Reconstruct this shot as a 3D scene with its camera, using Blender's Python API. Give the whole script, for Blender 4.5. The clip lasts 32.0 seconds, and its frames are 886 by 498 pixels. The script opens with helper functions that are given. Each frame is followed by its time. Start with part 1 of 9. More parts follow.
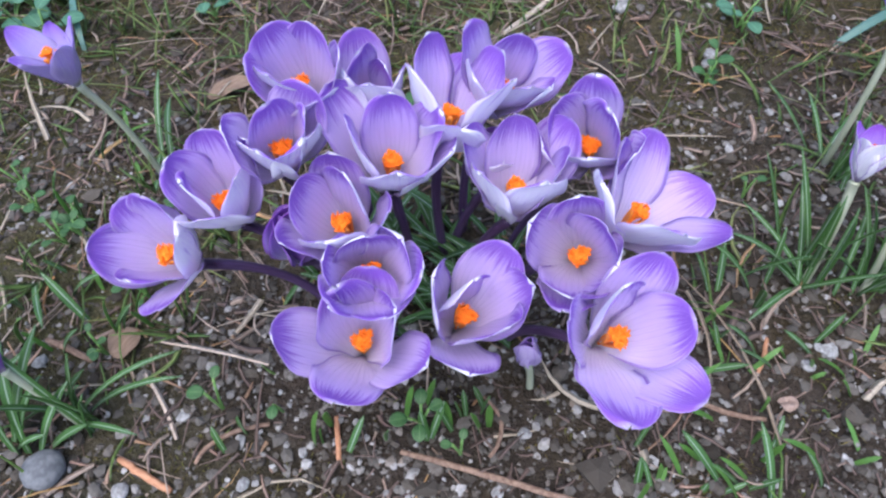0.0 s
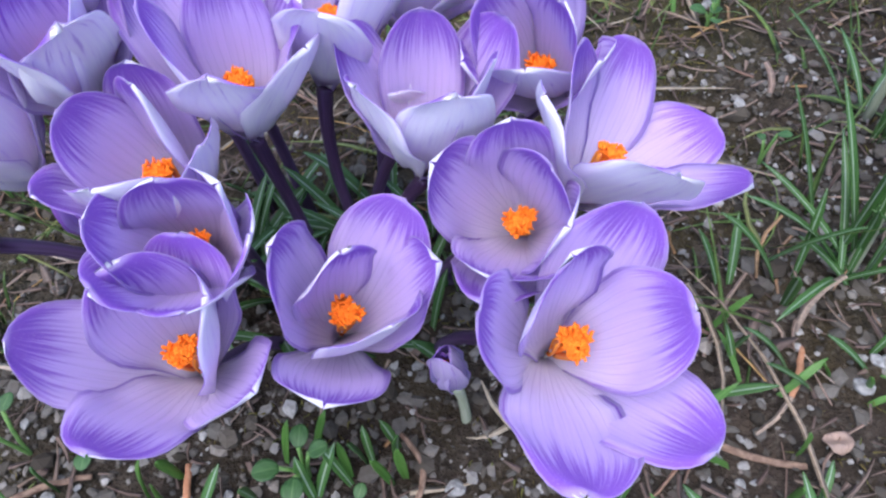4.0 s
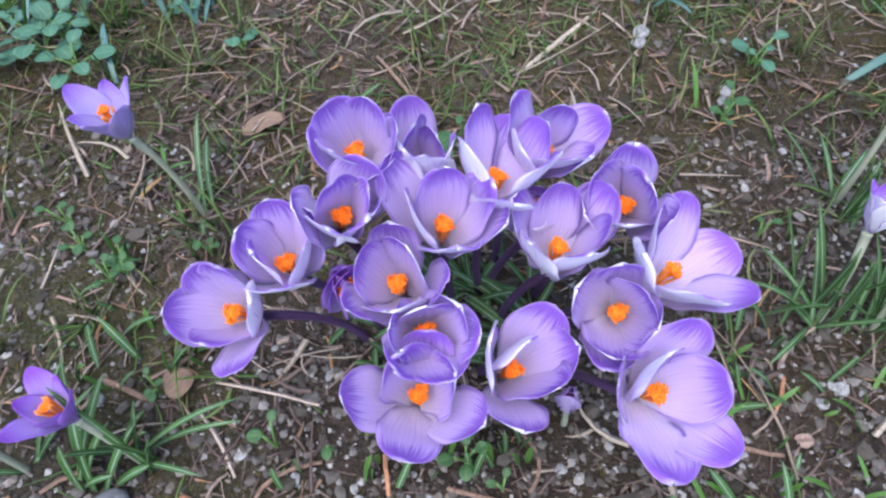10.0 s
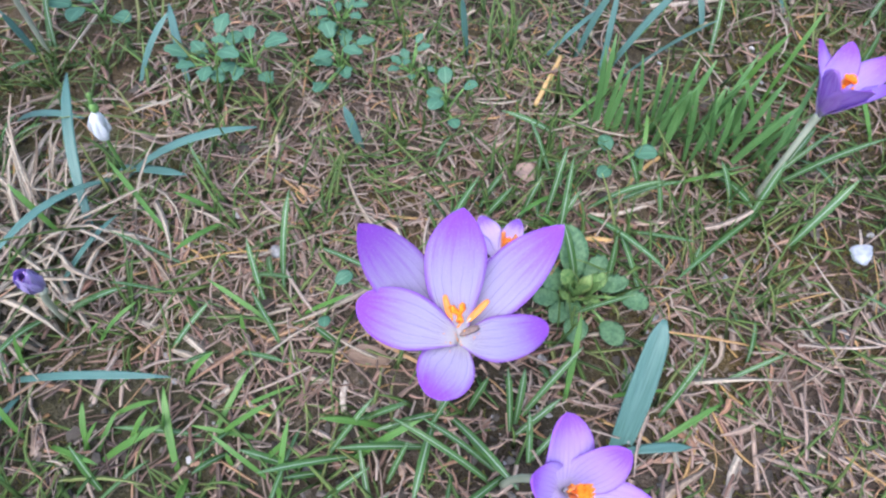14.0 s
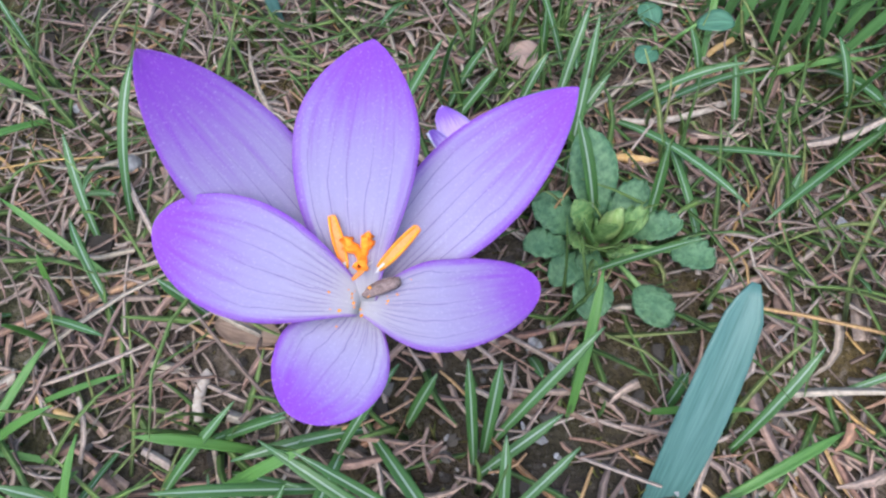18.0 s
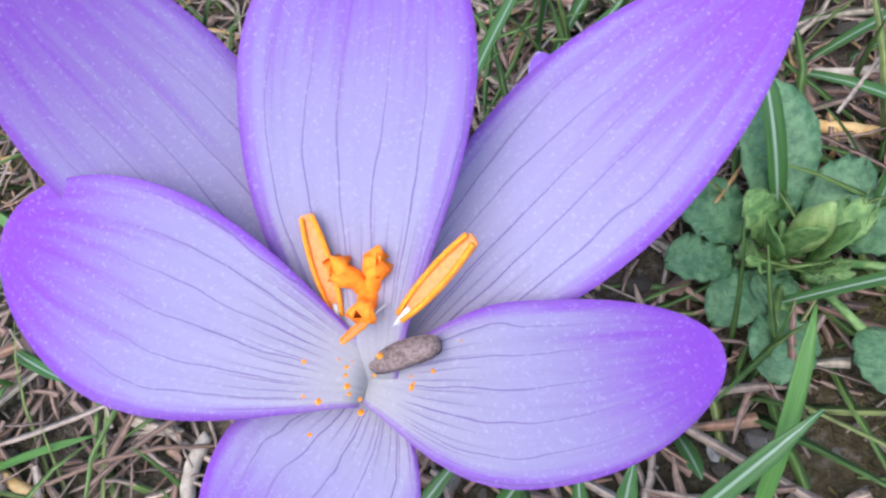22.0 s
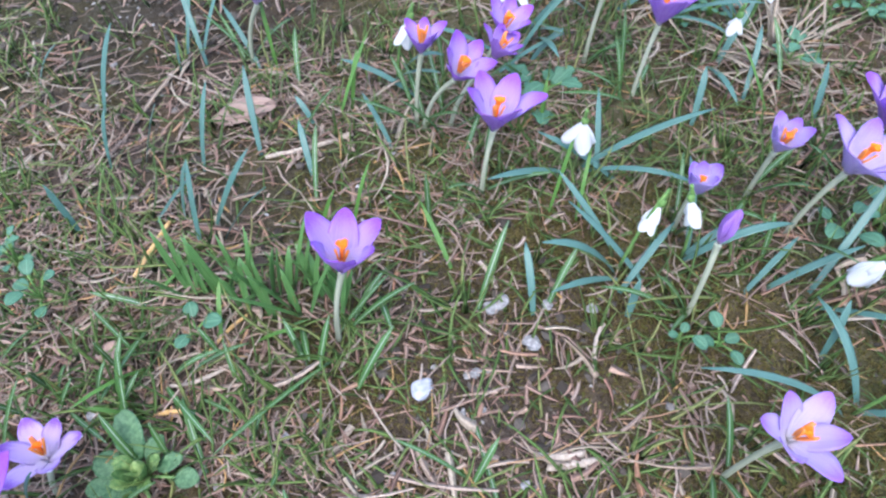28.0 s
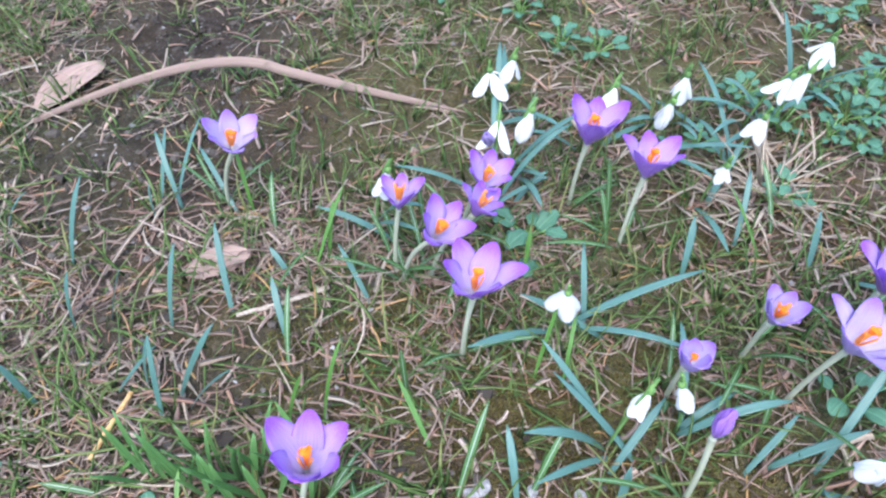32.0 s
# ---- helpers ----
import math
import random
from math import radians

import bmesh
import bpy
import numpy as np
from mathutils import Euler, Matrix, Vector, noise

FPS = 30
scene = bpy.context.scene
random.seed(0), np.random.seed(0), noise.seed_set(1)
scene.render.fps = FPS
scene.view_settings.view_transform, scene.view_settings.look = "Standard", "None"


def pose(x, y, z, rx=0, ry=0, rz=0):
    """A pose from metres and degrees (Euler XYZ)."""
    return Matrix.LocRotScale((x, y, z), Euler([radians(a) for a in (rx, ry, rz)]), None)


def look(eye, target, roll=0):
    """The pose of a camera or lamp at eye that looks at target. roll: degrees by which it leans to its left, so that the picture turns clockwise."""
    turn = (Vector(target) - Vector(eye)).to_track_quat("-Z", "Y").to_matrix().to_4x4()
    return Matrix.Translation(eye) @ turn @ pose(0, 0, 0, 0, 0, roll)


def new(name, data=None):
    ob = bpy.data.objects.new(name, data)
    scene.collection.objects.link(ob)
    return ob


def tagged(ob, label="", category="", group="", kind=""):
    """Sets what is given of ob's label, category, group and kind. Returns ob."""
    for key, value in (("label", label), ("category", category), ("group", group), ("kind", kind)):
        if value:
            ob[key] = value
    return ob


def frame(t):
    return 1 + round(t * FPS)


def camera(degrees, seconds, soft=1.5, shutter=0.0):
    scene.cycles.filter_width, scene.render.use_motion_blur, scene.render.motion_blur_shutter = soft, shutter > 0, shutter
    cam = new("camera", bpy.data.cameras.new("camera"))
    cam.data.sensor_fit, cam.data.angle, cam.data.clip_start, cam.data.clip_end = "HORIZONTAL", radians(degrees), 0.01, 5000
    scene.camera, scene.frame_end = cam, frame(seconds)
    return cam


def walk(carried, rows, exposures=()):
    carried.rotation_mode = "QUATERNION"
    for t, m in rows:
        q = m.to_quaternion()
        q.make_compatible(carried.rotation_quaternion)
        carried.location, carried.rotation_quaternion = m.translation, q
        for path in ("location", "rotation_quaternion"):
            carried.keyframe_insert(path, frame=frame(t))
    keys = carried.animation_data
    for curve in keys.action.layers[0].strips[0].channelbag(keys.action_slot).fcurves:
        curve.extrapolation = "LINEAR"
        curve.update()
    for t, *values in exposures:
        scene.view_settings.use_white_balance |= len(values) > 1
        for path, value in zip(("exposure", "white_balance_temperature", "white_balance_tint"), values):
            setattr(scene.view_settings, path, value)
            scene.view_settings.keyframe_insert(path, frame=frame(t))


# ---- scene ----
cam = camera(69.3, 32.0, 2.4)
PATH = [
    (0, (0.0040, 0.0030, 0.2512), (-0.0098, 0.1380, 0.0412), -5.06),
    (0.5, (0.0101, 0.0061, 0.2504), (-0.0042, 0.1405, 0.0402), -5.18),
    (1, (0.0132, 0.0043, 0.2486), (-0.0005, 0.1393, 0.0386), -4.94),
    (1.5, (0.0094, 0.0177, 0.2193), (-0.0025, 0.1563, 0.0116), -4.18),
    (2, (0.0130, 0.0295, 0.1949), (-0.0017, 0.1721, -0.0099), -4.93),
    (2.5, (0.0164, 0.0322, 0.1834), (0.0002, 0.1764, -0.0202), -5.19),
    (3, (0.0189, 0.0324, 0.1809), (0.0027, 0.1760, -0.0230), -5.20),
    (3.5, (0.0280, 0.0332, 0.1789), (0.0117, 0.1761, -0.0256), -5.66),
    (5.5, (0.0327, 0.0283, 0.1818), (0.0170, 0.1671, -0.0256), -6.73),
    (6, (0.0240, 0.0206, 0.1999), (0.0093, 0.1576, -0.0087), -6.03),
    (6.5, (0.0137, 0.0159, 0.2108), (0.0020, 0.1526, 0.0018), -4.73),
    (7, (0.0094, 0.0162, 0.2234), (-0.0006, 0.1508, 0.0131), -4.44),
    (7.5, (0.0099, 0.0165, 0.2366), (-0.0005, 0.1492, 0.0250), -4.79),
    (8, (0.0080, 0.0133, 0.2467), (-0.0020, 0.1447, 0.0342), -4.48),
    (8.5, (0.0095, 0.0076, 0.2593), (-0.0013, 0.1395, 0.0472), -4.68),
    (9, (0.0051, 0.0104, 0.2646), (-0.0046, 0.1421, 0.0523), -3.94),
    (9.5, (-0.0105, 0.0161, 0.2707), (-0.0194, 0.1465, 0.0576), -3.72),
    (10, (-0.0172, 0.0183, 0.2804), (-0.0266, 0.1471, 0.0664), -3.83),
    (10.5, (-0.0189, 0.0281, 0.3179), (-0.0299, 0.1500, 0.0999), -4.98),
    (11, (-0.0104, 0.0598, 0.4464), (-0.0192, 0.1747, 0.2246), -4.50),
    (11.5, (0.0098, 0.1545, 0.6400), (0.0009, 0.2559, 0.4116), -2.48),
    (12, (0.0553, 0.2237, 0.6382), (0.0491, 0.3349, 0.4144), -3.40),
    (12.5, (0.1018, 0.2851, 0.5753), (0.1037, 0.3950, 0.3508), -0.60),
    (13, (0.1370, 0.3455, 0.4293), (0.1308, 0.4528, 0.2036), -2.33),
    (13.5, (0.1462, 0.4191, 0.3300), (0.1413, 0.5322, 0.1071), -1.76),
    (14, (0.1666, 0.4532, 0.2739), (0.1645, 0.5700, 0.0529), 0.24),
    (14.5, (0.1773, 0.4653, 0.2434), (0.1736, 0.5837, 0.0232), 0.13),
    (16.5, (0.1727, 0.4852, 0.1711), (0.1875, 0.6083, -0.0460), 8.96),
    (17, (0.1825, 0.4908, 0.1617), (0.1867, 0.6095, -0.0583), 5.06),
    (17.5, (0.1818, 0.4900, 0.1688), (0.1788, 0.6023, -0.0545), 2.41),
    (18, (0.1892, 0.4910, 0.1667), (0.1804, 0.5990, -0.0586), -1.32),
    (18.5, (0.1860, 0.4977, 0.1547), (0.1774, 0.6040, -0.0714), -1.55),
    (19, (0.1878, 0.5048, 0.1429), (0.1733, 0.6084, -0.0842), -4.05),
    (19.5, (0.1888, 0.5131, 0.1288), (0.1586, 0.6166, -0.0968), -11.09),
    (20, (0.1893, 0.5150, 0.1176), (0.1491, 0.6219, -0.1048), -15.89),
    (20.5, (0.1903, 0.5186, 0.1136), (0.1442, 0.6224, -0.1091), -18.11),
    (21, (0.1891, 0.5184, 0.1101), (0.1393, 0.6217, -0.1120), -19.56),
    (21.5, (0.1908, 0.5181, 0.1137), (0.1407, 0.6217, -0.1083), -19.99),
    (22, (0.1895, 0.5180, 0.1166), (0.1385, 0.6228, -0.1046), -20.24),
    (22.5, (0.1911, 0.5193, 0.1175), (0.1403, 0.6258, -0.1029), -19.65),
    (23, (0.1897, 0.5196, 0.1184), (0.1378, 0.6270, -0.1013), -19.83),
    (23.5, (0.1899, 0.5195, 0.1187), (0.1364, 0.6292, -0.0995), -20.34),
    (24, (0.1889, 0.5188, 0.1196), (0.1356, 0.6294, -0.0982), -20.42),
    (24.5, (0.1892, 0.5216, 0.1292), (0.1401, 0.6362, -0.0875), -17.97),
    (26.5, (0.2587, 0.5174, 0.2040), (0.2519, 0.6306, -0.0188), -4.89),
    (27, (0.2912, 0.5152, 0.2380), (0.2905, 0.6270, 0.0144), -3.21),
    (27.5, (0.3157, 0.4716, 0.2981), (0.3249, 0.5992, 0.0833), -1.05),
    (28, (0.3638, 0.4839, 0.3127), (0.3786, 0.6169, 0.1015), -1.74),
    (28.5, (0.4129, 0.4907, 0.3333), (0.4307, 0.6285, 0.1254), -2.74),
    (29, (0.4584, 0.4873, 0.3397), (0.4823, 0.6284, 0.1347), -1.92),
    (29.5, (0.4816, 0.4914, 0.3424), (0.5103, 0.6358, 0.1403), -1.23),
    (30, (0.4835, 0.4994, 0.3519), (0.5123, 0.6472, 0.1523), -1.88),
    (30.5, (0.4709, 0.5014, 0.3542), (0.5013, 0.6492, 0.1549), 0.08),
    (31, (0.4586, 0.5059, 0.3644), (0.4858, 0.6544, 0.1651), -1.08),
    (31.5, (0.4410, 0.5376, 0.3277), (0.4655, 0.6867, 0.1285), -1.18),
    (32, (0.3854, 0.5459, 0.3339), (0.4026, 0.6951, 0.1340), -1.99),
]
walk(cam, [(t, look(eye, target, roll)) for t, eye, target, roll in PATH], [(0.0, 1.16, 5950, 12), (9.0, 1.10, 5950, 12), (11.8, 1.55, 6000, 14), (13.0, 1.44, 5980, 14), (14.5, 1.36, 5950, 13), (17.0, 1.20, 5900, 11), (24.0, 1.20, 5900, 10), (27.0, 1.50, 5850, 13), (30.0, 1.54, 5800, 13), (32.0, 1.68, 5800, 12)])
SKY, SUN = 0.15, 1.0


# ---------------------------------------------------------------- light
world = bpy.data.worlds.new("overcast_sky")
scene.world = world
world.use_nodes = True
wn = world.node_tree
sky = wn.nodes.new("ShaderNodeTexSky")
sky.sky_type = "NISHITA"
sky.sun_disc = False
sky.sun_elevation, sky.sun_rotation = radians(70), radians(-156)
sky.air_density, sky.dust_density, sky.ozone_density = 1.2, 3.5, 1.0
wn.links.new(sky.outputs["Color"], wn.nodes["Background"].inputs["Color"])
wn.nodes["Background"].inputs["Strength"].default_value = SKY
sun_data = bpy.data.lights.new("sun", "SUN")
sun_data.energy, sun_data.angle, sun_data.color = SUN, radians(70), (1.0, 0.985, 0.965)
sun = new("sun", sun_data)
sun.matrix_world = look((-0.42, -0.94, 2.83), (0, 0, 0))


# ---------------------------------------------------------------- materials
def node(nt, kind, **values):
    n = nt.nodes.new(kind)
    for key, v in values.items():
        if key in n.inputs:
            sock = n.inputs[key]
            if hasattr(v, "is_linked"):
                nt.links.new(v, sock)
            else:
                sock.default_value = v
    return n


def math_node(nt, op, a, b=0.0, c=0.0):
    n = nt.nodes.new("ShaderNodeMath")
    n.operation = op
    for sock, v in zip(n.inputs, (a, b, c)):
        if hasattr(v, "is_linked"):
            nt.links.new(v, sock)
        else:
            sock.default_value = v
    return n.outputs[0]


def span(nt, value, low, high, to_low=0.0, to_high=1.0):
    n = nt.nodes.new("ShaderNodeMapRange")
    n.interpolation_type = "SMOOTHSTEP"
    nt.links.new(value, n.inputs["Value"])
    for name, v in (("From Min", low), ("From Max", high), ("To Min", to_low), ("To Max", to_high)):
        n.inputs[name].default_value = v
    return n.outputs["Result"]


def ramp(nt, value, *stops):
    n = nt.nodes.new("ShaderNodeValToRGB")
    nt.links.new(value, n.inputs["Fac"])
    els = n.color_ramp.elements
    while len(els) < len(stops):
        els.new(0.5)
    for e, (p, c) in zip(els, stops):
        e.position, e.color = p, (*c, 1)
    return n.outputs["Color"]


def blend(nt, fac, a, b, kind="MIX"):
    n = nt.nodes.new("ShaderNodeMix")
    n.data_type, n.blend_type = "RGBA", kind
    for sock, v in ((n.inputs[0], fac), (n.inputs[6], a), (n.inputs[7], b)):
        if hasattr(v, "is_linked"):
            nt.links.new(v, sock)
        else:
            sock.default_value = (*v, 1) if isinstance(v, tuple) else v
    return n.outputs[2]


def surface(name, rough=0.6, specular=0.4, through_light=0.0):
    """A new material; returns it, its tree and a function that takes the finished colour and an optional height."""
    m = bpy.data.materials.new(name)
    m.use_nodes = True
    nt = m.node_tree
    p = nt.nodes["Principled BSDF"]
    p.inputs["Roughness"].default_value = rough
    p.inputs["Specular IOR Level"].default_value = specular

    def finish(colour, height=None, strength=0.4, distance=0.001):
        nt.links.new(colour, p.inputs["Base Color"])
        if height is not None:
            b = node(nt, "ShaderNodeBump", Strength=strength, Distance=distance, Height=height)
            nt.links.new(b.outputs["Normal"], p.inputs["Normal"])
        if through_light:
            t = node(nt, "ShaderNodeBsdfTranslucent", Color=colour)
            mix = nt.nodes.new("ShaderNodeMixShader")
            mix.inputs[0].default_value = through_light
            nt.links.new(p.outputs[0], mix.inputs[1])
            nt.links.new(t.outputs[0], mix.inputs[2])
            nt.links.new(mix.outputs[0], nt.nodes["Material Output"].inputs["Surface"])
        return m

    return nt, finish


def uv_parts(nt):
    """Across (0..1) and along (0..1) of a petal or leaf, and the distance from its midline (0..1)."""
    s = node(nt, "ShaderNodeSeparateXYZ", Vector=nt.nodes.new("ShaderNodeUVMap").outputs["UV"])
    across, along = s.outputs["X"], s.outputs["Y"]
    edge = math_node(nt, "MULTIPLY", math_node(nt, "ABSOLUTE", math_node(nt, "SUBTRACT", across, 0.5)), 2.0)
    return across, along, edge


def streaks(nt, across, along, fine, coarse, seed=0.0):
    """Noise drawn out along the petal."""
    rnd = nt.nodes.new("ShaderNodeObjectInfo").outputs["Random"]
    v = node(nt, "ShaderNodeCombineXYZ", X=math_node(nt, "MULTIPLY", across, fine), Y=math_node(nt, "MULTIPLY", along, coarse),
             Z=math_node(nt, "MULTIPLY_ADD", rnd, 37.0, seed))
    return node(nt, "ShaderNodeTexNoise", Vector=v.outputs[0], Scale=1.0, Detail=3.0, Roughness=0.6).outputs["Fac"], rnd


def vein_lines(nt, across, along, count, thin, wander=1.1):
    """Dark lines that run from the throat towards the tip and fade out."""
    wob, rnd = streaks(nt, across, along, 2.0, 1.6, 5.0)
    x = math_node(nt, "MULTIPLY_ADD", across, count, math_node(nt, "MULTIPLY", wob, wander))
    f = math_node(nt, "ABSOLUTE", math_node(nt, "SUBTRACT", math_node(nt, "FRACT", x), 0.5))
    line = span(nt, f, 0.0, thin, 1.0, 0.0)
    return line


def petal_inside(name, stops, band, band_low, band_amount, rim, rim_amount, vein, vein_amount, count=9.0, thin=0.13, through_light=0.36, wander=1.1, band_soft=0.24, margin=0.92, throat=0.0, rim_at=0.93, grain=38.0):
    nt, finish = surface(name, 0.7, 0.12, through_light)
    across, along, edge = uv_parts(nt)
    n, rnd = streaks(nt, across, along, grain, 2.2)
    col = ramp(nt, along, *stops)
    col = blend(nt, math_node(nt, "MULTIPLY", span(nt, n, 0.35, 0.75), 0.30), col, tuple(0.72 * c for c in stops[2][1]))
    reach = math_node(nt, "ADD", math_node(nt, "MAXIMUM", along, math_node(nt, "MULTIPLY", math_node(nt, "MULTIPLY", edge, edge), margin)), math_node(nt, "MULTIPLY_ADD", n, 0.6, -0.28))
    col = blend(nt, math_node(nt, "MULTIPLY", span(nt, reach, band_low, band_low + band_soft), band_amount), col, band)
    line = vein_lines(nt, across, along, count, thin, wander)
    fade = math_node(nt, "MULTIPLY", span(nt, along, 0.08, 0.2), span(nt, along, 0.92, 0.30))
    col = blend(nt, math_node(nt, "MULTIPLY", math_node(nt, "MULTIPLY", line, fade), vein_amount), col, vein)
    if throat:
        short = vein_lines(nt, across, along, count * 2.3, thin * 2.6, wander)
        col = blend(nt, math_node(nt, "MULTIPLY", math_node(nt, "MULTIPLY", short, math_node(nt, "MULTIPLY", span(nt, along, 0.10, 0.20), span(nt, along, 0.42, 0.20))), throat), col, vein)
    outline = math_node(nt, "MAXIMUM", span(nt, edge, rim_at, rim_at + 0.06), span(nt, along, 0.5 + 0.5 * rim_at, 0.53 + 0.5 * rim_at))
    col = blend(nt, math_node(nt, "MULTIPLY", outline, rim_amount), col, rim)
    dust = node(nt, "ShaderNodeTexNoise", Vector=nt.nodes.new("ShaderNodeTexCoord").outputs["Object"], Scale=2200.0, Detail=3.0, Roughness=0.7).outputs["Fac"]
    col = blend(nt, span(nt, dust, 0.54, 0.72, 0.0, 0.16), col, (0.86, 0.82, 0.92))
    tone = nt.nodes.new("ShaderNodeHueSaturation")
    tone.inputs["Value"].default_value = 1.0
    nt.links.new(math_node(nt, "MULTIPLY_ADD", rnd, 0.14, 0.93), tone.inputs["Value"])
    nt.links.new(col, tone.inputs["Color"])
    return finish(tone.outputs[0], n, 0.22, 0.0006)


def petal_outside(name, pale, mid, tip, foot, through_light=0.36):
    nt, finish = surface(name, 0.5, 0.3, through_light)
    across, along, edge = uv_parts(nt)
    n, rnd = streaks(nt, across, along, 22.0, 3.0, 11.0)
    col = blend(nt, span(nt, n, 0.3, 0.75), pale, mid)
    col = blend(nt, span(nt, along, 0.22, 0.02), col, foot)
    fleck = math_node(nt, "MULTIPLY", span(nt, n, 0.60, 0.72), span(nt, along, 0.45, 0.85))
    col = blend(nt, math_node(nt, "MULTIPLY", fleck, 0.55), col, tip)
    return finish(col, n, 0.25, 0.0006)


def leaf_surface(name, dark, light, stripe=None, stripe_width=0.12, rough=0.42, through_light=0.15):
    nt, finish = surface(name, rough, 0.45, through_light)
    across, along, edge = uv_parts(nt)
    n, rnd = streaks(nt, across, along, 14.0, 3.0)
    col = blend(nt, span(nt, n, 0.25, 0.75), dark, light)
    if stripe:
        col = blend(nt, math_node(nt, "MULTIPLY", span(nt, edge, stripe_width, stripe_width * 0.5), 0.8), col, stripe)
    col = blend(nt, math_node(nt, "MULTIPLY", rnd, 0.25), col, light)
    return finish(col, n, 0.2, 0.0005)


def litter_surface(name, stops, rough=0.75, through_light=0.0, scale=900.0, specular=0.25):
    """Many loose pieces in one mesh, each with its own shade, finely grained."""
    nt, finish = surface(name, rough, specular, through_light)
    g = nt.nodes.new("ShaderNodeNewGeometry")
    col = ramp(nt, g.outputs["Random Per Island"], *stops)
    n = node(nt, "ShaderNodeTexNoise", Vector=g.outputs["Position"], Scale=scale, Detail=2.0).outputs["Fac"]
    col = blend(nt, span(nt, n, 0.3, 0.75, 0.0, 0.35), col, (0.05, 0.04, 0.03))
    return finish(col, n, 0.3, 0.0004)


def plain_surface(name, a, b, scale=400.0, rough=0.6, through_light=0.0, specular=0.35, bump=0.4):
    nt, finish = surface(name, rough, specular, through_light)
    g = nt.nodes.new("ShaderNodeTexCoord")
    n = node(nt, "ShaderNodeTexNoise", Vector=g.outputs["Object"], Scale=scale, Detail=4.0, Roughness=0.65).outputs["Fac"]
    return finish(blend(nt, span(nt, n, 0.32, 0.68), a, b), n, bump, 0.0006)


M = {}
M["garden_in"] = petal_inside("garden_crocus_inside", ((0.0, (0.80, 0.77, 0.81)), (0.25, (0.76, 0.69, 0.86)), (0.55, (0.70, 0.57, 0.87)), (0.85, (0.62, 0.46, 0.85)), (1.0, (0.54, 0.37, 0.81))),
                              (0.29, 0.12, 0.60), 0.71, 0.90, (0.82, 0.78, 0.90), 0.35, (0.20, 0.11, 0.38), 0.5, 12.0, 0.05, throat=0.15, rim_at=0.93, through_light=0.5)
M["garden_out"] = petal_outside("garden_crocus_outside", (0.87, 0.86, 0.91), (0.81, 0.77, 0.89), (0.38, 0.22, 0.60), (0.46, 0.34, 0.58), 0.28)
M["lilac_in"] = petal_inside("lilac_crocus_inside", ((0.0, (0.80, 0.77, 0.74)), (0.22, (0.72, 0.68, 0.75)), (0.42, (0.54, 0.48, 0.78)), (0.72, (0.44, 0.35, 0.73)), (1.0, (0.33, 0.17, 0.64))),
                             (0.28, 0.11, 0.61), 0.76, 0.75, (0.42, 0.25, 0.62), 0.25, (0.23, 0.17, 0.35), 0.5, 7.0, 0.045, wander=0.6, band_soft=0.36, margin=0.90, throat=0.4, grain=16.0)
M["wild_in"] = petal_inside("wild_crocus_inside", ((0.0, (0.49, 0.465, 0.45)), (0.22, (0.405, 0.372, 0.470)), (0.46, (0.365, 0.328, 0.505)), (0.76, (0.305, 0.230, 0.475)), (1.0, (0.235, 0.085, 0.47))),
                            (0.25, 0.065, 0.52), 0.56, 0.95, (0.34, 0.15, 0.54), 0.25, (0.17, 0.12, 0.29), 0.95, 6.0, 0.042, wander=1.3, band_soft=0.52, margin=0.98, throat=0.8, grain=16.0, through_light=0.36)
M["wild_out"] = petal_outside("wild_crocus_outside", (0.58, 0.49, 0.76), (0.48, 0.36, 0.72), (0.30, 0.125, 0.55), (0.60, 0.57, 0.62))
M["dark_in"] = petal_inside("violet_crocus_inside", ((0.0, (0.72, 0.69, 0.75)), (0.22, (0.63, 0.56, 0.82)), (0.5, (0.51, 0.39, 0.80)), (0.8, (0.40, 0.23, 0.72)), (1.0, (0.29, 0.105, 0.61))),
                            (0.29, 0.09, 0.57), 0.74, 0.75, (0.28, 0.11, 0.50), 0.2, (0.16, 0.07, 0.32), 0.4)
M["dark_out"] = petal_outside("violet_crocus_outside", (0.46, 0.27, 0.70), (0.36, 0.165, 0.63), (0.22, 0.065, 0.48), (0.56, 0.50, 0.60))
M["lilac_out"] = M["wild_out"]
M["two_in"], M["two_out"] = M["dark_in"], M["garden_out"]
M["tube_pale"] = leaf_surface("pale_flower_tube", (0.27, 0.31, 0.21), (0.42, 0.44, 0.34), None, rough=0.5, through_light=0.2)
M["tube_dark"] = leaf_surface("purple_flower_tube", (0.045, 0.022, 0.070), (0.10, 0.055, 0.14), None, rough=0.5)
M["stigma"] = plain_surface("orange_stigma", (1.0, 0.20, 0.008), (1.0, 0.29, 0.015), 900, 0.7, 0.0, 0.3)
M["anther"] = plain_surface("yellow_anther", (0.78, 0.27, 0.075), (0.84, 0.34, 0.12), 1200, 0.7, 0.1)
M["anther_rim"] = plain_surface("deep_yellow_pollen", (0.90, 0.28, 0.01), (0.95, 0.38, 0.03), 1500, 0.75, 0.1)
M["filament"] = plain_surface("white_filament", (0.70, 0.69, 0.66), (0.78, 0.76, 0.72), 800, 0.5, 0.2)
M["crocus_leaf"] = leaf_surface("striped_crocus_leaf", (0.030, 0.090, 0.022), (0.070, 0.165, 0.038), (0.34, 0.42, 0.35), 0.20)
M["strap_leaf"] = leaf_surface("blue_green_strap_leaf", (0.050, 0.130, 0.108), (0.105, 0.215, 0.185), None, rough=0.38)
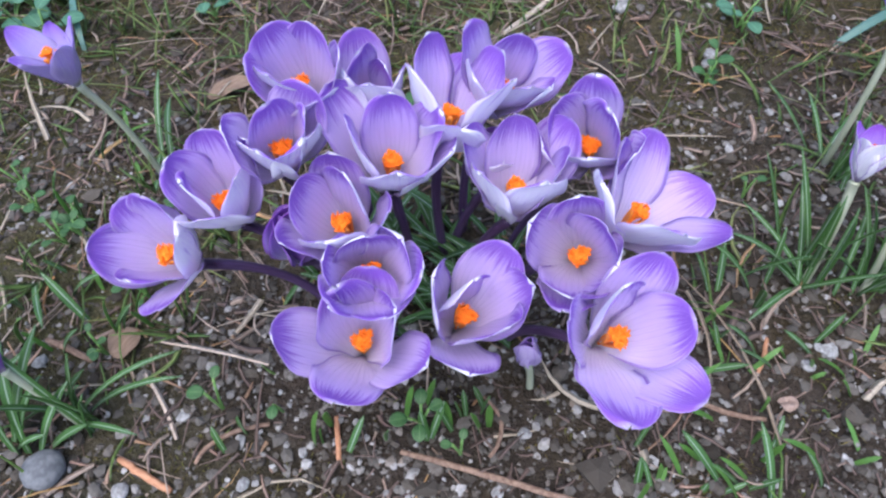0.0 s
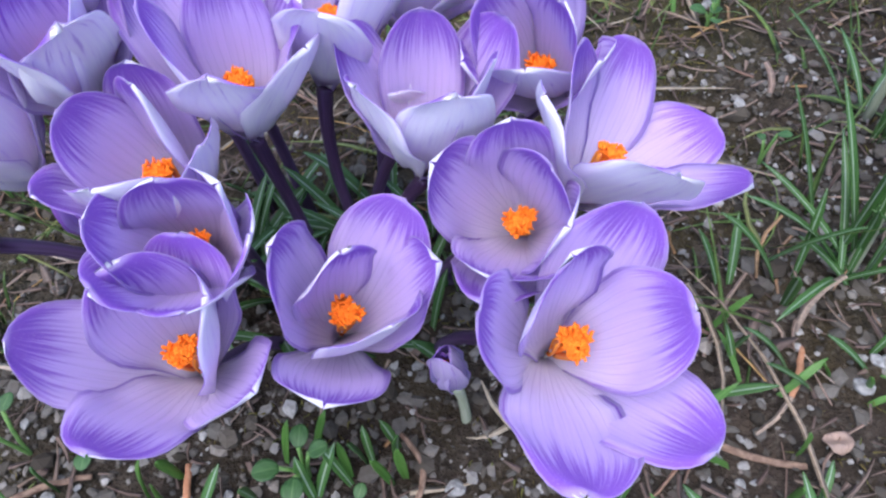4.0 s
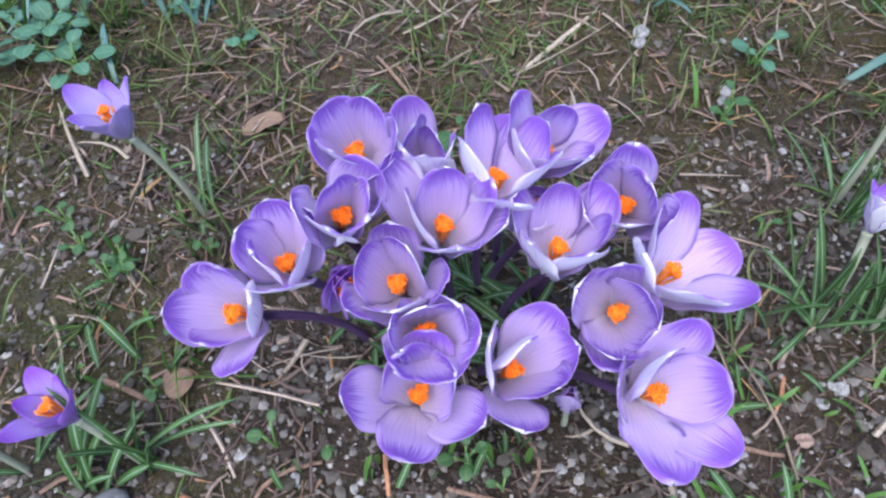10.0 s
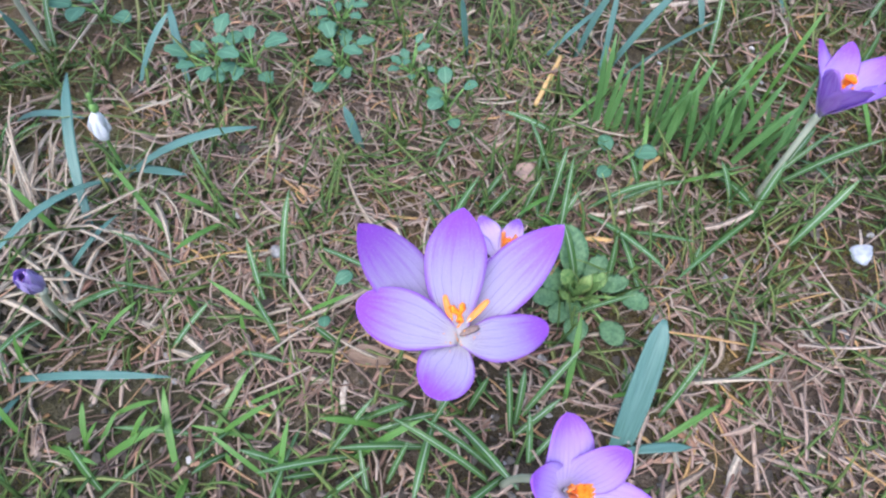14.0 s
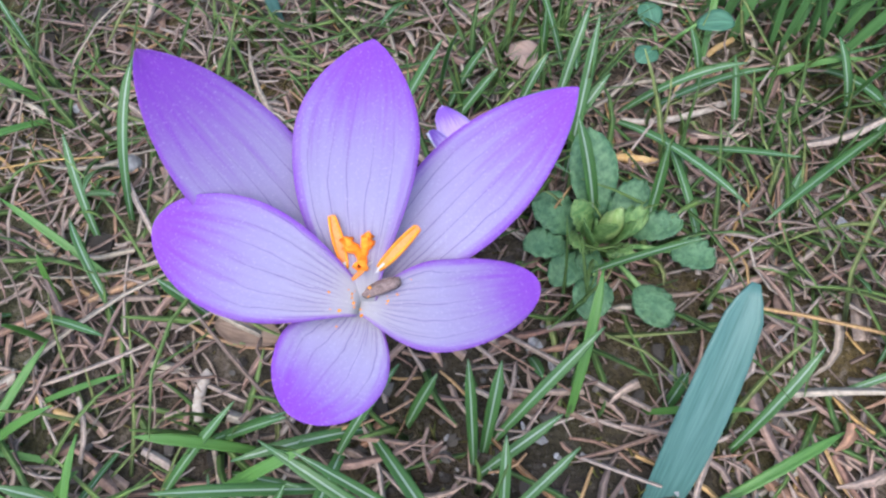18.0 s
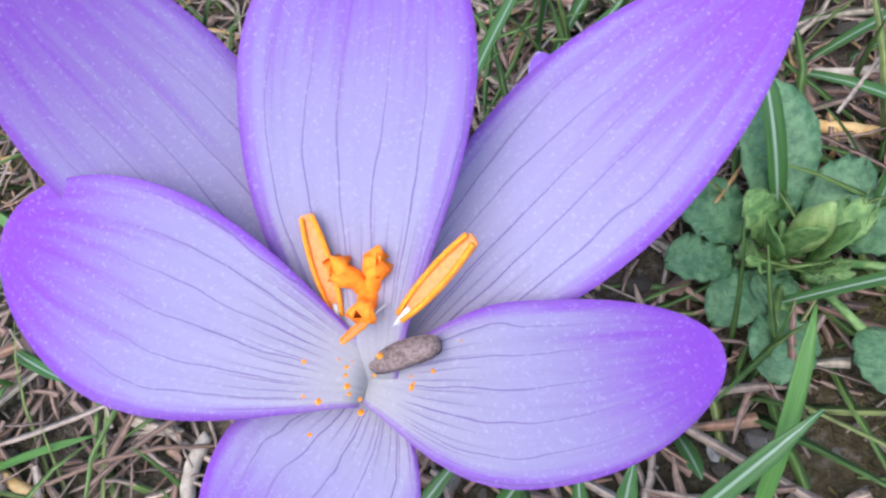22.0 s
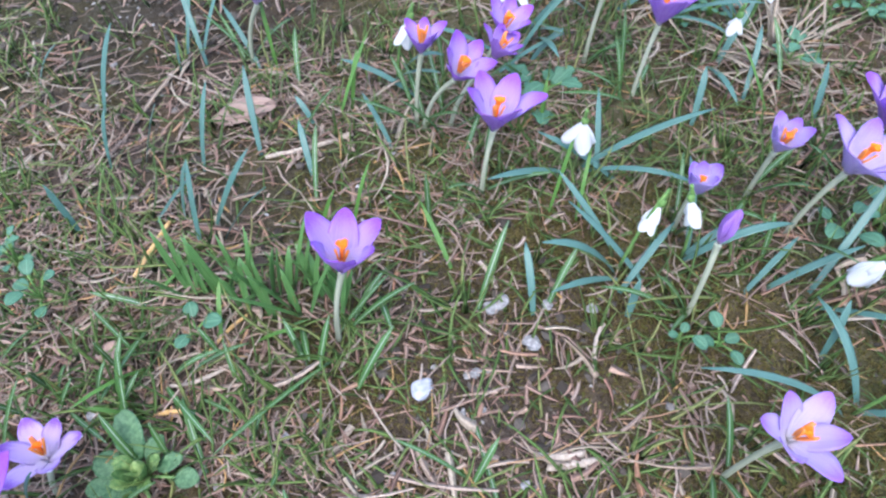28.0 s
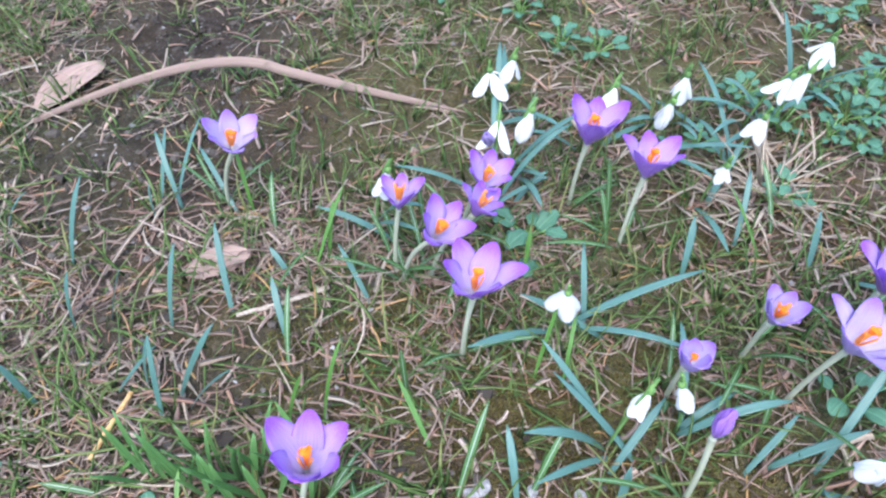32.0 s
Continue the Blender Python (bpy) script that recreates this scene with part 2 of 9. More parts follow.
M["weed_leaf"] = leaf_surface("soft_green_weed_leaf", (0.040, 0.120, 0.070), (0.080, 0.195, 0.115), (0.12, 0.25, 0.15), 0.10, 0.55)
M["dark_weed_leaf"] = leaf_surface("dark_green_weed_leaf", (0.024, 0.075, 0.022), (0.055, 0.135, 0.040), (0.09, 0.18, 0.06), 0.10, 0.5)
M["snow"] = leaf_surface("snowdrop_petal", (0.80, 0.82, 0.84), (0.88, 0.89, 0.90), None, rough=0.45, through_light=0.3)
M["drop_green"] = plain_surface("snowdrop_green", (0.10, 0.22, 0.06), (0.18, 0.32, 0.09), 500, 0.45, 0.1)
M["straw"] = litter_surface("dry_grass_litter", ((0.0, (0.17, 0.115, 0.09)), (0.2, (0.42, 0.32, 0.25)), (0.4, (0.28, 0.18, 0.14)), (0.62, (0.56, 0.45, 0.365)), (0.8, (0.21, 0.135, 0.105)), (0.9, (0.42, 0.25, 0.17)), (1.0, (0.58, 0.36, 0.13))))
M["grass"] = litter_surface("lawn_grass", ((0.0, (0.080, 0.160, 0.038)), (0.4, (0.13, 0.225, 0.052)), (0.75, (0.19, 0.295, 0.078)), (1.0, (0.32, 0.34, 0.12))), 0.45, 0.22, 500.0, 0.45)
M["moss"] = litter_surface("moss", ((0.0, (0.10, 0.085, 0.022)), (0.4, (0.165, 0.125, 0.040)), (0.75, (0.13, 0.15, 0.032)), (1.0, (0.21, 0.165, 0.055))), 0.85, 0.1, 2500.0, 0.15)
M["grit"] = litter_surface("grey_grit", ((0.0, (0.060, 0.052, 0.043)), (0.3, (0.125, 0.116, 0.106)), (0.5, (0.055, 0.047, 0.039)), (0.7, (0.15, 0.135, 0.12)), (0.85, (0.26, 0.25, 0.24)), (1.0, (0.40, 0.39, 0.38))), 0.8, 0.0, 700.0)
M["crumbs"] = litter_surface("soil_crumbs", ((0.0, (0.034, 0.029, 0.024)), (0.5, (0.062, 0.054, 0.046)), (1.0, (0.105, 0.092, 0.078))), 0.9, 0.0, 900.0, 0.15)
M["mixed_stone"] = litter_surface("grey_and_buff_stones", ((0.0, (0.07, 0.064, 0.058)), (0.4, (0.14, 0.128, 0.115)), (0.6, (0.09, 0.077, 0.066)), (0.82, (0.22, 0.205, 0.19)), (0.93, (0.19, 0.14, 0.10)), (1.0, (0.36, 0.35, 0.34))), 0.8, 0.0, 600.0)
M["shreds"] = litter_surface("grey_brown_shreds", ((0.0, (0.11, 0.075, 0.062)), (0.4, (0.19, 0.135, 0.115)), (0.7, (0.13, 0.085, 0.07)), (0.92, (0.27, 0.20, 0.165)), (1.0, (0.36, 0.19, 0.08))))
M["stone"] = plain_surface("grey_stone", (0.085, 0.09, 0.10), (0.17, 0.175, 0.185), 260, 0.75)
M["pale_stone"] = plain_surface("pale_stone", (0.15, 0.147, 0.145), (0.33, 0.325, 0.32), 420, 0.85)
M["dead_leaf"] = leaf_surface("dead_leaf", (0.15, 0.095, 0.062), (0.27, 0.185, 0.13), (0.30, 0.21, 0.15), 0.06, 0.7, 0.1)
M["pink_leaf"] = leaf_surface("pinkish_dry_leaf", (0.25, 0.17, 0.135), (0.36, 0.26, 0.21), None, 0.06, 0.7, 0.1)
M["twig"] = plain_surface("brown_twig", (0.14, 0.085, 0.06), (0.27, 0.18, 0.13), 500, 0.8)
M["orange_twig"] = plain_surface("rust_twig", (0.38, 0.17, 0.09), (0.48, 0.25, 0.14), 500, 0.75)
M["pale_stalk"] = plain_surface("pale_stalk", (0.32, 0.265, 0.21), (0.47, 0.40, 0.33), 600, 0.8)
M["bract"] = plain_surface("grey_brown_bract", (0.11, 0.075, 0.068), (0.28, 0.205, 0.19), 2600, 0.8)


# ---------------------------------------------------------------- the lie of the land
# Patches at (0.08, 0.47), (0.02, 0.51), (-0.03, 0.56) put shade into the soil colour.
BARE_OR_SHADED = [(0.08, 0.470, 0.09, 0.05, 0.75), (0.42, 0.60, 0.10, 0.05, 0.45), (0.36, 0.66, 0.06, 0.04, 0.45), (0.30, 0.74, 0.08, 0.05, 0.45), (0.205, 0.500, 0.055, 0.03, 0.95), (0.02, 0.51, 0.06, 0.04, 0.6), (-0.03, 0.56, 0.06, 0.03, 0.5), (-0.22, 0.22, 0.26, 0.18, 0.55), (0.24, 0.20, 0.24, 0.16, 0.82), (-0.02, 0.08, 0.20, 0.13, 0.85), (-0.20, 0.05, 0.13, 0.12, 0.8), (0.20, 0.08, 0.13, 0.11, 0.95), (0.28, 0.42, 0.10, 0.065, 1.0), (0.16, 0.47, 0.07, 0.03, 0.55),
        (0.20, 0.335, 0.06, 0.05, 0.55), (0.70, 0.56, 0.09, 0.08, 0.45), (0.23, 1.06, 0.12, 0.08, 0.95), (0.20, 0.525, 0.05, 0.035, 0.75), (0.30, 0.14, 0.16, 0.13, 0.95), (0.20, 0.92, 0.16, 0.09, 0.8), (-0.36, 0.58, 0.10, 0.06, 0.4), (0.24, 0.76, 0.06, 0.05, 0.5)]


def bare(x, y):
    """How far the ground is without turf or soil-dark in place of shade, 0 to 1."""
    b = 0.0 * x
    for cx, cy, sx, sy, a in BARE_OR_SHADED:
        b = np.maximum(b, a * np.exp(-(((x - cx) / sx) ** 2 + ((y - cy) / sy) ** 2)))
    return b


MOSSY = [(0.245, 0.545, 0.035, 0.02, 0.9), (0.30, 0.635, 0.04, 0.03, 0.7), (0.40, 0.95, 0.16, 0.09, 0.8), (0.66, 0.98, 0.16, 0.08, 0.7), (0.36, 0.72, 0.10, 0.05, 0.6), (0.448, 0.673, 0.075, 0.045, 1.0), (0.50, 0.62, 0.08, 0.05, 1.0), (-0.30, 0.27, 0.14, 0.16, 0.8), (0.10, 0.40, 0.20, 0.09, 0.5), (0.57, 0.54, 0.11, 0.06, 0.9), (0.33, 0.60, 0.05, 0.03, 0.7), (-0.05, 0.72, 0.10, 0.05, 0.6),
         (0.60, 0.80, 0.12, 0.06, 0.6), (0.18, 0.30, 0.14, 0.07, 0.5)]


def mossy(x, y):
    """How far moss has taken over the turf, 0 to 1."""
    b = 0.0 * x
    for cx, cy, sx, sy, a in MOSSY:
        b = np.maximum(b, a * np.exp(-(((x - cx) / sx) ** 2 + ((y - cy) / sy) ** 2)))
    return b


def rise(x, y):
    """Height of the ground."""
    return (0.0022 * np.sin(31 * x + 1.3) * np.cos(27 * y + 0.4) + 0.0014 * np.sin(73 * x + 41 * y) + 0.0009 * np.sin(140 * x - 118 * y + 2.0)
            + 0.0006 * np.sin(290 * x + 60 * y) * np.cos(260 * y))


def lumps(x, y):
    """Small crumbs and hollows of the soil."""
    return 0.0011 * np.sin(520 * x + 3 * np.sin(210 * y)) * np.sin(480 * y + 3 * np.sin(190 * x)) + 0.0006 * np.sin(1100 * x + 700 * y) * np.sin(900 * y - 400 * x)


def lie(x, y):
    """Height of the crumbled surface."""
    return rise(x, y) + lumps(x, y) * (0.5 + bare(x, y))


def mesh_object(name, verts, faces, material, parent=None, smooth=True, uvs=None, extra=None, slots=None):
    me = bpy.data.meshes.new(name)
    me.from_pydata([tuple(v) for v in verts] if not isinstance(verts, np.ndarray) else verts.tolist(), [], faces if isinstance(faces, list) else faces.tolist())
    for m in (material if isinstance(material, (list, tuple)) else (material,)):
        me.materials.append(m)
    if uvs is not None:
        layer = me.uv_layers.new(name="UVMap")
        idx = np.empty(len(me.loops), dtype=np.int32)
        me.loops.foreach_get("vertex_index", idx)
        layer.data.foreach_set("uv", np.asarray(uvs, dtype=np.float32)[idx].ravel())
    if slots is not None:
        me.polygons.foreach_set("material_index", np.asarray(slots, dtype=np.int32))
    if smooth:
        me.polygons.foreach_set("use_smooth", np.ones(len(me.polygons), dtype=bool))
    me.update()
    ob = new(name, me)
    if parent is not None:
        ob.parent = parent
    if extra:
        tagged(ob, extra)
    return ob


def ground_sheet():
    fine_x, fine_y = np.linspace(-0.75, 1.05, 340), np.linspace(-0.15, 1.45, 300)
    xs = np.concatenate([[-60, -20, -6, -2, -1.2], fine_x, [1.5, 2.5, 6, 20, 60]])
    ys = np.concatenate([[-60, -20, -6, -2, -0.6], fine_y, [1.9, 2.8, 6, 20, 60]])
    gx, gy = np.meshgrid(xs, ys)
    near = ((gx > -0.8) & (gx < 1.1) & (gy > -0.2) & (gy < 1.5)) * 1.0
    b = bare(gx, gy)
    gz = rise(gx, gy) + near * lumps(gx, gy) * (0.5 + b)
    verts = np.stack([gx, gy, gz], -1).reshape(-1, 3)
    nx, ny = len(xs), len(ys)
    i = (np.arange(ny - 1)[:, None] * nx + np.arange(nx - 1)[None, :]).ravel()
    faces = np.stack([i, i + 1, i + nx + 1, i + nx], -1)
    nt, finish = surface("garden_soil", 0.9, 0.15)
    pos = nt.nodes.new("ShaderNodeNewGeometry").outputs["Position"]
    at = nt.nodes.new("ShaderNodeAttribute")
    at.attribute_name = "bare"
    big = node(nt, "ShaderNodeTexNoise", Vector=pos, Scale=14.0, Detail=4.0, Roughness=0.6).outputs["Fac"]
    mid = node(nt, "ShaderNodeTexNoise", Vector=pos, Scale=90.0, Detail=5.0, Roughness=0.7).outputs["Fac"]
    fine = node(nt, "ShaderNodeTexNoise", Vector=pos, Scale=700.0, Detail=3.0, Roughness=0.6).outputs["Fac"]
    soil = blend(nt, span(nt, mid, 0.3, 0.7), (0.017, 0.0130, 0.0100), (0.044, 0.0345, 0.0270))
    thatch = blend(nt, span(nt, mid, 0.35, 0.65), (0.050, 0.037, 0.028), (0.110, 0.082, 0.063))
    moss = blend(nt, span(nt, fine, 0.3, 0.7), (0.058, 0.042, 0.016), (0.120, 0.086, 0.032))
    grown = nt.nodes.new("ShaderNodeAttribute")
    grown.attribute_name = "moss"
    turf = blend(nt, math_node(nt, "MAXIMUM", span(nt, big, 0.46, 0.62), grown.outputs["Fac"]), thatch, moss)
    far = node(nt, "ShaderNodeTexNoise", Vector=pos, Scale=3.0, Detail=5.0, Roughness=0.65).outputs["Fac"]
    turf = blend(nt, span(nt, far, 0.42, 0.62, 0.0, 0.65), turf, blend(nt, span(nt, fine, 0.3, 0.7), (0.050, 0.064, 0.018), (0.110, 0.122, 0.040)))
    col = blend(nt, at.outputs["Fac"], turf, soil)
    speck = node(nt, "ShaderNodeTexNoise", Vector=pos, Scale=260.0, Detail=4.0, Roughness=0.75).outputs["Fac"]
    col = blend(nt, math_node(nt, "MULTIPLY", span(nt, speck, 0.52, 0.66), 0.55), col, blend(nt, at.outputs["Fac"], (0.22, 0.18, 0.145), (0.070, 0.060, 0.051)))
    col = blend(nt, math_node(nt, "MULTIPLY", span(nt, speck, 0.47, 0.36), 0.6), col, (0.035, 0.028, 0.022))
    grain = span(nt, fine, 0.60, 0.70)
    col = blend(nt, math_node(nt, "MULTIPLY", grain, 0.35), col, (0.125, 0.115, 0.10))
    h = math_node(nt, "ADD", fine, math_node(nt, "MULTIPLY", mid, 1.5))
    ob = mesh_object("ground", verts, faces, finish(col, h, 1.0, 0.003))
    a = ob.data.attributes.new("bare", "FLOAT", "POINT")
    a.data.foreach_set("value", b.ravel().astype(np.float32))
    a = ob.data.attributes.new("moss", "FLOAT", "POINT")
    a.data.foreach_set("value", mossy(gx, gy).ravel().astype(np.float32))
    tagged(ob, "brown garden soil with moss and thin winter turf", "ground", kind="structure")


# ---------------------------------------------------------------- shapes
def unit(v):
    v = np.asarray(v, float)
    return v / (np.linalg.norm(v) + 1e-12)


def arc(points, n, u=None):
    """A smooth line through three control points (start, pull, end)."""
    p0, p1, p2 = (np.asarray(p, float) for p in points)
    u = (np.linspace(0, 1, n) if u is None else u)[:, None]
    return (1 - u) ** 2 * p0 + 2 * u * (1 - u) * p1 + u**2 * p2


def sweep(line, radii, sides=7):
    """A tube along a line: vertices, faces and coordinates along it."""
    line = np.asarray(line, float)
    n = len(line)
    tan = np.gradient(line, axis=0)
    tan /= np.linalg.norm(tan, axis=1, keepdims=True) + 1e-12
    ref = np.array([1.0, 0.0, 0.0]) if abs(tan[0][0]) < 0.8 else np.array([0.0, 1.0, 0.0])
    a = np.cross(tan, ref)
    a /= np.linalg.norm(a, axis=1, keepdims=True)
    b = np.cross(tan, a)
    ang = np.linspace(0, 2 * np.pi, sides, endpoint=False)
    r = np.broadcast_to(np.asarray(radii, float), (n,))[:, None, None]
    v = line[:, None, :] + r * (np.cos(ang)[None, :, None] * a[:, None, :] + np.sin(ang)[None, :, None] * b[:, None, :])
    verts = v.reshape(-1, 3)
    faces = []
    for i in range(n - 1):
        for j in range(sides):
            k = (j + 1) % sides
            faces.append((i * sides + j, i * sides + k, (i + 1) * sides + k, (i + 1) * sides + j))
    faces.append(tuple(range(sides))[::-1])
    faces.append(tuple(range((n - 1) * sides, n * sides)))
    uv = np.stack(np.meshgrid(np.linspace(0, 1, sides), np.linspace(0, 1, n)), -1).reshape(-1, 2)
    return verts, faces, uv


def blade(line, side, width, fold=0.0, thick=0.0004, across=5, profile=None, u=None):
    """A leaf or petal along a line: two skins joined round the edge. Returns vertices, faces, coordinates and the skin of each face (0 upper, 1 under)."""
    line = np.asarray(line, float)
    n = len(line)
    tan = np.gradient(line, axis=0)
    tan /= np.linalg.norm(tan, axis=1, keepdims=True) + 1e-12
    side = np.broadcast_to(np.asarray(side, float), line.shape)
    side = side - (side * tan).sum(1, keepdims=True) * tan
    side /= np.linalg.norm(side, axis=1, keepdims=True) + 1e-12
    nor = np.cross(side, tan)
    u = np.linspace(0, 1, n) if u is None else u
    w = width * (profile(u) if profile else np.sin(np.pi * np.clip(u * 0.93 + 0.06, 0, 1)) ** 0.6)
    v = np.linspace(-1, 1, across)
    lift = fold * v**2
    top = line[:, None, :] + side[:, None, :] * (w[:, None] * v[None, :])[:, :, None] * 0.5 + nor[:, None, :] * (w[:, None] ** 2 / width * lift[None, :])[:, :, None] * 0.5
    under = top - nor[:, None, :] * (thick * (1 - 0.6 * np.abs(v))[None, :, None])
    verts = np.concatenate([top.reshape(-1, 3), under.reshape(-1, 3)])
    one = np.stack(np.meshgrid((v + 1) / 2, u), -1).reshape(-1, 2)
    uv = np.concatenate([one, one])
    m = n * across
    faces, skin = [], []
    for i in range(n - 1):
        for j in range(across - 1):
            a = i * across + j
            faces.append((a, a + 1, a + across + 1, a + across))
            skin.append(0)
            faces.append((m + a, m + a + across, m + a + across + 1, m + a + 1))
            skin.append(1)
        for j, flip in ((0, True), (across - 1, False)):
            a = i * across + j
            q = (a, a + across, m + a + across, m + a)
            faces.append(q if flip else q[::-1])
            skin.append(0)
    for i, flip in ((0, False), (n - 1, True)):
        for j in range(across - 1):
            a = i * across + j
            q = (a, m + a, m + a + 1, a + 1)
            faces.append(q[::-1] if flip else q)
            skin.append(0)
    return verts, faces, uv, skin


def round_tip(widest, blunt, foot=0.16):
    """Width along a petal: narrow foot, widest part-way, rounded or pointed end."""
    def f(u):
        low = foot + (1 - foot) * np.sin(np.clip(u / widest, 0, 1) * np.pi / 2) ** 1.25
        high = np.clip(1 - np.clip((u - widest) / (1.0 - widest), 0, 1) ** 2, 0, 1) ** blunt
        return np.where(u < widest, low, np.maximum(high, 0.03))
    return f


def petal(name, base, axis, reach, width, rng, parent, mats, widest=0.62, blunt=0.5, rows=15, across=9, cup=0.32, thick=0.00045, foot=0.16, arch=0.0, twist=None, bow=0.0, wavy=1.0, belly=0.06):
    """One petal from the throat at base to base + reach, hollow towards the flower's axis."""
    base, axis, reach = np.asarray(base, float), unit(axis), np.asarray(reach, float)
    size = np.linalg.norm(reach)
    out = reach - (reach @ axis) * axis
    opening = np.arctan2(np.linalg.norm(out), reach @ axis)
    out = unit(out)
    # cups bulge outwards low down, flat flowers rise before they spread
    bulge = belly - 0.24 * np.clip((opening - 0.45) / 0.9, 0, 1) + 0.14 * np.clip((0.12 - opening) / 0.05, 0, 1)
    pull = base + 0.45 * reach + size * (bulge * out + (max(0.0, -bulge) * 1.2 + arch) * axis)
    u = 1 - (1 - np.linspace(0, 1, rows)) ** 1.7
    line = arc((base, pull, base + reach), rows, u)
    side = np.cross(out, axis)
    line = line + (bow * size * np.sin(np.pi * u))[:, None] * side
    free = rng.uniform(-0.12, 0.12)
    turned = free if twist is None else twist * np.clip((u - 0.04) / 0.22, 0, 1)[:, None]
    flat, side = side, side + turned * axis
    verts, faces, uv, skin = blade(line, side, width, cup, thick, across, round_tip(widest, blunt, foot), u)
    m = rows * across
    ph, am = rng.uniform(0, 6.28, 4), rng.uniform(0.4, 1.0)
    u, v = uv[:, 1], uv[:, 0] * 2 - 1
    wave = (0.018 * np.sin(5.0 * u * np.pi + ph[0]) * np.abs(v) ** 2 + 0.012 * np.sin(3 * v + ph[1]) * u + 0.010 * np.sin(11 * u + 4 * v + ph[2]) * np.abs(v)) * am * size * wavy
    nrm = np.cross(flat, unit(reach))
    verts = verts + wave[:, None] * unit(nrm)[None, :]
    return mesh_object(name, verts, faces, mats, parent, True, uv, None, skin)


def stigma_mesh(name, seed, branches=3, frill=9, size=1.0):
    """The frilled three-branched stigma, standing on its style along +z."""
    rng = np.random.default_rng(seed)
    V, Fc = [], []
    k = 0

    def put(v, f):
        nonlocal k
        V.append(v)
        Fc.extend(tuple(i + k for i in q) for q in f)
        k += len(v)

    v, f, _ = sweep(arc(((0, 0, -0.014), (0, 0, -0.008), (0, 0, -0.001)), 4), np.array([0.0007, 0.0008, 0.0009, 0.0012]), 6)
    put(v, f)
    for b in range(branches):
        a = 2 * np.pi * b / branches + rng.uniform(-0.3, 0.3)
        d = np.array([np.cos(a), np.sin(a), 0.0])
        line = np.concatenate([arc(((0, 0, -0.004), d * 0.0006, d * 0.0014 + (0, 0, 0.0024)), 5), [d * 0.0017 + (0, 0, 0.0033), d * 0.0019 + (0, 0, 0.0039), d * 0.0018 + (0, 0, 0.0036)]])
        v, f, _ = sweep(line, np.array([0.0006, 0.0008, 0.0010, 0.0013, 0.0017, 0.0022, 0.0024, 0.0012]), 18)
        ring = np.arange(len(v)) // 18
        put(v + rng.uniform(-1, 1, (len(v), 3)) * 0.0003 * np.clip((ring - 2) / 3, 0, 1)[:, None], f)
        for tooth in range(46):
            t, q = rng.uniform(0, 6.28), 0.0025 * rng.uniform(0.1, 1.0) ** 0.5
            c = d * 0.0019 + np.array([q * np.cos(t), q * np.sin(t), 0.0036 + rng.uniform(-0.0006, 0.0004)])
            out = unit(np.array([np.cos(t) * q / 0.0025, np.sin(t) * q / 0.0025, 1.0]) + rng.normal(0, 0.3, 3))
            v, f, _ = sweep(np.array([c, c + out * rng.uniform(0.0005, 0.0009), c + out * rng.uniform(0.0010, 0.0016)]), np.array([0.00028, 0.00040, 0.00016]) * rng.uniform(0.8, 1.3), 5)
            put(v, f)
    ob = mesh_object(name, np.concatenate(V) * size, Fc, M["stigma"])
    me = ob.data
    bpy.data.objects.remove(ob)
    return me


def knob_stigma():
    """A short stigma with three stubby knobbed lobes on a pale style, along +z."""
    rng = np.random.default_rng(6)
    V, Fc, S, k = [], [], [], 0
    v, f, _ = sweep(arc(((0, 0, -0.011), (0, 0, -0.005), (0, 0, -0.0005)), 5), np.array([0.0006, 0.0007, 0.0008, 0.0010, 0.0012]), 7)
    V.append(v), Fc.extend(f), S.extend([1] * len(f))
    k += len(v)
    for a, ln in ((2.35, 0.0040), (0.95, 0.0038), (4.6, 0.0030)):
        d = np.array([math.cos(a), math.sin(a), 0.0])
        line = arc(((0, 0, -0.0012), d * ln * 0.35 + (0, 0, 0.0006), d * ln + (0, 0, 0.0022)), 8)
        v, f, _ = sweep(line, np.array([0.0009, 0.0010, 0.0010, 0.0009, 0.0009, 0.0010, 0.00115, 0.0007]), 12)
        ring = np.arange(len(v)) // 12
        v = v + rng.uniform(-1, 1, v.shape) * 0.0007 * np.clip((ring - 2) / 3, 0, 1)[:, None]
        V.append(v), Fc.extend(tuple(i + k for i in q) for q in f), S.extend([0] * len(f))
        k += len(v)
    ob = mesh_object("stigma", np.concatenate(V), Fc, (M["stigma"], M["filament"]), None, True, None, None, S)
    me = ob.data
    bpy.data.objects.remove(ob)
    return me


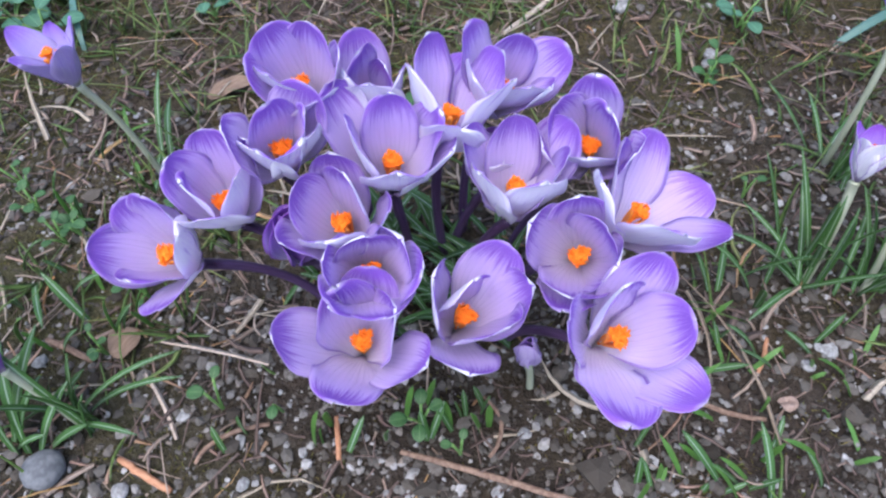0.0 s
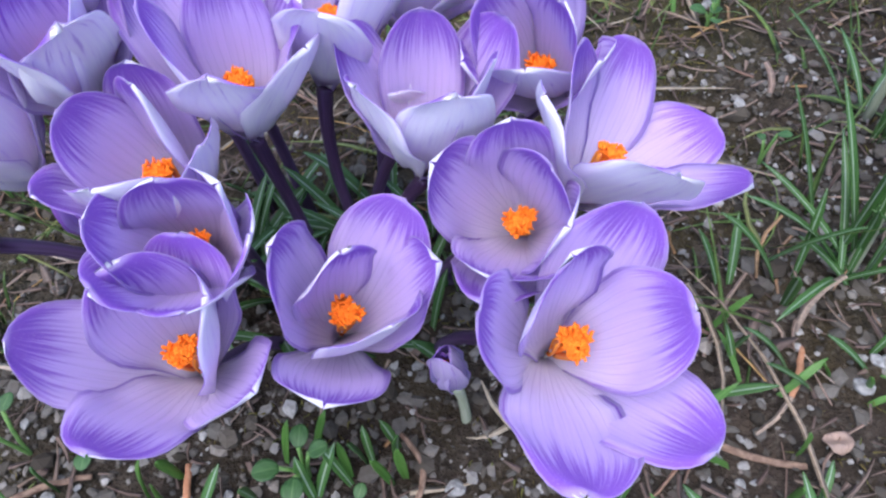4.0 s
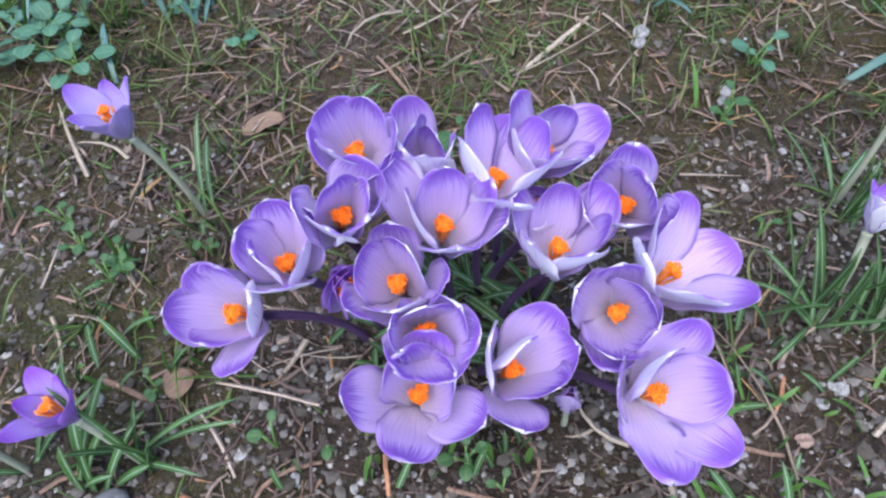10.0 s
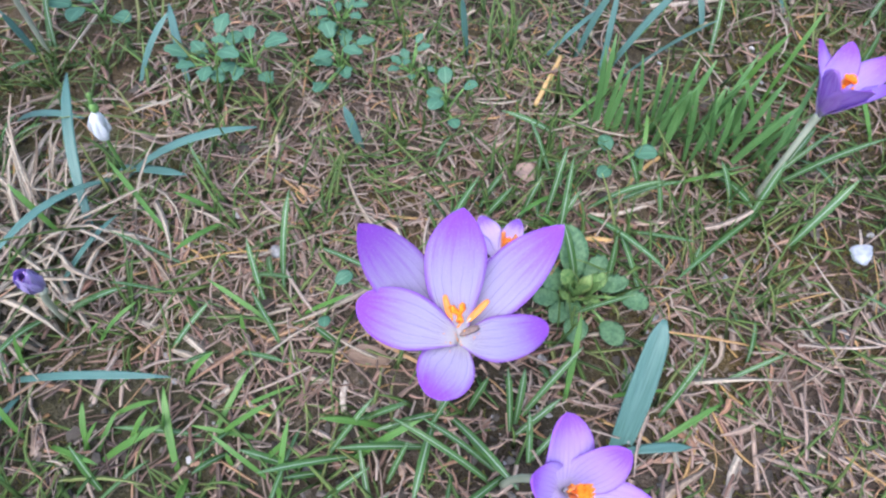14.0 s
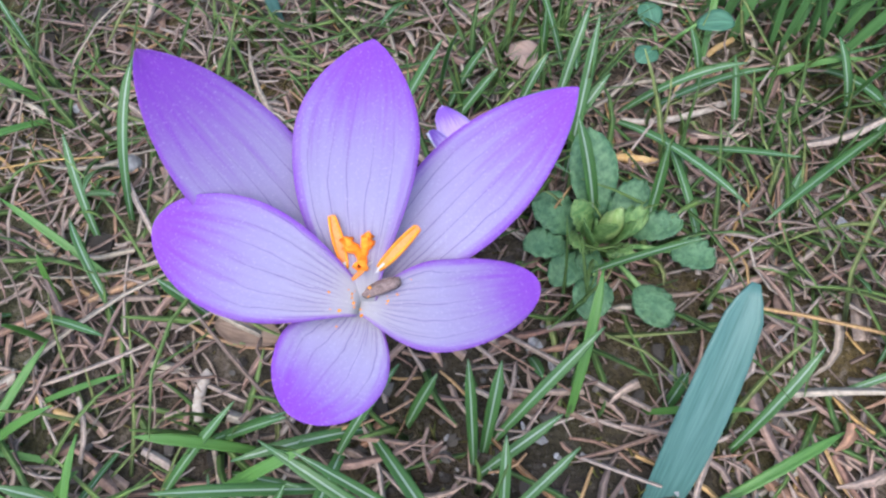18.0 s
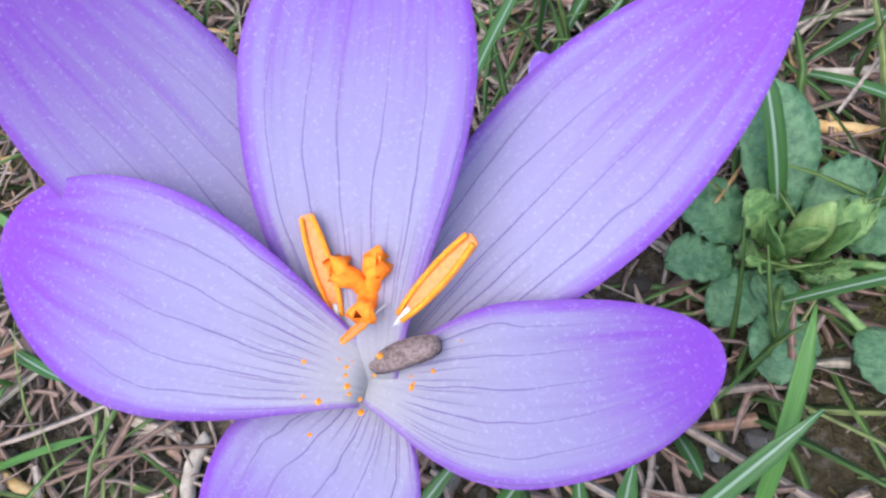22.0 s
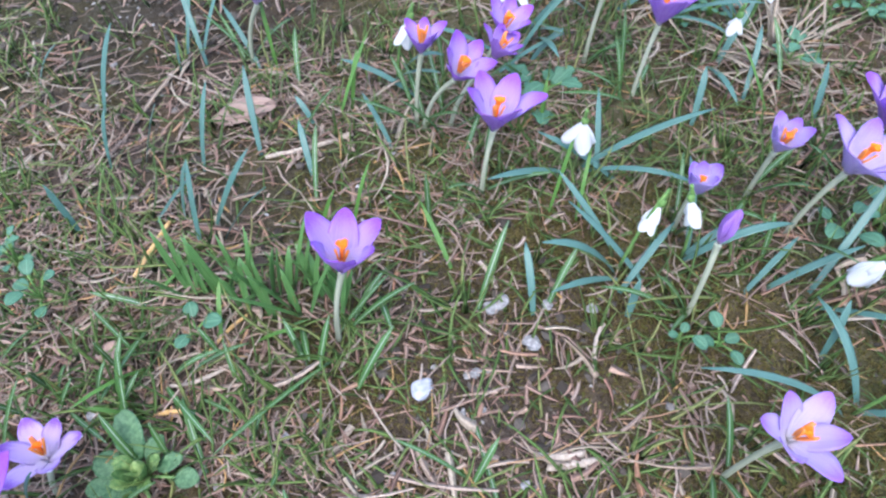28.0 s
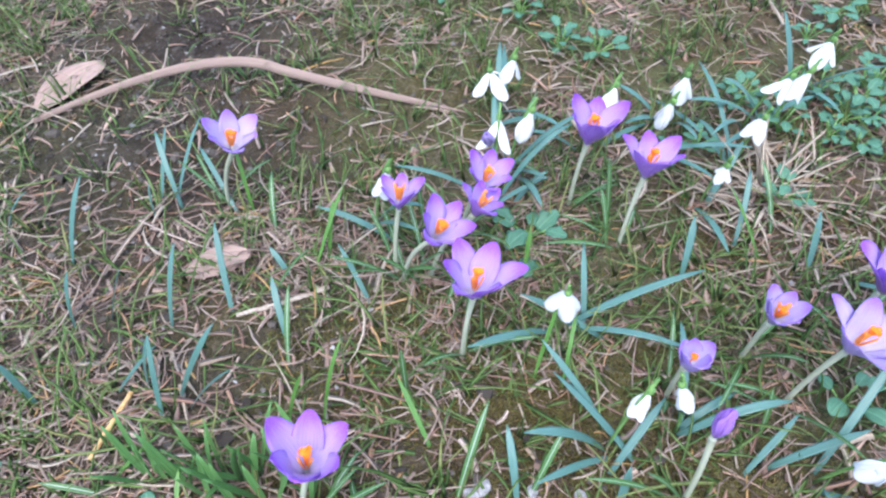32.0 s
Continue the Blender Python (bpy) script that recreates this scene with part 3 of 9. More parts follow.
def anther_mesh(name):
    """A long arrow-shaped anther with pollen-covered rims on a short white filament, along +z."""
    V, Fc, S = [], [], []
    k = 0
    prof = lambda u: 0.25 + 0.75 * np.sin(np.pi * np.clip(0.12 + 0.80 * u, 0, 1)) ** 0.7
    v, f, _, _ = blade(arc(((0, 0, 0.004), (0.0003, 0, 0.010), (-0.0002, 0, 0.0165)), 9), (0, 1, 0), 0.0030, 0.0, 0.0006, 5, prof)
    V.append(v), Fc.extend(f), S.extend([0] * len(f))
    k += len(v)
    for s in (-1, 1):
        z = np.linspace(0.0028, 0.0163, 9)
        w = 0.0012 * prof((z - 0.004) / 0.0125)
        v, f, _ = sweep(np.stack([0.0003 + 0 * z, s * w, z], -1), 0.00034, 5)
        V.append(v), Fc.extend(tuple(i + k for i in q) for q in f), S.extend([1] * len(f))
        k += len(v)
    ob = mesh_object(name, np.concatenate(V), Fc, (M["anther"], M["anther_rim"]), None, True, None, None, S)
    v, f, _ = sweep(arc(((0, 0, -0.004), (0, 0, 0), (0, 0, 0.0045)), 4), 0.0004, 5)
    stem = mesh_object("stamen", v, f, M["filament"])
    pair = stem.data, ob.data
    bpy.data.objects.remove(ob)
    bpy.data.objects.remove(stem)
    return pair


def stamen(plant, matrix):
    """A white filament with its yellow anther."""
    st = new("stamen", STAMEN[0])
    st.parent = plant
    st.matrix_local = matrix
    head = new("anther", STAMEN[1])
    head.parent = st
    tagged(head, "orange-yellow anther")


KNOB = knob_stigma()
STIGMAS = [stigma_mesh("stigma", s, 3, 16) for s in range(3)]
STAMEN = anther_mesh("anther")


def along(direction, spin=0.0):
    """A turn that lays +z along the direction."""
    return Vector(unit(direction).tolist()).to_track_quat("Z", "Y").to_matrix().to_4x4() @ Matrix.Rotation(spin, 4, "Z")


def leaf_part(name, foot, tip, width, material, parent, bend=0.35, fold=0.25, rows=9, across=5, twist=0.0, profile=None, thick=0.0005):
    """A strap leaf from its foot to its tip, arching upwards in between."""
    foot, tip = np.asarray(foot, float), np.asarray(tip, float)
    d = tip - foot
    pull = foot + 0.45 * d + np.array([0, 0, 1.0]) * bend * np.linalg.norm(d)
    side = np.cross(d, (0, 0, 1.0))
    if np.linalg.norm(side) < 1e-5:
        side = np.array([1.0, 0, 0])
    side = unit(side) + twist * np.array([0, 0, 1.0])
    prof = profile or (lambda u: np.clip(0.55 + 0.45 * np.sin(np.pi * np.clip(u * 0.9, 0, 1)), 0, 1) * np.clip((1.02 - u) / 0.22, 0.04, 1) ** 0.7)
    v, f, uv, skin = blade(arc((foot, pull, tip), rows), side, width, fold, thick, across, prof)
    return mesh_object(name, v, f, material, parent, True, uv)


def crocus(base, foot, reaches, axis, tone, label, group, width=0.031, stig=0.021, spin=0.0, anthers=3, seed=0, leaves=(), widest=0.62, blunt=0.5, rows=15, across=9, tube="tube_pale", tube_r=0.0019, cup=0.32, stig_size=1.0, foot_width=0.2, stigma_at=None, stigma_data=None, even=0.6, lift=0.0008, widths=None, arches=None, blunts=None, twists=None):
    """A crocus in flower: the throat at base, the tube down to its foot in the ground, petals by their reach from the throat."""
    rng = np.random.default_rng(seed + 1000)
    fz = float(rise(np.array(foot[0]), np.array(foot[1])))
    origin = np.array([foot[0], foot[1], fz])
    plant = new("crocus")
    plant.location = origin.tolist()
    tagged(plant, label, "crocus", group)
    b, a = np.asarray(base, float) - origin, unit(axis)
    for k, r in enumerate(reaches):
        w = width * (widths[k] if widths else 1.0) * rng.uniform(0.94, 1.06) * (np.linalg.norm(r) / 0.043) ** even
        petal("petal", b + a * (lift if k % 2 else -lift), a, np.asarray(r) - a * (lift if k % 2 else -lift) * 0.5, w, rng, plant, (M[tone + "_in"], M[tone + "_out"]), widest, blunts[k] if blunts else blunt, rows, across, cup * rng.uniform(0.8, 1.2), 0.00045, foot_width,
              arches[k] if arches else 0.0, twists[k] if twists else None, 0.0, 1.3 if tone == "garden" else 1.0, 0.13 if tone == "garden" else 0.06)
    pull = np.array([b[0] * 0.35, b[1] * 0.35, b[2] * 0.62]) - 0.25 * a * np.array([b[2], b[2], 0])
    line = np.concatenate([arc(((0, 0, -0.004), pull, b - 0.003 * a), 9), [b - 0.002 * a, b - 0.0012 * a]])
    rad = np.array([1.15, 1.1, 1.05, 1, 1, 1, 1.05, 1.15, 1.3, 1.4, 1.2]) * tube_r
    rad[-5:] *= np.linspace(1, min(1.0, 0.0016 / tube_r), 5)
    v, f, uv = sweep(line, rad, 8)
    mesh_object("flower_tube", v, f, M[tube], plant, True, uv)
    s = new("stigma", stigma_data or STIGMAS[seed % 3])
    s.parent = plant
    tagged(s, "bright orange frilled stigma")
    s.matrix_local = Matrix.Translation((b + a * stig if stigma_at is None else np.asarray(stigma_at) - origin).tolist()) @ along(a, spin) @ Matrix.Scale(stig_size, 4)
    for k in range(anthers):
        ang = spin + k * 2.094 + 0.6
        flat = along(a, ang) @ Matrix.Rotation(0.24, 4, "Y")
        stamen(plant, Matrix.Translation((b + a * 0.004).tolist()) @ flat @ Matrix.Scale(0.85, 4))
    for tip, w in leaves:
        t = np.asarray(tip, float) - origin
        leaf_part("leaf", (rng.normal(0, 0.003), rng.normal(0, 0.003), -0.003), t, w, M["crocus_leaf"], plant, rng.uniform(0.12, 0.3), 0.35)
    return plant


def lone_crocus(head, foot, size, opening, tone="wild", label="lilac crocus in open flower standing in thin turf", seed=0, turn=None, leaf_count=3, group="crocuses in the lawn", tube="tube_pale", tube_r=0.0014):
    """A single crocus: head is the stigma's place, opening the angle of its petals from the axis."""
    rng = np.random.default_rng(seed + 77)
    tone = "lilac" if tone == "wild" else tone
    head, foot = np.asarray(head, float), np.asarray(foot, float)
    a = unit(np.array([head[0] - foot[0], head[1] - foot[1], max(0.018, head[2])]) + np.array([0, -0.006, 0.012]))
    if turn is not None:
        a = unit(turn)
    base = head - a * size * 0.5
    e1 = unit(np.cross(a, (0.3, 0.9, 0.1)))
    e2 = np.cross(a, e1)
    reaches = []
    start = rng.uniform(0, 1.05)
    for k in range(6):
        ang = start + k * math.pi / 3
        o = radians(opening if opening > 20 else opening * 0.3) * rng.uniform(0.85, 1.15) * (1.12 if k % 2 else 0.92)
        d = a * math.cos(o) + (e1 * math.cos(ang) + e2 * math.sin(ang)) * math.sin(o)
        reaches.append(d * size * rng.uniform(0.93, 1.05) * (1.0 if k % 2 else 0.92))
    leaves = []
    for k in range(leaf_count):
        ang = rng.uniform(0, 6.28)
        ln = rng.uniform(0.025, 0.055)
        leaves.append(((foot[0] + math.cos(ang) * ln, foot[1] + math.sin(ang) * ln, rng.uniform(0.012, 0.045)), rng.uniform(0.0022, 0.0034)))
    size *= 1.06
    w = size * (0.45 if opening > 25 else 0.56 if opening > 20 else 0.38)
    return crocus(base, foot[:2], reaches, a, tone, label, group, w / (size / 0.043) ** 0.6, size * 0.5, rng.uniform(0, 2), 3 if opening > 25 else 0, seed, leaves, 0.55, 0.62, 11, 7, tube, tube_r, 0.34 if opening > 20 else 0.5, 0.78 * size / 0.043)


def snowdrop(head, foot, size, nod, spread=0.35, seed=0, leaf_count=2, reach=0.07):
    """A snowdrop: stalk, green seed-pod, three hanging outer petals, a short inner cup and strap leaves."""
    rng = np.random.default_rng(seed + 500)
    fz = float(rise(np.array(foot[0]), np.array(foot[1])))
    origin = np.array([foot[0], foot[1], fz])
    plant = new("snowdrop")
    plant.location = origin.tolist()
    tagged(plant, "white snowdrop hanging from a green stalk with blue-green leaves", "snowdrop", "snowdrops in the lawn")
    h = np.asarray(head, float) - origin
    d = unit(nod)
    size, spread = size * 1.02, spread ** 2 * 0.85
    top = h - d * size * 0.62
    crook = top + np.array([-d[0] * 0.006, -d[1] * 0.006, 0.007])
    v, f, uv = sweep(np.concatenate([arc(((0, 0, -0.003), (crook[0] * 0.25, crook[1] * 0.25, crook[2] * 0.7), crook), 7), arc((crook, crook + (top - crook) * 0.5 + np.array([0, 0, 0.004]), top), 5)[1:]]), 0.0009, 6)
    mesh_object("stalk", v, f, M["drop_green"], plant, True, uv)
    v, f, uv = sweep(arc((top - d * 0.001, top + d * 0.002, top + d * 0.005), 5), np.array([0.0008, 0.0018, 0.0021, 0.0019, 0.0010]), 8)
    mesh_object("seed_pod", v, f, M["drop_green"], plant, True, uv)
    e1 = unit(np.cross(d, (0.7, 0.2, 0.6)))
    e2 = np.cross(d, e1)
    root = top + d * 0.0045
    turn = rng.uniform(0, 6.28)
    for k in range(3):
        ang = turn + k * 2.094 + rng.uniform(-0.2, 0.2)
        o = spread * rng.uniform(0.6, 1.3)
        dr = d * math.cos(o) + (e1 * math.cos(ang) + e2 * math.sin(ang)) * math.sin(o)
        petal("petal", root, d, dr * size, size * 0.50, rng, plant, M["snow"], 0.62, 0.52, 11, 7, 0.42)
    v, f, uv = sweep(arc((root, root + d * size * 0.25, root + d * size * 0.5), 5), np.array([0.0010, 0.0022, 0.0027, 0.0029, 0.0028]), 8)
    mesh_object("inner_cup", v, f, M["snow"], plant, True, uv)
    for k in range(leaf_count):
        ang = rng.uniform(0, 6.28)
        ln = reach * rng.uniform(0.6, 1.15)
        leaf_part("leaf", (rng.normal(0, 0.003), rng.normal(0, 0.003), -0.003), (math.cos(ang) * ln, math.sin(ang) * ln, rng.uniform(0.008, 0.05)), rng.uniform(0.0036, 0.0054), M["strap_leaf"], plant, rng.uniform(0.15, 0.4), 0.12)
    return plant


# ---------------------------------------------------------------- loose stuff on the ground
def scatter(count, seed, keep, x=(-0.62, 0.95), y=(-0.05, 1.30)):
    """Places on the ground, thinned by keep(x, y) in 0..1."""
    rng = np.random.default_rng(seed)
    px, py = rng.uniform(*x, count), rng.uniform(*y, count)
    ok = rng.uniform(0, 1, count) < keep(px, py)
    return px[ok], py[ok], rng


def patchy(x, y, s=1.0, p=0.0):
    """Smooth patches between 0 and 1."""
    v = np.sin(9.1 * s * x + 1.7 + p) * np.sin(8.3 * s * y + 0.6 + 2 * p) + 0.6 * np.sin(21 * s * x - 17 * s * y + p) + 0.5 * np.sin(33 * s * y + 11 * s * x + 1 + p)
    return 1 / (1 + np.exp(-2.2 * v))


def ribbons(name, material, x, y, z, heading, length, width, climb, droop, rng, segs=3, label="", category="", taper=True, curl=0.5):
    """Many bent blades or stalks in one mesh: three-sided, each an island of its own."""
    n = len(x)
    u = np.linspace(0, 1, segs + 1)[None, :]
    bend = rng.normal(0, curl, n)[:, None]
    h = heading[:, None] + bend * u
    ln = length[:, None]
    cx = np.cumsum(np.concatenate([np.zeros((n, 1)), np.cos(h[:, 1:]) * ln / segs * np.cos(climb[:, None])], 1), 1) + x[:, None]
    cy = np.cumsum(np.concatenate([np.zeros((n, 1)), np.sin(h[:, 1:]) * ln / segs * np.cos(climb[:, None])], 1), 1) + y[:, None]
    cz = z[:, None] + ln * (np.sin(climb[:, None]) * u - droop[:, None] * u**2)
    cz = np.maximum(cz, lie(cx, cy) + 0.0004)
    w = width[:, None] * (np.clip(1.05 - u, 0.05, 1) ** 0.6 if taper else (0.75 + 0.25 * np.sin(3.1 * u))) * 0.5
    sx, sy = -np.sin(h), np.cos(h)
    mid = np.stack([cx, cy, cz - 0.35 * w], -1)
    left = np.stack([cx + sx * w, cy + sy * w, cz], -1)
    right = np.stack([cx - sx * w, cy - sy * w, cz + 0.25 * w], -1)
    verts = np.stack([left, mid, right], 2).reshape(-1, 3)
    per = 3 * (segs + 1)
    f = []
    for s in range(segs):
        for a, b in ((0, 1), (1, 2), (2, 0)):
            f.append((3 * s + a, 3 * s + b, 3 * s + 3 + b, 3 * s + 3 + a))
    faces = (np.arange(n)[:, None, None] * per + np.array(f)[None]).reshape(-1, 4)
    ob = mesh_object(name, verts, faces, material)
    return tagged(ob, label, category, kind="stuff")


def pebbles(name, material, x, y, r, rng, label, category, flat=0.65, sink=0.25):
    """Many small rough stones in one mesh."""
    bm = bmesh.new()
    bmesh.ops.create_icosphere(bm, subdivisions=1, radius=1.0)
    base = np.array([v.co for v in bm.verts])
    tri = np.array([[v.index for v in f.verts] for f in bm.faces])
    bm.free()
    n = len(x)
    sc = rng.uniform(0.65, 1.3, (n, 1, 3)) * r[:, None, None] * np.array([1, 1, flat])
    jit = rng.uniform(0.60, 1.25, (n, len(base), 1))
    a = rng.uniform(0, 6.28, n)
    v = base[None] * jit * sc
    vx = v[..., 0] * np.cos(a)[:, None] - v[..., 1] * np.sin(a)[:, None]
    vy = v[..., 0] * np.sin(a)[:, None] + v[..., 1] * np.cos(a)[:, None]
    verts = np.stack([vx + x[:, None], vy + y[:, None], v[..., 2] + (lie(x, y) + r * flat * sink)[:, None]], -1).reshape(-1, 3)
    faces = (np.arange(n)[:, None, None] * len(base) + tri[None]).reshape(-1, 3)
    ob = mesh_object(name, verts, faces, material, None, False)
    return tagged(ob, label, category, kind="stuff")


def hero_crocus(anthers):
    """The wide-open crocus: each petal by its reach, width, shape along its length, arch, twist, sideways bow, foot and hollow."""
    plant = crocus(hero_base, hero_foot, [], hero_axis, "wild", "wide-open lilac crocus with violet petal tips and orange stamens", "crocuses in the lawn",
                   stig=0.0075, seed=40, anthers=0, stigma_data=KNOB, tube_r=0.0020, stig_size=0.92, stigma_at=hero_stigma,
                   leaves=[((hero_foot[0] + 0.03, hero_foot[1] - 0.035, 0.02), 0.0034), ((hero_foot[0] - 0.01, hero_foot[1] - 0.04, 0.012), 0.0036)])
    rng = np.random.default_rng(1040)
    b, a = np.asarray(hero_base) - np.array(plant.location), unit(hero_axis)
    for k, (reach, width, widest, blunt, arch, twist, bow, foot, cup) in enumerate(hero_petals):
        lift = 0.0016 if k % 2 else -0.0016
        petal("petal", b + a * lift, a, np.asarray(reach) - a * lift * 0.5, width, rng, plant, (M["wild_in"], M["wild_out"]), widest, blunt, 29, 17, cup, 0.00045, foot, arch, twist, bow, 0.35, 0.20)
    o = np.array(plant.location)
    for b, tip in anthers:
        d = np.asarray(tip) - np.asarray(b)
        stamen(plant, Matrix.Translation((np.asarray(b) - o).tolist()) @ along(d, math.pi / 2) @ Matrix.Scale(np.linalg.norm(d) / 0.0165, 4))

    rng = np.random.default_rng(8)
    V, Fc = [], []
    for k in range(26):
        r = rng.uniform(0.00012, 0.0004)
        c = np.asarray(hero_base) - o + np.array([rng.normal(0, 0.0035), rng.normal(0.001, 0.003), 0.0042 + abs(rng.normal(0, 0.0008))])
        Fc.extend(tuple(i + 6 * k for i in q) for q in ((0, 2, 4), (2, 1, 4), (1, 3, 4), (3, 0, 4), (2, 0, 5), (1, 2, 5), (3, 1, 5), (0, 3, 5)))
        V.append(c + r * np.array([(1, 0, 0), (-1, 0, 0), (0, 1, 0), (0, -1, 0), (0, 0, 1), (0, 0, -1.0)]))
    tagged(mesh_object("pollen", np.concatenate(V), Fc, M["anther_rim"], plant, False), "spilt yellow pollen grains", kind="stuff")


def dry_bract(a, b):
    """A ribbed husk that has fallen into the flower."""
    a, b = np.asarray(a), np.asarray(b)
    v, f, uv = sweep(arc((a, (a + b) / 2 + (0, 0, 0.001), b), 21)[::2], 0.0011 * np.array([0.2, 0.6, 0.85, 1, 1.05, 1.1, 1.08, 1.05, 1.0, 0.9, 0.6]), 12)
    ring = np.tile(np.arange(12), len(v) // 12)
    v = v + 0.0003 * np.cos(ring * math.pi)[:, None] * np.array([0.3, 0.3, 1.0])
    tagged(mesh_object("dry_bract", v, f, M["bract"]), "ribbed grey-brown dry husk lying in an open crocus", "husk")


BLADES = {"fresh": ("fresh_leaf", "fresh green blade rising beside a crocus", "leaf"), "striped": ("crocus_leaf", "dark green crocus leaf with a white midline", "leaf"), "green": ("crocus_leaf", "narrow green blade rising from the soil", "leaf"),
          "strap": ("strap_leaf", "blue-green strap leaf arching over the turf", "leaf"), "pale": ("tube_pale", "bleached white blade standing upright", "leaf")}


def grass_blade(foot, tip, width, kind):
    foot = np.array([foot[0], foot[1], foot[2] + float(rise(np.array(foot[0]), np.array(foot[1]))) - 0.002])
    m, label, cat = BLADES[kind]
    rng = np.random.default_rng(int(abs(foot[0] * 7919 + foot[1] * 104729) * 100) % 99991)
    ob = leaf_part("strap_leaf" if kind == "strap" else "blade", foot, tip, width * (0.82 if kind == "strap" else 1.0) * rng.uniform(0.85, 1.15), M[m], None, rng.uniform(0.05, 0.28), 0.3 if kind != "strap" else 0.12, 11, 5, rng.uniform(-0.4, 0.4))
    tagged(ob, label, cat, "loose blades in the turf")


def broad_leaf(foot, tip):
    """A thick upright leaf with a hooded tip."""
    prof = lambda u: np.clip(0.62 + 0.38 * np.sin(np.pi * np.clip(u * 0.85 + 0.1, 0, 1)), 0, 1) * np.clip((1.01 - u) / 0.14, 0.05, 1) ** 0.5
    ob = leaf_part("broad_leaf", np.asarray(foot) - (0, 0, 0.004), tip, 0.0105, M["strap_leaf"], None, 0.10, 0.30, 17, 9, 0.0, prof, 0.0014)
    tagged(ob, "thick blue-green leaf standing up beside the open crocus", "leaf")


def leaflet(parent, foot, direction, size, width, rng, material, lift=0.3, lobes=0, crinkle=0.0):
    d = unit(direction)
    tip = np.asarray(foot) + d * size
    side = np.cross(d, (0, 0, 1.0))
    prof = lambda u: 0.18 + 0.82 * np.sin(np.pi * np.clip(u * 0.96 + 0.02, 0, 1)) ** 0.75 * (1 + (0.22 * np.sin(lobes * 6.28 * u) if lobes else 0)) - 0.14 * (u > 0.97) - (0.45 * np.clip(u - 0.45, 0, 1) if lobes else 0)
    v, f, uv, skin = blade(arc((foot, np.asarray(foot) + 0.5 * (tip - np.asarray(foot)) + (0, 0, size * lift), tip), 11), side, width, rng.uniform(0.05, 0.25), 0.0004, 7, prof)
    if crinkle:
        v = v + crinkle * (np.sin(uv[:, 1] * 33 + 5 * uv[:, 0]) * np.cos((uv[:, 0] - 0.5) * 19))[:, None] * np.array([0, 0, 1.0])
    return mesh_object("leaf", v, f, material, parent, True, uv)


def weed(place, radius, count, kind, seed):
    """A little rosette of leaves on thin stalks."""
    rng = np.random.default_rng(seed)
    z = float(rise(np.array(place[0]), np.array(place[1])))
    plant = new("weed")
    plant.location = (place[0], place[1], z)
    tagged(plant, "small soft green weed with %s leaves, low in the turf" % ("rounded" if kind == "round" else "lobed"), "weed", "weeds in the turf")
    start = rng.uniform(0, 6.28)
    for k in range(count):
        a = start + k * 6.283 / max(count, 3) + rng.uniform(-0.25, 0.25)
        d = np.array([math.cos(a), math.sin(a), rng.uniform(-0.1, 0.35)])
        r0 = radius * rng.uniform(0.15, 0.75)
        hub = np.array([math.cos(a) * r0, math.sin(a) * r0, rng.uniform(0.005, 0.020)])
        v, f, uv = sweep(arc(((0, 0, -0.002), (0, 0, 0.006), hub), 5), 0.0006, 5)
        st = mesh_object("leaf_stalk", v, f, M["drop_green"], plant, True, uv)
        s = radius * (rng.uniform(0.6, 0.95) if kind == "round" else rng.uniform(0.45, 0.75))
        leaflet(plant, hub, d, s, s * (0.85 if kind == "round" else 0.7), rng, M["dark_weed_leaf" if place[1] < 0.3 else "weed_leaf"], 0.15, 0 if kind == "round" else 2.5)


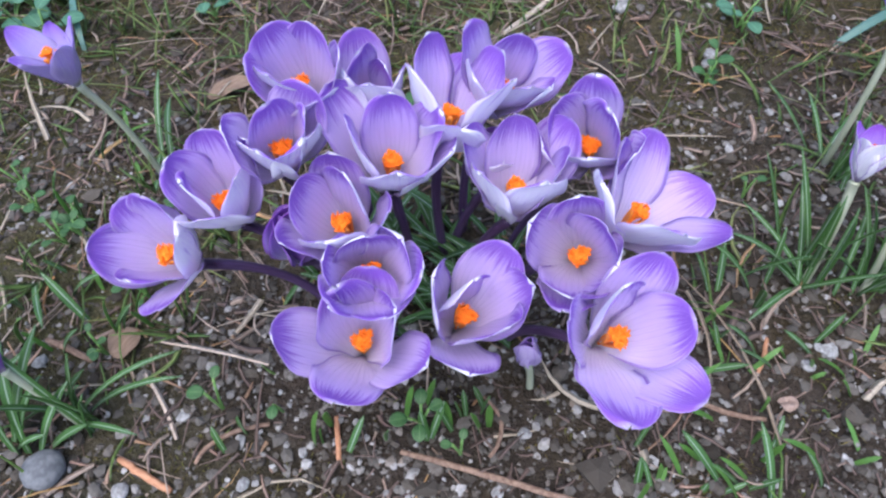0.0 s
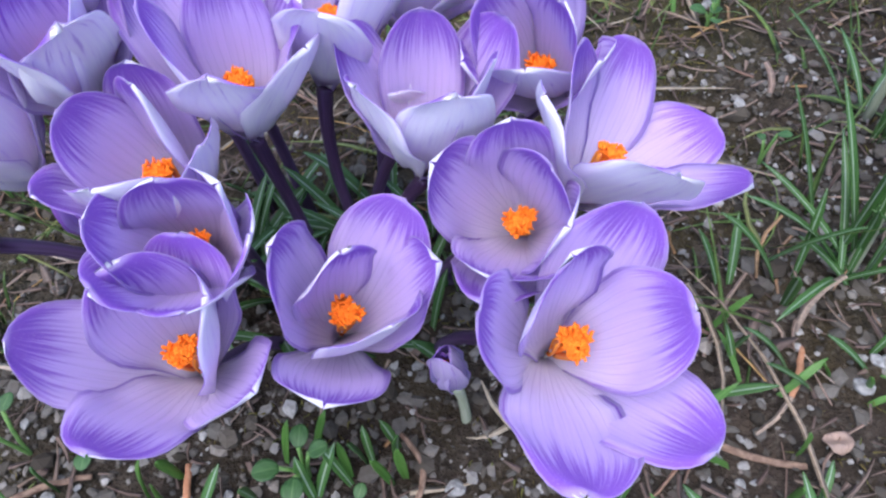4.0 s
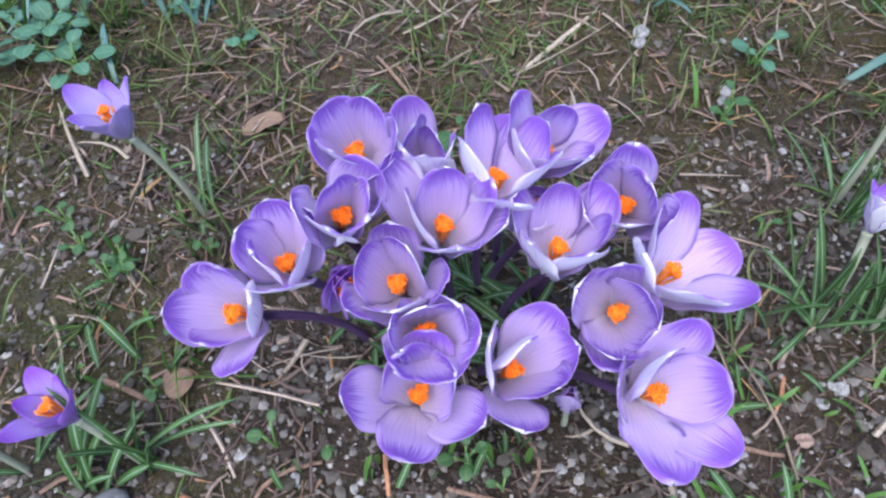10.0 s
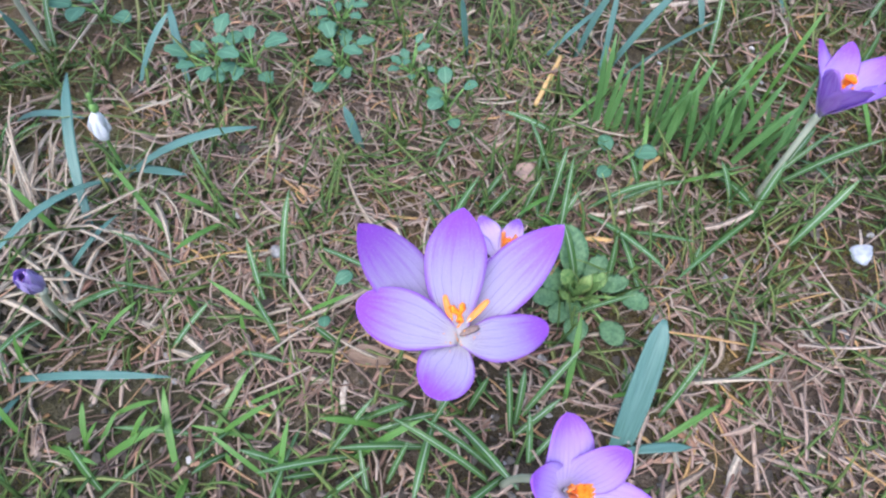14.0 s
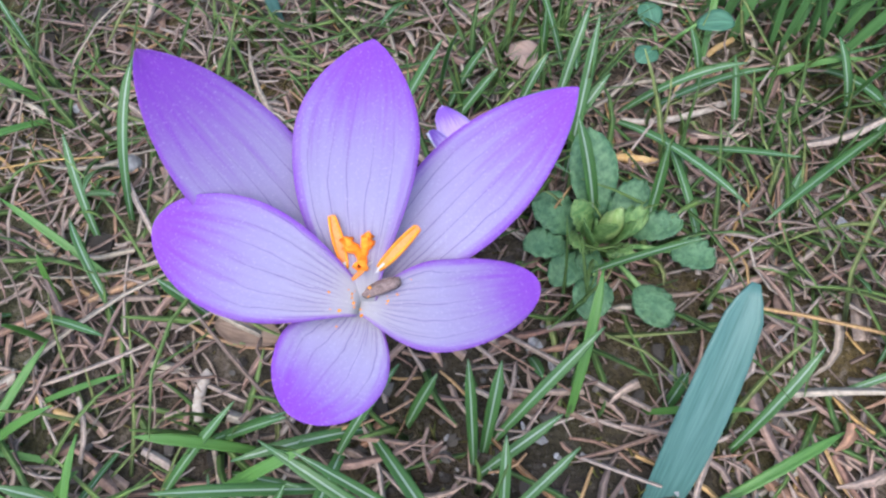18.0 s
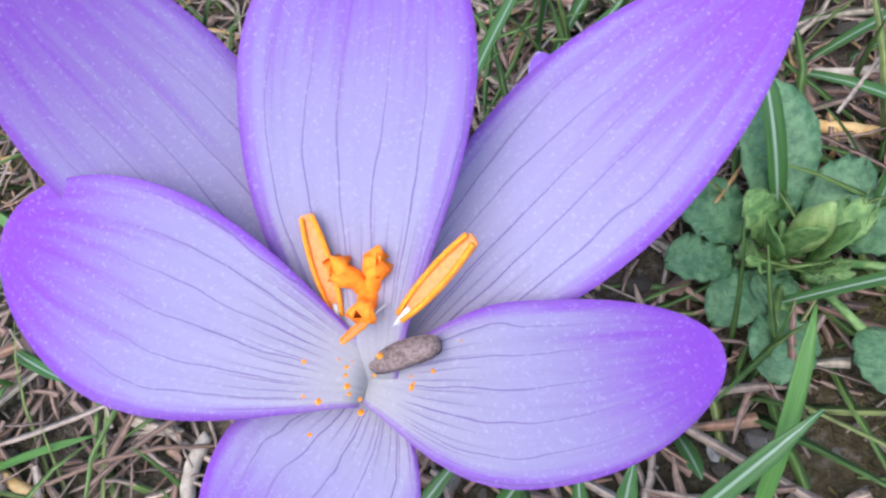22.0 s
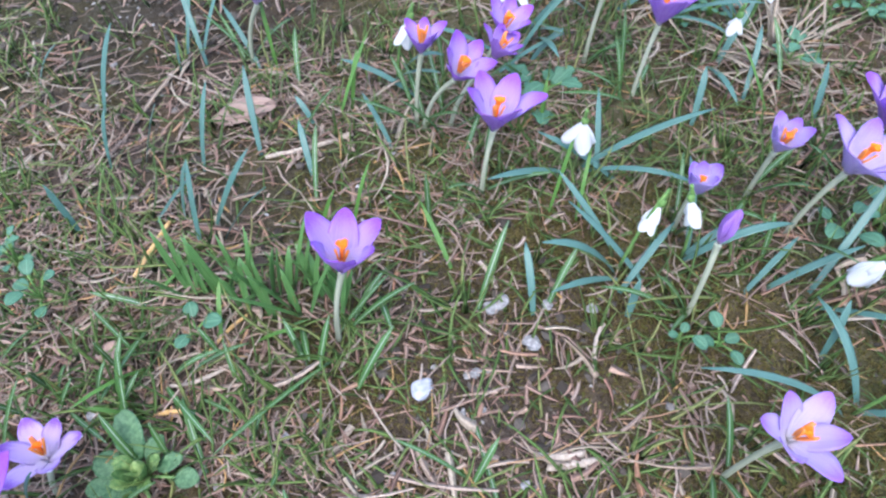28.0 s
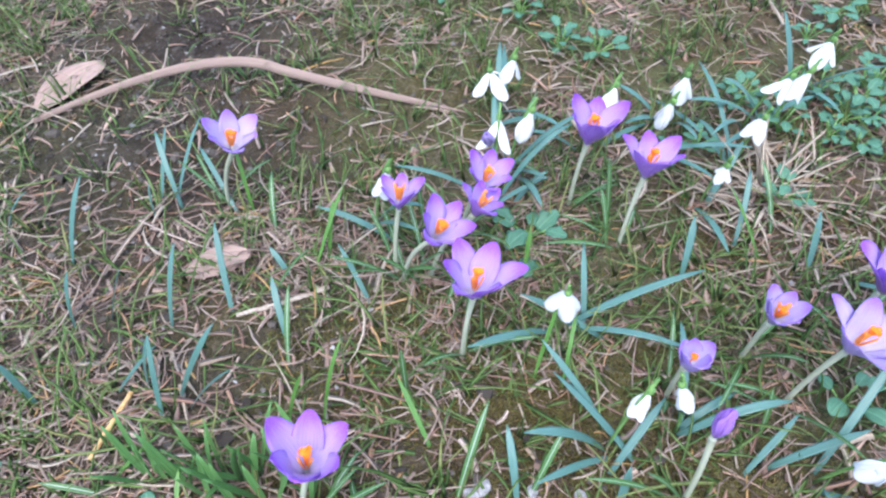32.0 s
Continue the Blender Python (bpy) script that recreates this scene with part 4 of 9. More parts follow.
def primrose(place):
    rng = np.random.default_rng(9)
    plant = new("primrose")
    plant.location = (place[0], place[1], float(rise(np.array(place[0]), np.array(place[1]))))
    tagged(plant, "young primrose with crinkled yellow-green leaves and a pale bud", "primrose")
    # outer leaves on stalks, dark; inner ones crinkled and yellow-green
    for a, away, s, w, up in ((1.75, 0.006, 0.026, 0.014, 0.60), (2.75, 0.007, 0.015, 0.013, 0.35), (3.4, 0.010, 0.013, 0.010, 0.2), (0.9, 0.006, 0.015, 0.010, 0.5), (0.15, 0.009, 0.014, 0.009, 0.35), (-0.25, 0.019, 0.012, 0.010, 0.1), (-2.3, 0.008, 0.013, 0.010, 0.05), (-1.75, 0.013, 0.013, 0.011, 0.0), (-1.05, 0.018, 0.013, 0.011, 0.05), (-2.0, 0.004, 0.010, 0.008, 0.3)):
        hub = np.array([away * math.cos(a), away * math.sin(a), 0.004 + 0.25 * away])
        v, f, uv = sweep(arc(((0, 0, -0.002), (0.3 * hub[0], 0.3 * hub[1], 0.006), hub), 6), 0.0008, 6)
        mesh_object("leaf_stalk", v, f, M["primrose_skin"], plant, True, uv)
        leaflet(plant, hub, (math.cos(a), math.sin(a), up), s, w, rng, M["primrose_dark"], 0.14, 0, 0.0009)
    for a, s, w, up in ((2.5, 0.013, 0.0085, 1.3), (-2.6, 0.012, 0.008, 1.1), (0.4, 0.014, 0.008, 1.0), (-0.9, 0.011, 0.007, 0.9)):
        leaflet(plant, (0.003 * math.cos(a), 0.003 * math.sin(a), 0.003), (math.cos(a), math.sin(a), up), s, w, rng, M["primrose_skin"], 0.3, 0, 0.0012)
    v, f, uv = sweep(arc(((0.001, 0.001, 0.004), (0.002, 0.001, 0.012), (0.003, 0.002, 0.019)), 7), np.array([0.0012, 0.0024, 0.0032, 0.0034, 0.0028, 0.0016, 0.0005]), 9)
    mesh_object("bud", v, f, M["pale_bud"], plant, True, uv, "pale yellow-green folded bud")
    for k in range(3):
        leaflet(plant, (0.003 * k - 0.003, -0.001, 0.004), (0.25 * (k - 1), -0.1, 1.0), 0.015, 0.0065, rng, M["primrose_skin"], 0.1, 0, 0.0004)


def blade_tuft(a, b, c):
    """A dense stand of upright green blades."""
    rng = np.random.default_rng(21)
    a, b, c = (np.asarray(p) for p in (a, b, c))
    plant = new("grass_tuft")
    o = (a + b) / 2
    plant.location = o.tolist()
    tagged(plant, "dense tuft of upright dark green blades beside a violet crocus", "grass tuft")
    for _ in range(46):
        s, t = rng.uniform(-0.08, 1.12), abs(rng.normal(0, 0.5))
        p = a + (b - a) * s + (c - b) * min(t, 1.0) * (0.3 + 0.7 * s) - o
        h = rng.uniform(0.022, 0.056)
        tip = p + np.array([rng.normal(0.002, 0.010), rng.normal(0.004, 0.010), h])
        leaf_part("blade", p - (0, 0, 0.003), tip, rng.uniform(0.0024, 0.0044), M["tuft_blade"], plant, 0.06, 0.3, 7, 5)


def dead_tussock(place):
    rng = np.random.default_rng(int(place[0] * 1000) % 977 + 31)
    n = 90
    a = rng.uniform(0, 6.28, n)
    r = np.abs(rng.normal(0, 0.030, n))
    x, y = place[0] + np.cos(a) * r, place[1] + np.sin(a) * r
    ob = ribbons("dead_tussock", M["straw_pale"], x, y, rise(x, y), a + rng.normal(0, 1.1, n), rng.uniform(0.025, 0.07, n), rng.uniform(0.0016, 0.0044, n), rng.uniform(0.15, 0.9, n), rng.uniform(0.0, 0.5, n), rng, 4,
                 "bleached tussock of dead grass stalks", "dead grass")
    return ob


STONES = {"grey": ("stone", "smooth dark grey round stone on the soil"), "blue": ("blue_stone", "flat blue-grey stone in the litter"), "pale": ("pale_stone", "small pale angular stone on the ground")}


def loose_stone(place, radius, kind, flat, seed):
    rng = np.random.default_rng(seed)
    bm = bmesh.new()
    bmesh.ops.create_icosphere(bm, subdivisions=3 if kind == "grey" else 1, radius=1.0)
    rough = 0.05 if kind == "grey" else 0.20
    ph = rng.uniform(0, 6.28, 6)
    for v in bm.verts:
        p = v.co
        k = 1 + rough * (math.sin(2.6 * p.x + ph[0]) * math.sin(2.9 * p.y + ph[1]) + 0.6 * math.sin(4.3 * p.z + 3.1 * p.x + ph[2]) + 0.3 * math.sin(7 * p.y + 5 * p.z + ph[3]))
        v.co = Vector((p.x * k * radius, p.y * k * radius * rng.uniform(0.97, 1.03), p.z * k * radius * flat))
    if kind != "grey":
        for v in bm.verts:
            v.co *= rng.uniform(0.78, 1.16)
        bmesh.ops.bevel(bm, geom=bm.edges[:], offset=radius * 0.10, segments=1, affect="EDGES")
    me = bpy.data.meshes.new("stone")
    bm.to_mesh(me)
    bm.free()
    m, label = STONES[kind]
    me.materials.append(M[m])
    me.polygons.foreach_set("use_smooth", np.full(len(me.polygons), kind == "grey"))
    ob = new("stone", me)
    ob.location = (place[0], place[1], float(rise(np.array(place[0]), np.array(place[1]))) + radius * flat * 0.55)
    ob.rotation_euler = (rng.uniform(-0.2, 0.2), rng.uniform(-0.2, 0.2), rng.uniform(0, 6.28))
    tagged(ob, label, "stone", "stones on the ground")


TWIGS = {"rust": ("orange_twig", "rust-brown twig lying on the soil"), "brown": ("twig", "thin brown stem lying on the ground"), "pale": ("pale_stalk", "bleached dry stalk lying in the litter"), "orange": ("ochre_stalk", "ochre dead grass stalk lying in the litter")}


def twig(points, width, kind):
    p = [np.array([x, y, z + float(rise(np.array(x), np.array(y)))]) for x, y, z in points]
    pull = 2 * p[1] - 0.5 * (p[0] + p[2])
    line = arc((p[0], pull, p[2]), 13)
    rng = np.random.default_rng(int(abs(p[0][0]) * 1e5) % 9973)
    line[1:-1] += rng.normal(0, 1, (11, 3)) * min(width * 0.05, 0.02 * np.linalg.norm(p[2] - p[0]))
    line[:, 2] = np.maximum(line[:, 2], rise(line[:, 0], line[:, 1]) + width * 0.3)
    v, f, uv = sweep(line, width * 0.5 * (0.75 + 0.25 * np.sin(np.linspace(0.3, 2.8, 13))) * rng.uniform(0.95, 1.05, 13), 8)
    m, label = TWIGS[kind]
    tagged(mesh_object("twig", v, f, M[m], None, True, uv), label, "twig", "twigs on the ground")


def dead_leaf(a, b, width, kind):
    rng = np.random.default_rng(int(abs(a[0]) * 1e5) % 9967)
    a, b = np.asarray(a), np.asarray(b)
    prof = lambda u: 0.12 + 0.88 * np.sin(np.pi * np.clip(u * 0.97 + 0.015, 0, 1)) ** 0.8
    v, f, uv, _ = blade(arc((a, (a + b) / 2 + (0, 0, 0.0025), b), 13), np.cross(b - a, (0, 0, 1.0)), width, 0.22, 0.0005, 9, prof)
    v = v + 0.0008 * (np.sin(uv[:, 1] * 9 + 3 * uv[:, 0]) + 0.5 * np.sin(uv[:, 0] * 14))[:, None] * np.array([0, 0, 1.0])
    v[:, 2] = np.maximum(v[:, 2], rise(v[:, 0], v[:, 1]) + 0.0006)
    tagged(mesh_object("dead_leaf", v, f, M["pink_leaf" if kind == "pink" else "dead_leaf"], None, True, uv), "curled %s dead leaf lying on the turf" % ("pinkish-tan" if kind == "pink" else "brown"), "dead leaf", "dead leaves on the ground")


def long_dry_leaf(points):
    """A long ribbon of dry leaf that arches over the turf and lies down at its far end."""
    p = [np.asarray(q) for q in points]
    line = np.concatenate([arc((p[0], p[1], p[2]), 13), arc((p[2], p[3], p[4]), 11)[1:]])
    prof = lambda u: np.clip(0.5 + 0.5 * np.sin(np.pi * np.clip(u * 1.05, 0, 1)), 0, 1) * np.clip((1.02 - u) / 0.1, 0.1, 1)
    v, f, uv, _ = blade(line, np.array([0.1, 0.6, 0.8]), 0.0080, 0.1, 0.0005, 5, prof)
    tagged(mesh_object("dry_leaf_ribbon", v, f, M["grey_strip"], None, True, uv), "long curved strip of dry tan leaf over the turf", "dead leaf")


# ---------------------------------------------------------------- the place
M["straw_pale"] = litter_surface("bleached_grass", ((0.0, (0.42, 0.34, 0.25)), (0.5, (0.52, 0.44, 0.34)), (1.0, (0.34, 0.25, 0.18))))
M["fresh_leaf"] = leaf_surface("fresh_green_blade", (0.062, 0.165, 0.030), (0.125, 0.27, 0.055), None, rough=0.4, through_light=0.25)
M["pale_bud"] = plain_surface("pale_green_bud", (0.20, 0.32, 0.09), (0.34, 0.44, 0.17), 700, 0.5, 0.2)
M["flakes"] = litter_surface("pinkish_brown_shreds", ((0.0, (0.27, 0.15, 0.11)), (0.3, (0.44, 0.29, 0.22)), (0.55, (0.22, 0.13, 0.10)), (0.8, (0.54, 0.40, 0.31)), (1.0, (0.42, 0.23, 0.14))))
M["primrose_dark"] = plain_surface("crinkled_dark_green_skin", (0.050, 0.130, 0.060), (0.125, 0.245, 0.115), 420, 0.5, 0.15, 0.4, 1.0)
M["primrose_skin"] = plain_surface("crinkled_green_skin", (0.085, 0.20, 0.055), (0.25, 0.39, 0.13), 420, 0.5, 0.2, 0.4, 1.0)
M["tuft_blade"] = leaf_surface("tuft_blade", (0.07, 0.175, 0.050), (0.13, 0.27, 0.085), None, rough=0.4)
M["blue_stone"] = plain_surface("blue_grey_stone", (0.25, 0.27, 0.31), (0.40, 0.42, 0.46), 220, 0.7)
M["ochre_stalk"] = plain_surface("ochre_stalk", (0.50, 0.30, 0.10), (0.60, 0.42, 0.20), 500, 0.7)
M["grey_strip"] = leaf_surface("greyish_dry_strip", (0.17, 0.115, 0.092), (0.30, 0.22, 0.18), None, rough=0.75, through_light=0.1)
ground_sheet()

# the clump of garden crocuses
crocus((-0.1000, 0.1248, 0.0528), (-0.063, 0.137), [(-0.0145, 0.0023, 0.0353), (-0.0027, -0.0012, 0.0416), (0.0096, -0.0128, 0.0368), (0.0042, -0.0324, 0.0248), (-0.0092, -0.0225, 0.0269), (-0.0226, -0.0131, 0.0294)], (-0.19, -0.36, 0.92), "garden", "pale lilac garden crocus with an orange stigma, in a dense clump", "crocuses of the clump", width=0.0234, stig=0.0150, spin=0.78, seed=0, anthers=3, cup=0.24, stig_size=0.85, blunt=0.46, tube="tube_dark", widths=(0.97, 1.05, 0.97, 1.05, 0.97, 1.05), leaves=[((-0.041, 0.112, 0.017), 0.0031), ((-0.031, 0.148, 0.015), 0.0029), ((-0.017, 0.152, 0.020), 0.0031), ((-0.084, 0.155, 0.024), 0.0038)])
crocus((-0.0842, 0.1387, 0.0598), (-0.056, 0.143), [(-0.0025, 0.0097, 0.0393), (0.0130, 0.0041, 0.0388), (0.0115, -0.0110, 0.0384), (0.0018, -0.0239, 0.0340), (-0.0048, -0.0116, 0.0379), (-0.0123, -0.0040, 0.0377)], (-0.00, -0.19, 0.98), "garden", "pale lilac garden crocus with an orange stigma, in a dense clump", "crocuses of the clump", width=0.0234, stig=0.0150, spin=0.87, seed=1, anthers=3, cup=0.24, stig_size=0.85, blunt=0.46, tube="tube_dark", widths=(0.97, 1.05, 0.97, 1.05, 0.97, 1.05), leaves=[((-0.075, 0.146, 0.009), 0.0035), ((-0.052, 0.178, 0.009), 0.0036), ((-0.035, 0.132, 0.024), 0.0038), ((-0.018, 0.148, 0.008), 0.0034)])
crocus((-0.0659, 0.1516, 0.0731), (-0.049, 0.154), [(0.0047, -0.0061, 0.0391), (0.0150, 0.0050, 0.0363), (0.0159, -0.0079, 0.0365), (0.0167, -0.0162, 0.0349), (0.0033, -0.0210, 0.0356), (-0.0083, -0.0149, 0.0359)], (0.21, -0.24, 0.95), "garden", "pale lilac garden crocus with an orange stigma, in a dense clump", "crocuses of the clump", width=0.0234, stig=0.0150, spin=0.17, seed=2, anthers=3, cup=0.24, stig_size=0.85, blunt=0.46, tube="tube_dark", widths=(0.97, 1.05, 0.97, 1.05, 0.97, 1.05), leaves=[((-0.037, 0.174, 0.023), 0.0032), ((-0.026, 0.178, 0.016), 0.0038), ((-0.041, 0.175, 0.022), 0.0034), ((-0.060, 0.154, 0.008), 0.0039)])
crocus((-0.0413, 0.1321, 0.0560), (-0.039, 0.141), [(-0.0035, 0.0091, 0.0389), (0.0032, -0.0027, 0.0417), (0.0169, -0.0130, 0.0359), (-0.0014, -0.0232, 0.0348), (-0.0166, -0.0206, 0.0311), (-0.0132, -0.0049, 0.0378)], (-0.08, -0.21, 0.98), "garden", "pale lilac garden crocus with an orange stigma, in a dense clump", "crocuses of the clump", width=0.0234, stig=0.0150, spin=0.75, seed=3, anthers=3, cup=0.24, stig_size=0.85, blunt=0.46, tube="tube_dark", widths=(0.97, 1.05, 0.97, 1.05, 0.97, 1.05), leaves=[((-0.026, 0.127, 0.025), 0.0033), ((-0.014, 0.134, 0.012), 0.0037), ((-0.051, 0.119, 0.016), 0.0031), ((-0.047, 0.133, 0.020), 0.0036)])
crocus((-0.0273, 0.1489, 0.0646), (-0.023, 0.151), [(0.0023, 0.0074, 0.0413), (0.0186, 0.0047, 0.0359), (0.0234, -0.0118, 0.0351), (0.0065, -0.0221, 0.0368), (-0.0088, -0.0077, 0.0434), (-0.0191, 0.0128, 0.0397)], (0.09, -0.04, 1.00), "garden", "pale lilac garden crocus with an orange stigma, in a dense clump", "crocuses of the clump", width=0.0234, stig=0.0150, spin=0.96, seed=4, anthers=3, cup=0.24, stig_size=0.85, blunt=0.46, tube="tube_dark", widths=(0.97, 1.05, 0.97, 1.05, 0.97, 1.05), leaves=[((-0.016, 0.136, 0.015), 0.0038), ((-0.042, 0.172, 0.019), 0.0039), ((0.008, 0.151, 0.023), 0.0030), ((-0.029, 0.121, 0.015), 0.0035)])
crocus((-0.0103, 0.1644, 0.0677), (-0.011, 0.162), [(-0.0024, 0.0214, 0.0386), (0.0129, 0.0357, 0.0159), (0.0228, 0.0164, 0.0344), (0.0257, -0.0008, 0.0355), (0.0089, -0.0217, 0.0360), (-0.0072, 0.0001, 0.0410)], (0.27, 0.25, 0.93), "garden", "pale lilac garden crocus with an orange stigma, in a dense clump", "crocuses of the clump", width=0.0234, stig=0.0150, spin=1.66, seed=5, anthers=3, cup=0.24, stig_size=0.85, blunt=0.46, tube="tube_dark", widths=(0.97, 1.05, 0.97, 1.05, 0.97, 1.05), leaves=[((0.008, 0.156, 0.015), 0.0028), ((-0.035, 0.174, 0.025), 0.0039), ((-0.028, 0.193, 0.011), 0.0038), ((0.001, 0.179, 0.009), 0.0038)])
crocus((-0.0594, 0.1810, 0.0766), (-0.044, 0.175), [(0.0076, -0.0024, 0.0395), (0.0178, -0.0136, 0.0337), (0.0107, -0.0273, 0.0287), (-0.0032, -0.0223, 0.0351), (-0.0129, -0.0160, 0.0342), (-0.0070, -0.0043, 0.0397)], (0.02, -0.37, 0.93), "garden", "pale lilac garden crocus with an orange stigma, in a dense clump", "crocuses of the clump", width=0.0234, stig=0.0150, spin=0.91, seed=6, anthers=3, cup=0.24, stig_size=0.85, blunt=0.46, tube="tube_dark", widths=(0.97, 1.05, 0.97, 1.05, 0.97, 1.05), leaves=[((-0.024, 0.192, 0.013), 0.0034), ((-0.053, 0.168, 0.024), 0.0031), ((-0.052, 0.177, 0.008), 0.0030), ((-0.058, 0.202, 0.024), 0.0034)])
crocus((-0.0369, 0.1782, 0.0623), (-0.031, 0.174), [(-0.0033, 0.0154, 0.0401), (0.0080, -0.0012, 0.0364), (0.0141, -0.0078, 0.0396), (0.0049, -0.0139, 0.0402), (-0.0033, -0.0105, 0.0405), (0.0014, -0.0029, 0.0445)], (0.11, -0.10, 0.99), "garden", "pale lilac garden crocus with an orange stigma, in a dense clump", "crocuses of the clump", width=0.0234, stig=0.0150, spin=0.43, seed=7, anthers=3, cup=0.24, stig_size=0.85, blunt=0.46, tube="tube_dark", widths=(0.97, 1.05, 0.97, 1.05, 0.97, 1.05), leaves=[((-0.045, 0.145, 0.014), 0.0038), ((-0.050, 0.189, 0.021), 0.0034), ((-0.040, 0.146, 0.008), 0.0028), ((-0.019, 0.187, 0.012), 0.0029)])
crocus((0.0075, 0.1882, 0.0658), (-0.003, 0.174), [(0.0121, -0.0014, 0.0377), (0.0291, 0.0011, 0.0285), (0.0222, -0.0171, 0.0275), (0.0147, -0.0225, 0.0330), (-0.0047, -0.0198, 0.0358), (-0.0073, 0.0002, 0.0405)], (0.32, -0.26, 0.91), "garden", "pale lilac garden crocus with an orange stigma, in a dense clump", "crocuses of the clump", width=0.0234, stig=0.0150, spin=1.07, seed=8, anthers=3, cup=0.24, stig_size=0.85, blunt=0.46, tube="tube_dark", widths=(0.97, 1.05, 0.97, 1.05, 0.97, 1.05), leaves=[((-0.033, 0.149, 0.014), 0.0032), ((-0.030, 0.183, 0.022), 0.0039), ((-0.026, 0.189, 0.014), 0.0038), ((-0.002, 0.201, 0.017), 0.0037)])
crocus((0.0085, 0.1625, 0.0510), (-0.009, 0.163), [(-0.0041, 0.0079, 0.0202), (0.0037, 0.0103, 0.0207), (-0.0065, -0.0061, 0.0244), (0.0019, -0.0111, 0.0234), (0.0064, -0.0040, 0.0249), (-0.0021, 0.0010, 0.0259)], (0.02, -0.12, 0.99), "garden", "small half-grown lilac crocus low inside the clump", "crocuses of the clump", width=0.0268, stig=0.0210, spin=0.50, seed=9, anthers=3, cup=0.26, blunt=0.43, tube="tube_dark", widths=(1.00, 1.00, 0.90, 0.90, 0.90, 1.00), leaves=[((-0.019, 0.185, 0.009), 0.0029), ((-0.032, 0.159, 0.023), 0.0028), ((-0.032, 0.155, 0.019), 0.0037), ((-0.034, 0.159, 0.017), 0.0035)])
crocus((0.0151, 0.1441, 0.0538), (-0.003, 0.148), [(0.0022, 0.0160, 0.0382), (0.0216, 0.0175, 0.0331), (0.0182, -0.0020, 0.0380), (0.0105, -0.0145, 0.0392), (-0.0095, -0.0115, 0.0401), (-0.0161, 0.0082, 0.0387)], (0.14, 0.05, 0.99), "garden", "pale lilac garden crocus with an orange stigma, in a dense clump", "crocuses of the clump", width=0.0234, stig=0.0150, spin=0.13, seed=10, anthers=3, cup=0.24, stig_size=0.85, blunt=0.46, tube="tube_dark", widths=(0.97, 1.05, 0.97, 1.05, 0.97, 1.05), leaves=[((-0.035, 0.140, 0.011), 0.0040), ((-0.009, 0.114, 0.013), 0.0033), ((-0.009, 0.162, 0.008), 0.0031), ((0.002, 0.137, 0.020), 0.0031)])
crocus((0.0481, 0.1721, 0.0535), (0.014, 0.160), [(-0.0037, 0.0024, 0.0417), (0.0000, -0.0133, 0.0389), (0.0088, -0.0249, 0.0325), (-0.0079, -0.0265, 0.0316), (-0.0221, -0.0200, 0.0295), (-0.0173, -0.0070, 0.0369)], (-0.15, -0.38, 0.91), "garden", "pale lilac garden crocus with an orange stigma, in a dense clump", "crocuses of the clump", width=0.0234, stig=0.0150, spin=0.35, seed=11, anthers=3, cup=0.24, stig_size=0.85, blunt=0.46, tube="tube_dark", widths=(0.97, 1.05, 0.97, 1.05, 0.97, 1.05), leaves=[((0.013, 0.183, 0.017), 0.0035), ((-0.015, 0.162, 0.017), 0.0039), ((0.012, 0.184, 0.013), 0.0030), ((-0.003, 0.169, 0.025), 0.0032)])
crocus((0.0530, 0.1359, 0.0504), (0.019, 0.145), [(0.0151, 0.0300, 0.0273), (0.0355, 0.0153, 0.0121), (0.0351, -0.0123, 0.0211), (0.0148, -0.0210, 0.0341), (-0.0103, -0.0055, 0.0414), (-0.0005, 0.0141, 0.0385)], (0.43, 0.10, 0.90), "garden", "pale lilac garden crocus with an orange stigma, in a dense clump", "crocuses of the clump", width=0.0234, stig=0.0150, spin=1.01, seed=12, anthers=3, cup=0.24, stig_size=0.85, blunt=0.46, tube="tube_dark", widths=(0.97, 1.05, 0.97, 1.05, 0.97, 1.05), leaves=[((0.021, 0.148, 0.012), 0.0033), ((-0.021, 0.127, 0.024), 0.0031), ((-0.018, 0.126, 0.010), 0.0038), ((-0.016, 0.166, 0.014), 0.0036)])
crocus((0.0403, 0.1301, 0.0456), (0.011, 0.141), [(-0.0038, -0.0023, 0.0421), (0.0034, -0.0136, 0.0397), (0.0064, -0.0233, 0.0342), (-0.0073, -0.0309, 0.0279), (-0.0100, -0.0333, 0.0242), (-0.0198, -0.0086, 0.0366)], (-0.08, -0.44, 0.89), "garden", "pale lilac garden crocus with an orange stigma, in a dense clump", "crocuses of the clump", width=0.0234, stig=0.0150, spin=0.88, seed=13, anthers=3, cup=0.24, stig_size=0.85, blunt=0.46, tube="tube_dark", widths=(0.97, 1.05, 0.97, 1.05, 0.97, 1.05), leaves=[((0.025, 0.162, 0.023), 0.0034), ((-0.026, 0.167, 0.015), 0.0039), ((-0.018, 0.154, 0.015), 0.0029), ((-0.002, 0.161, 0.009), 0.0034)])
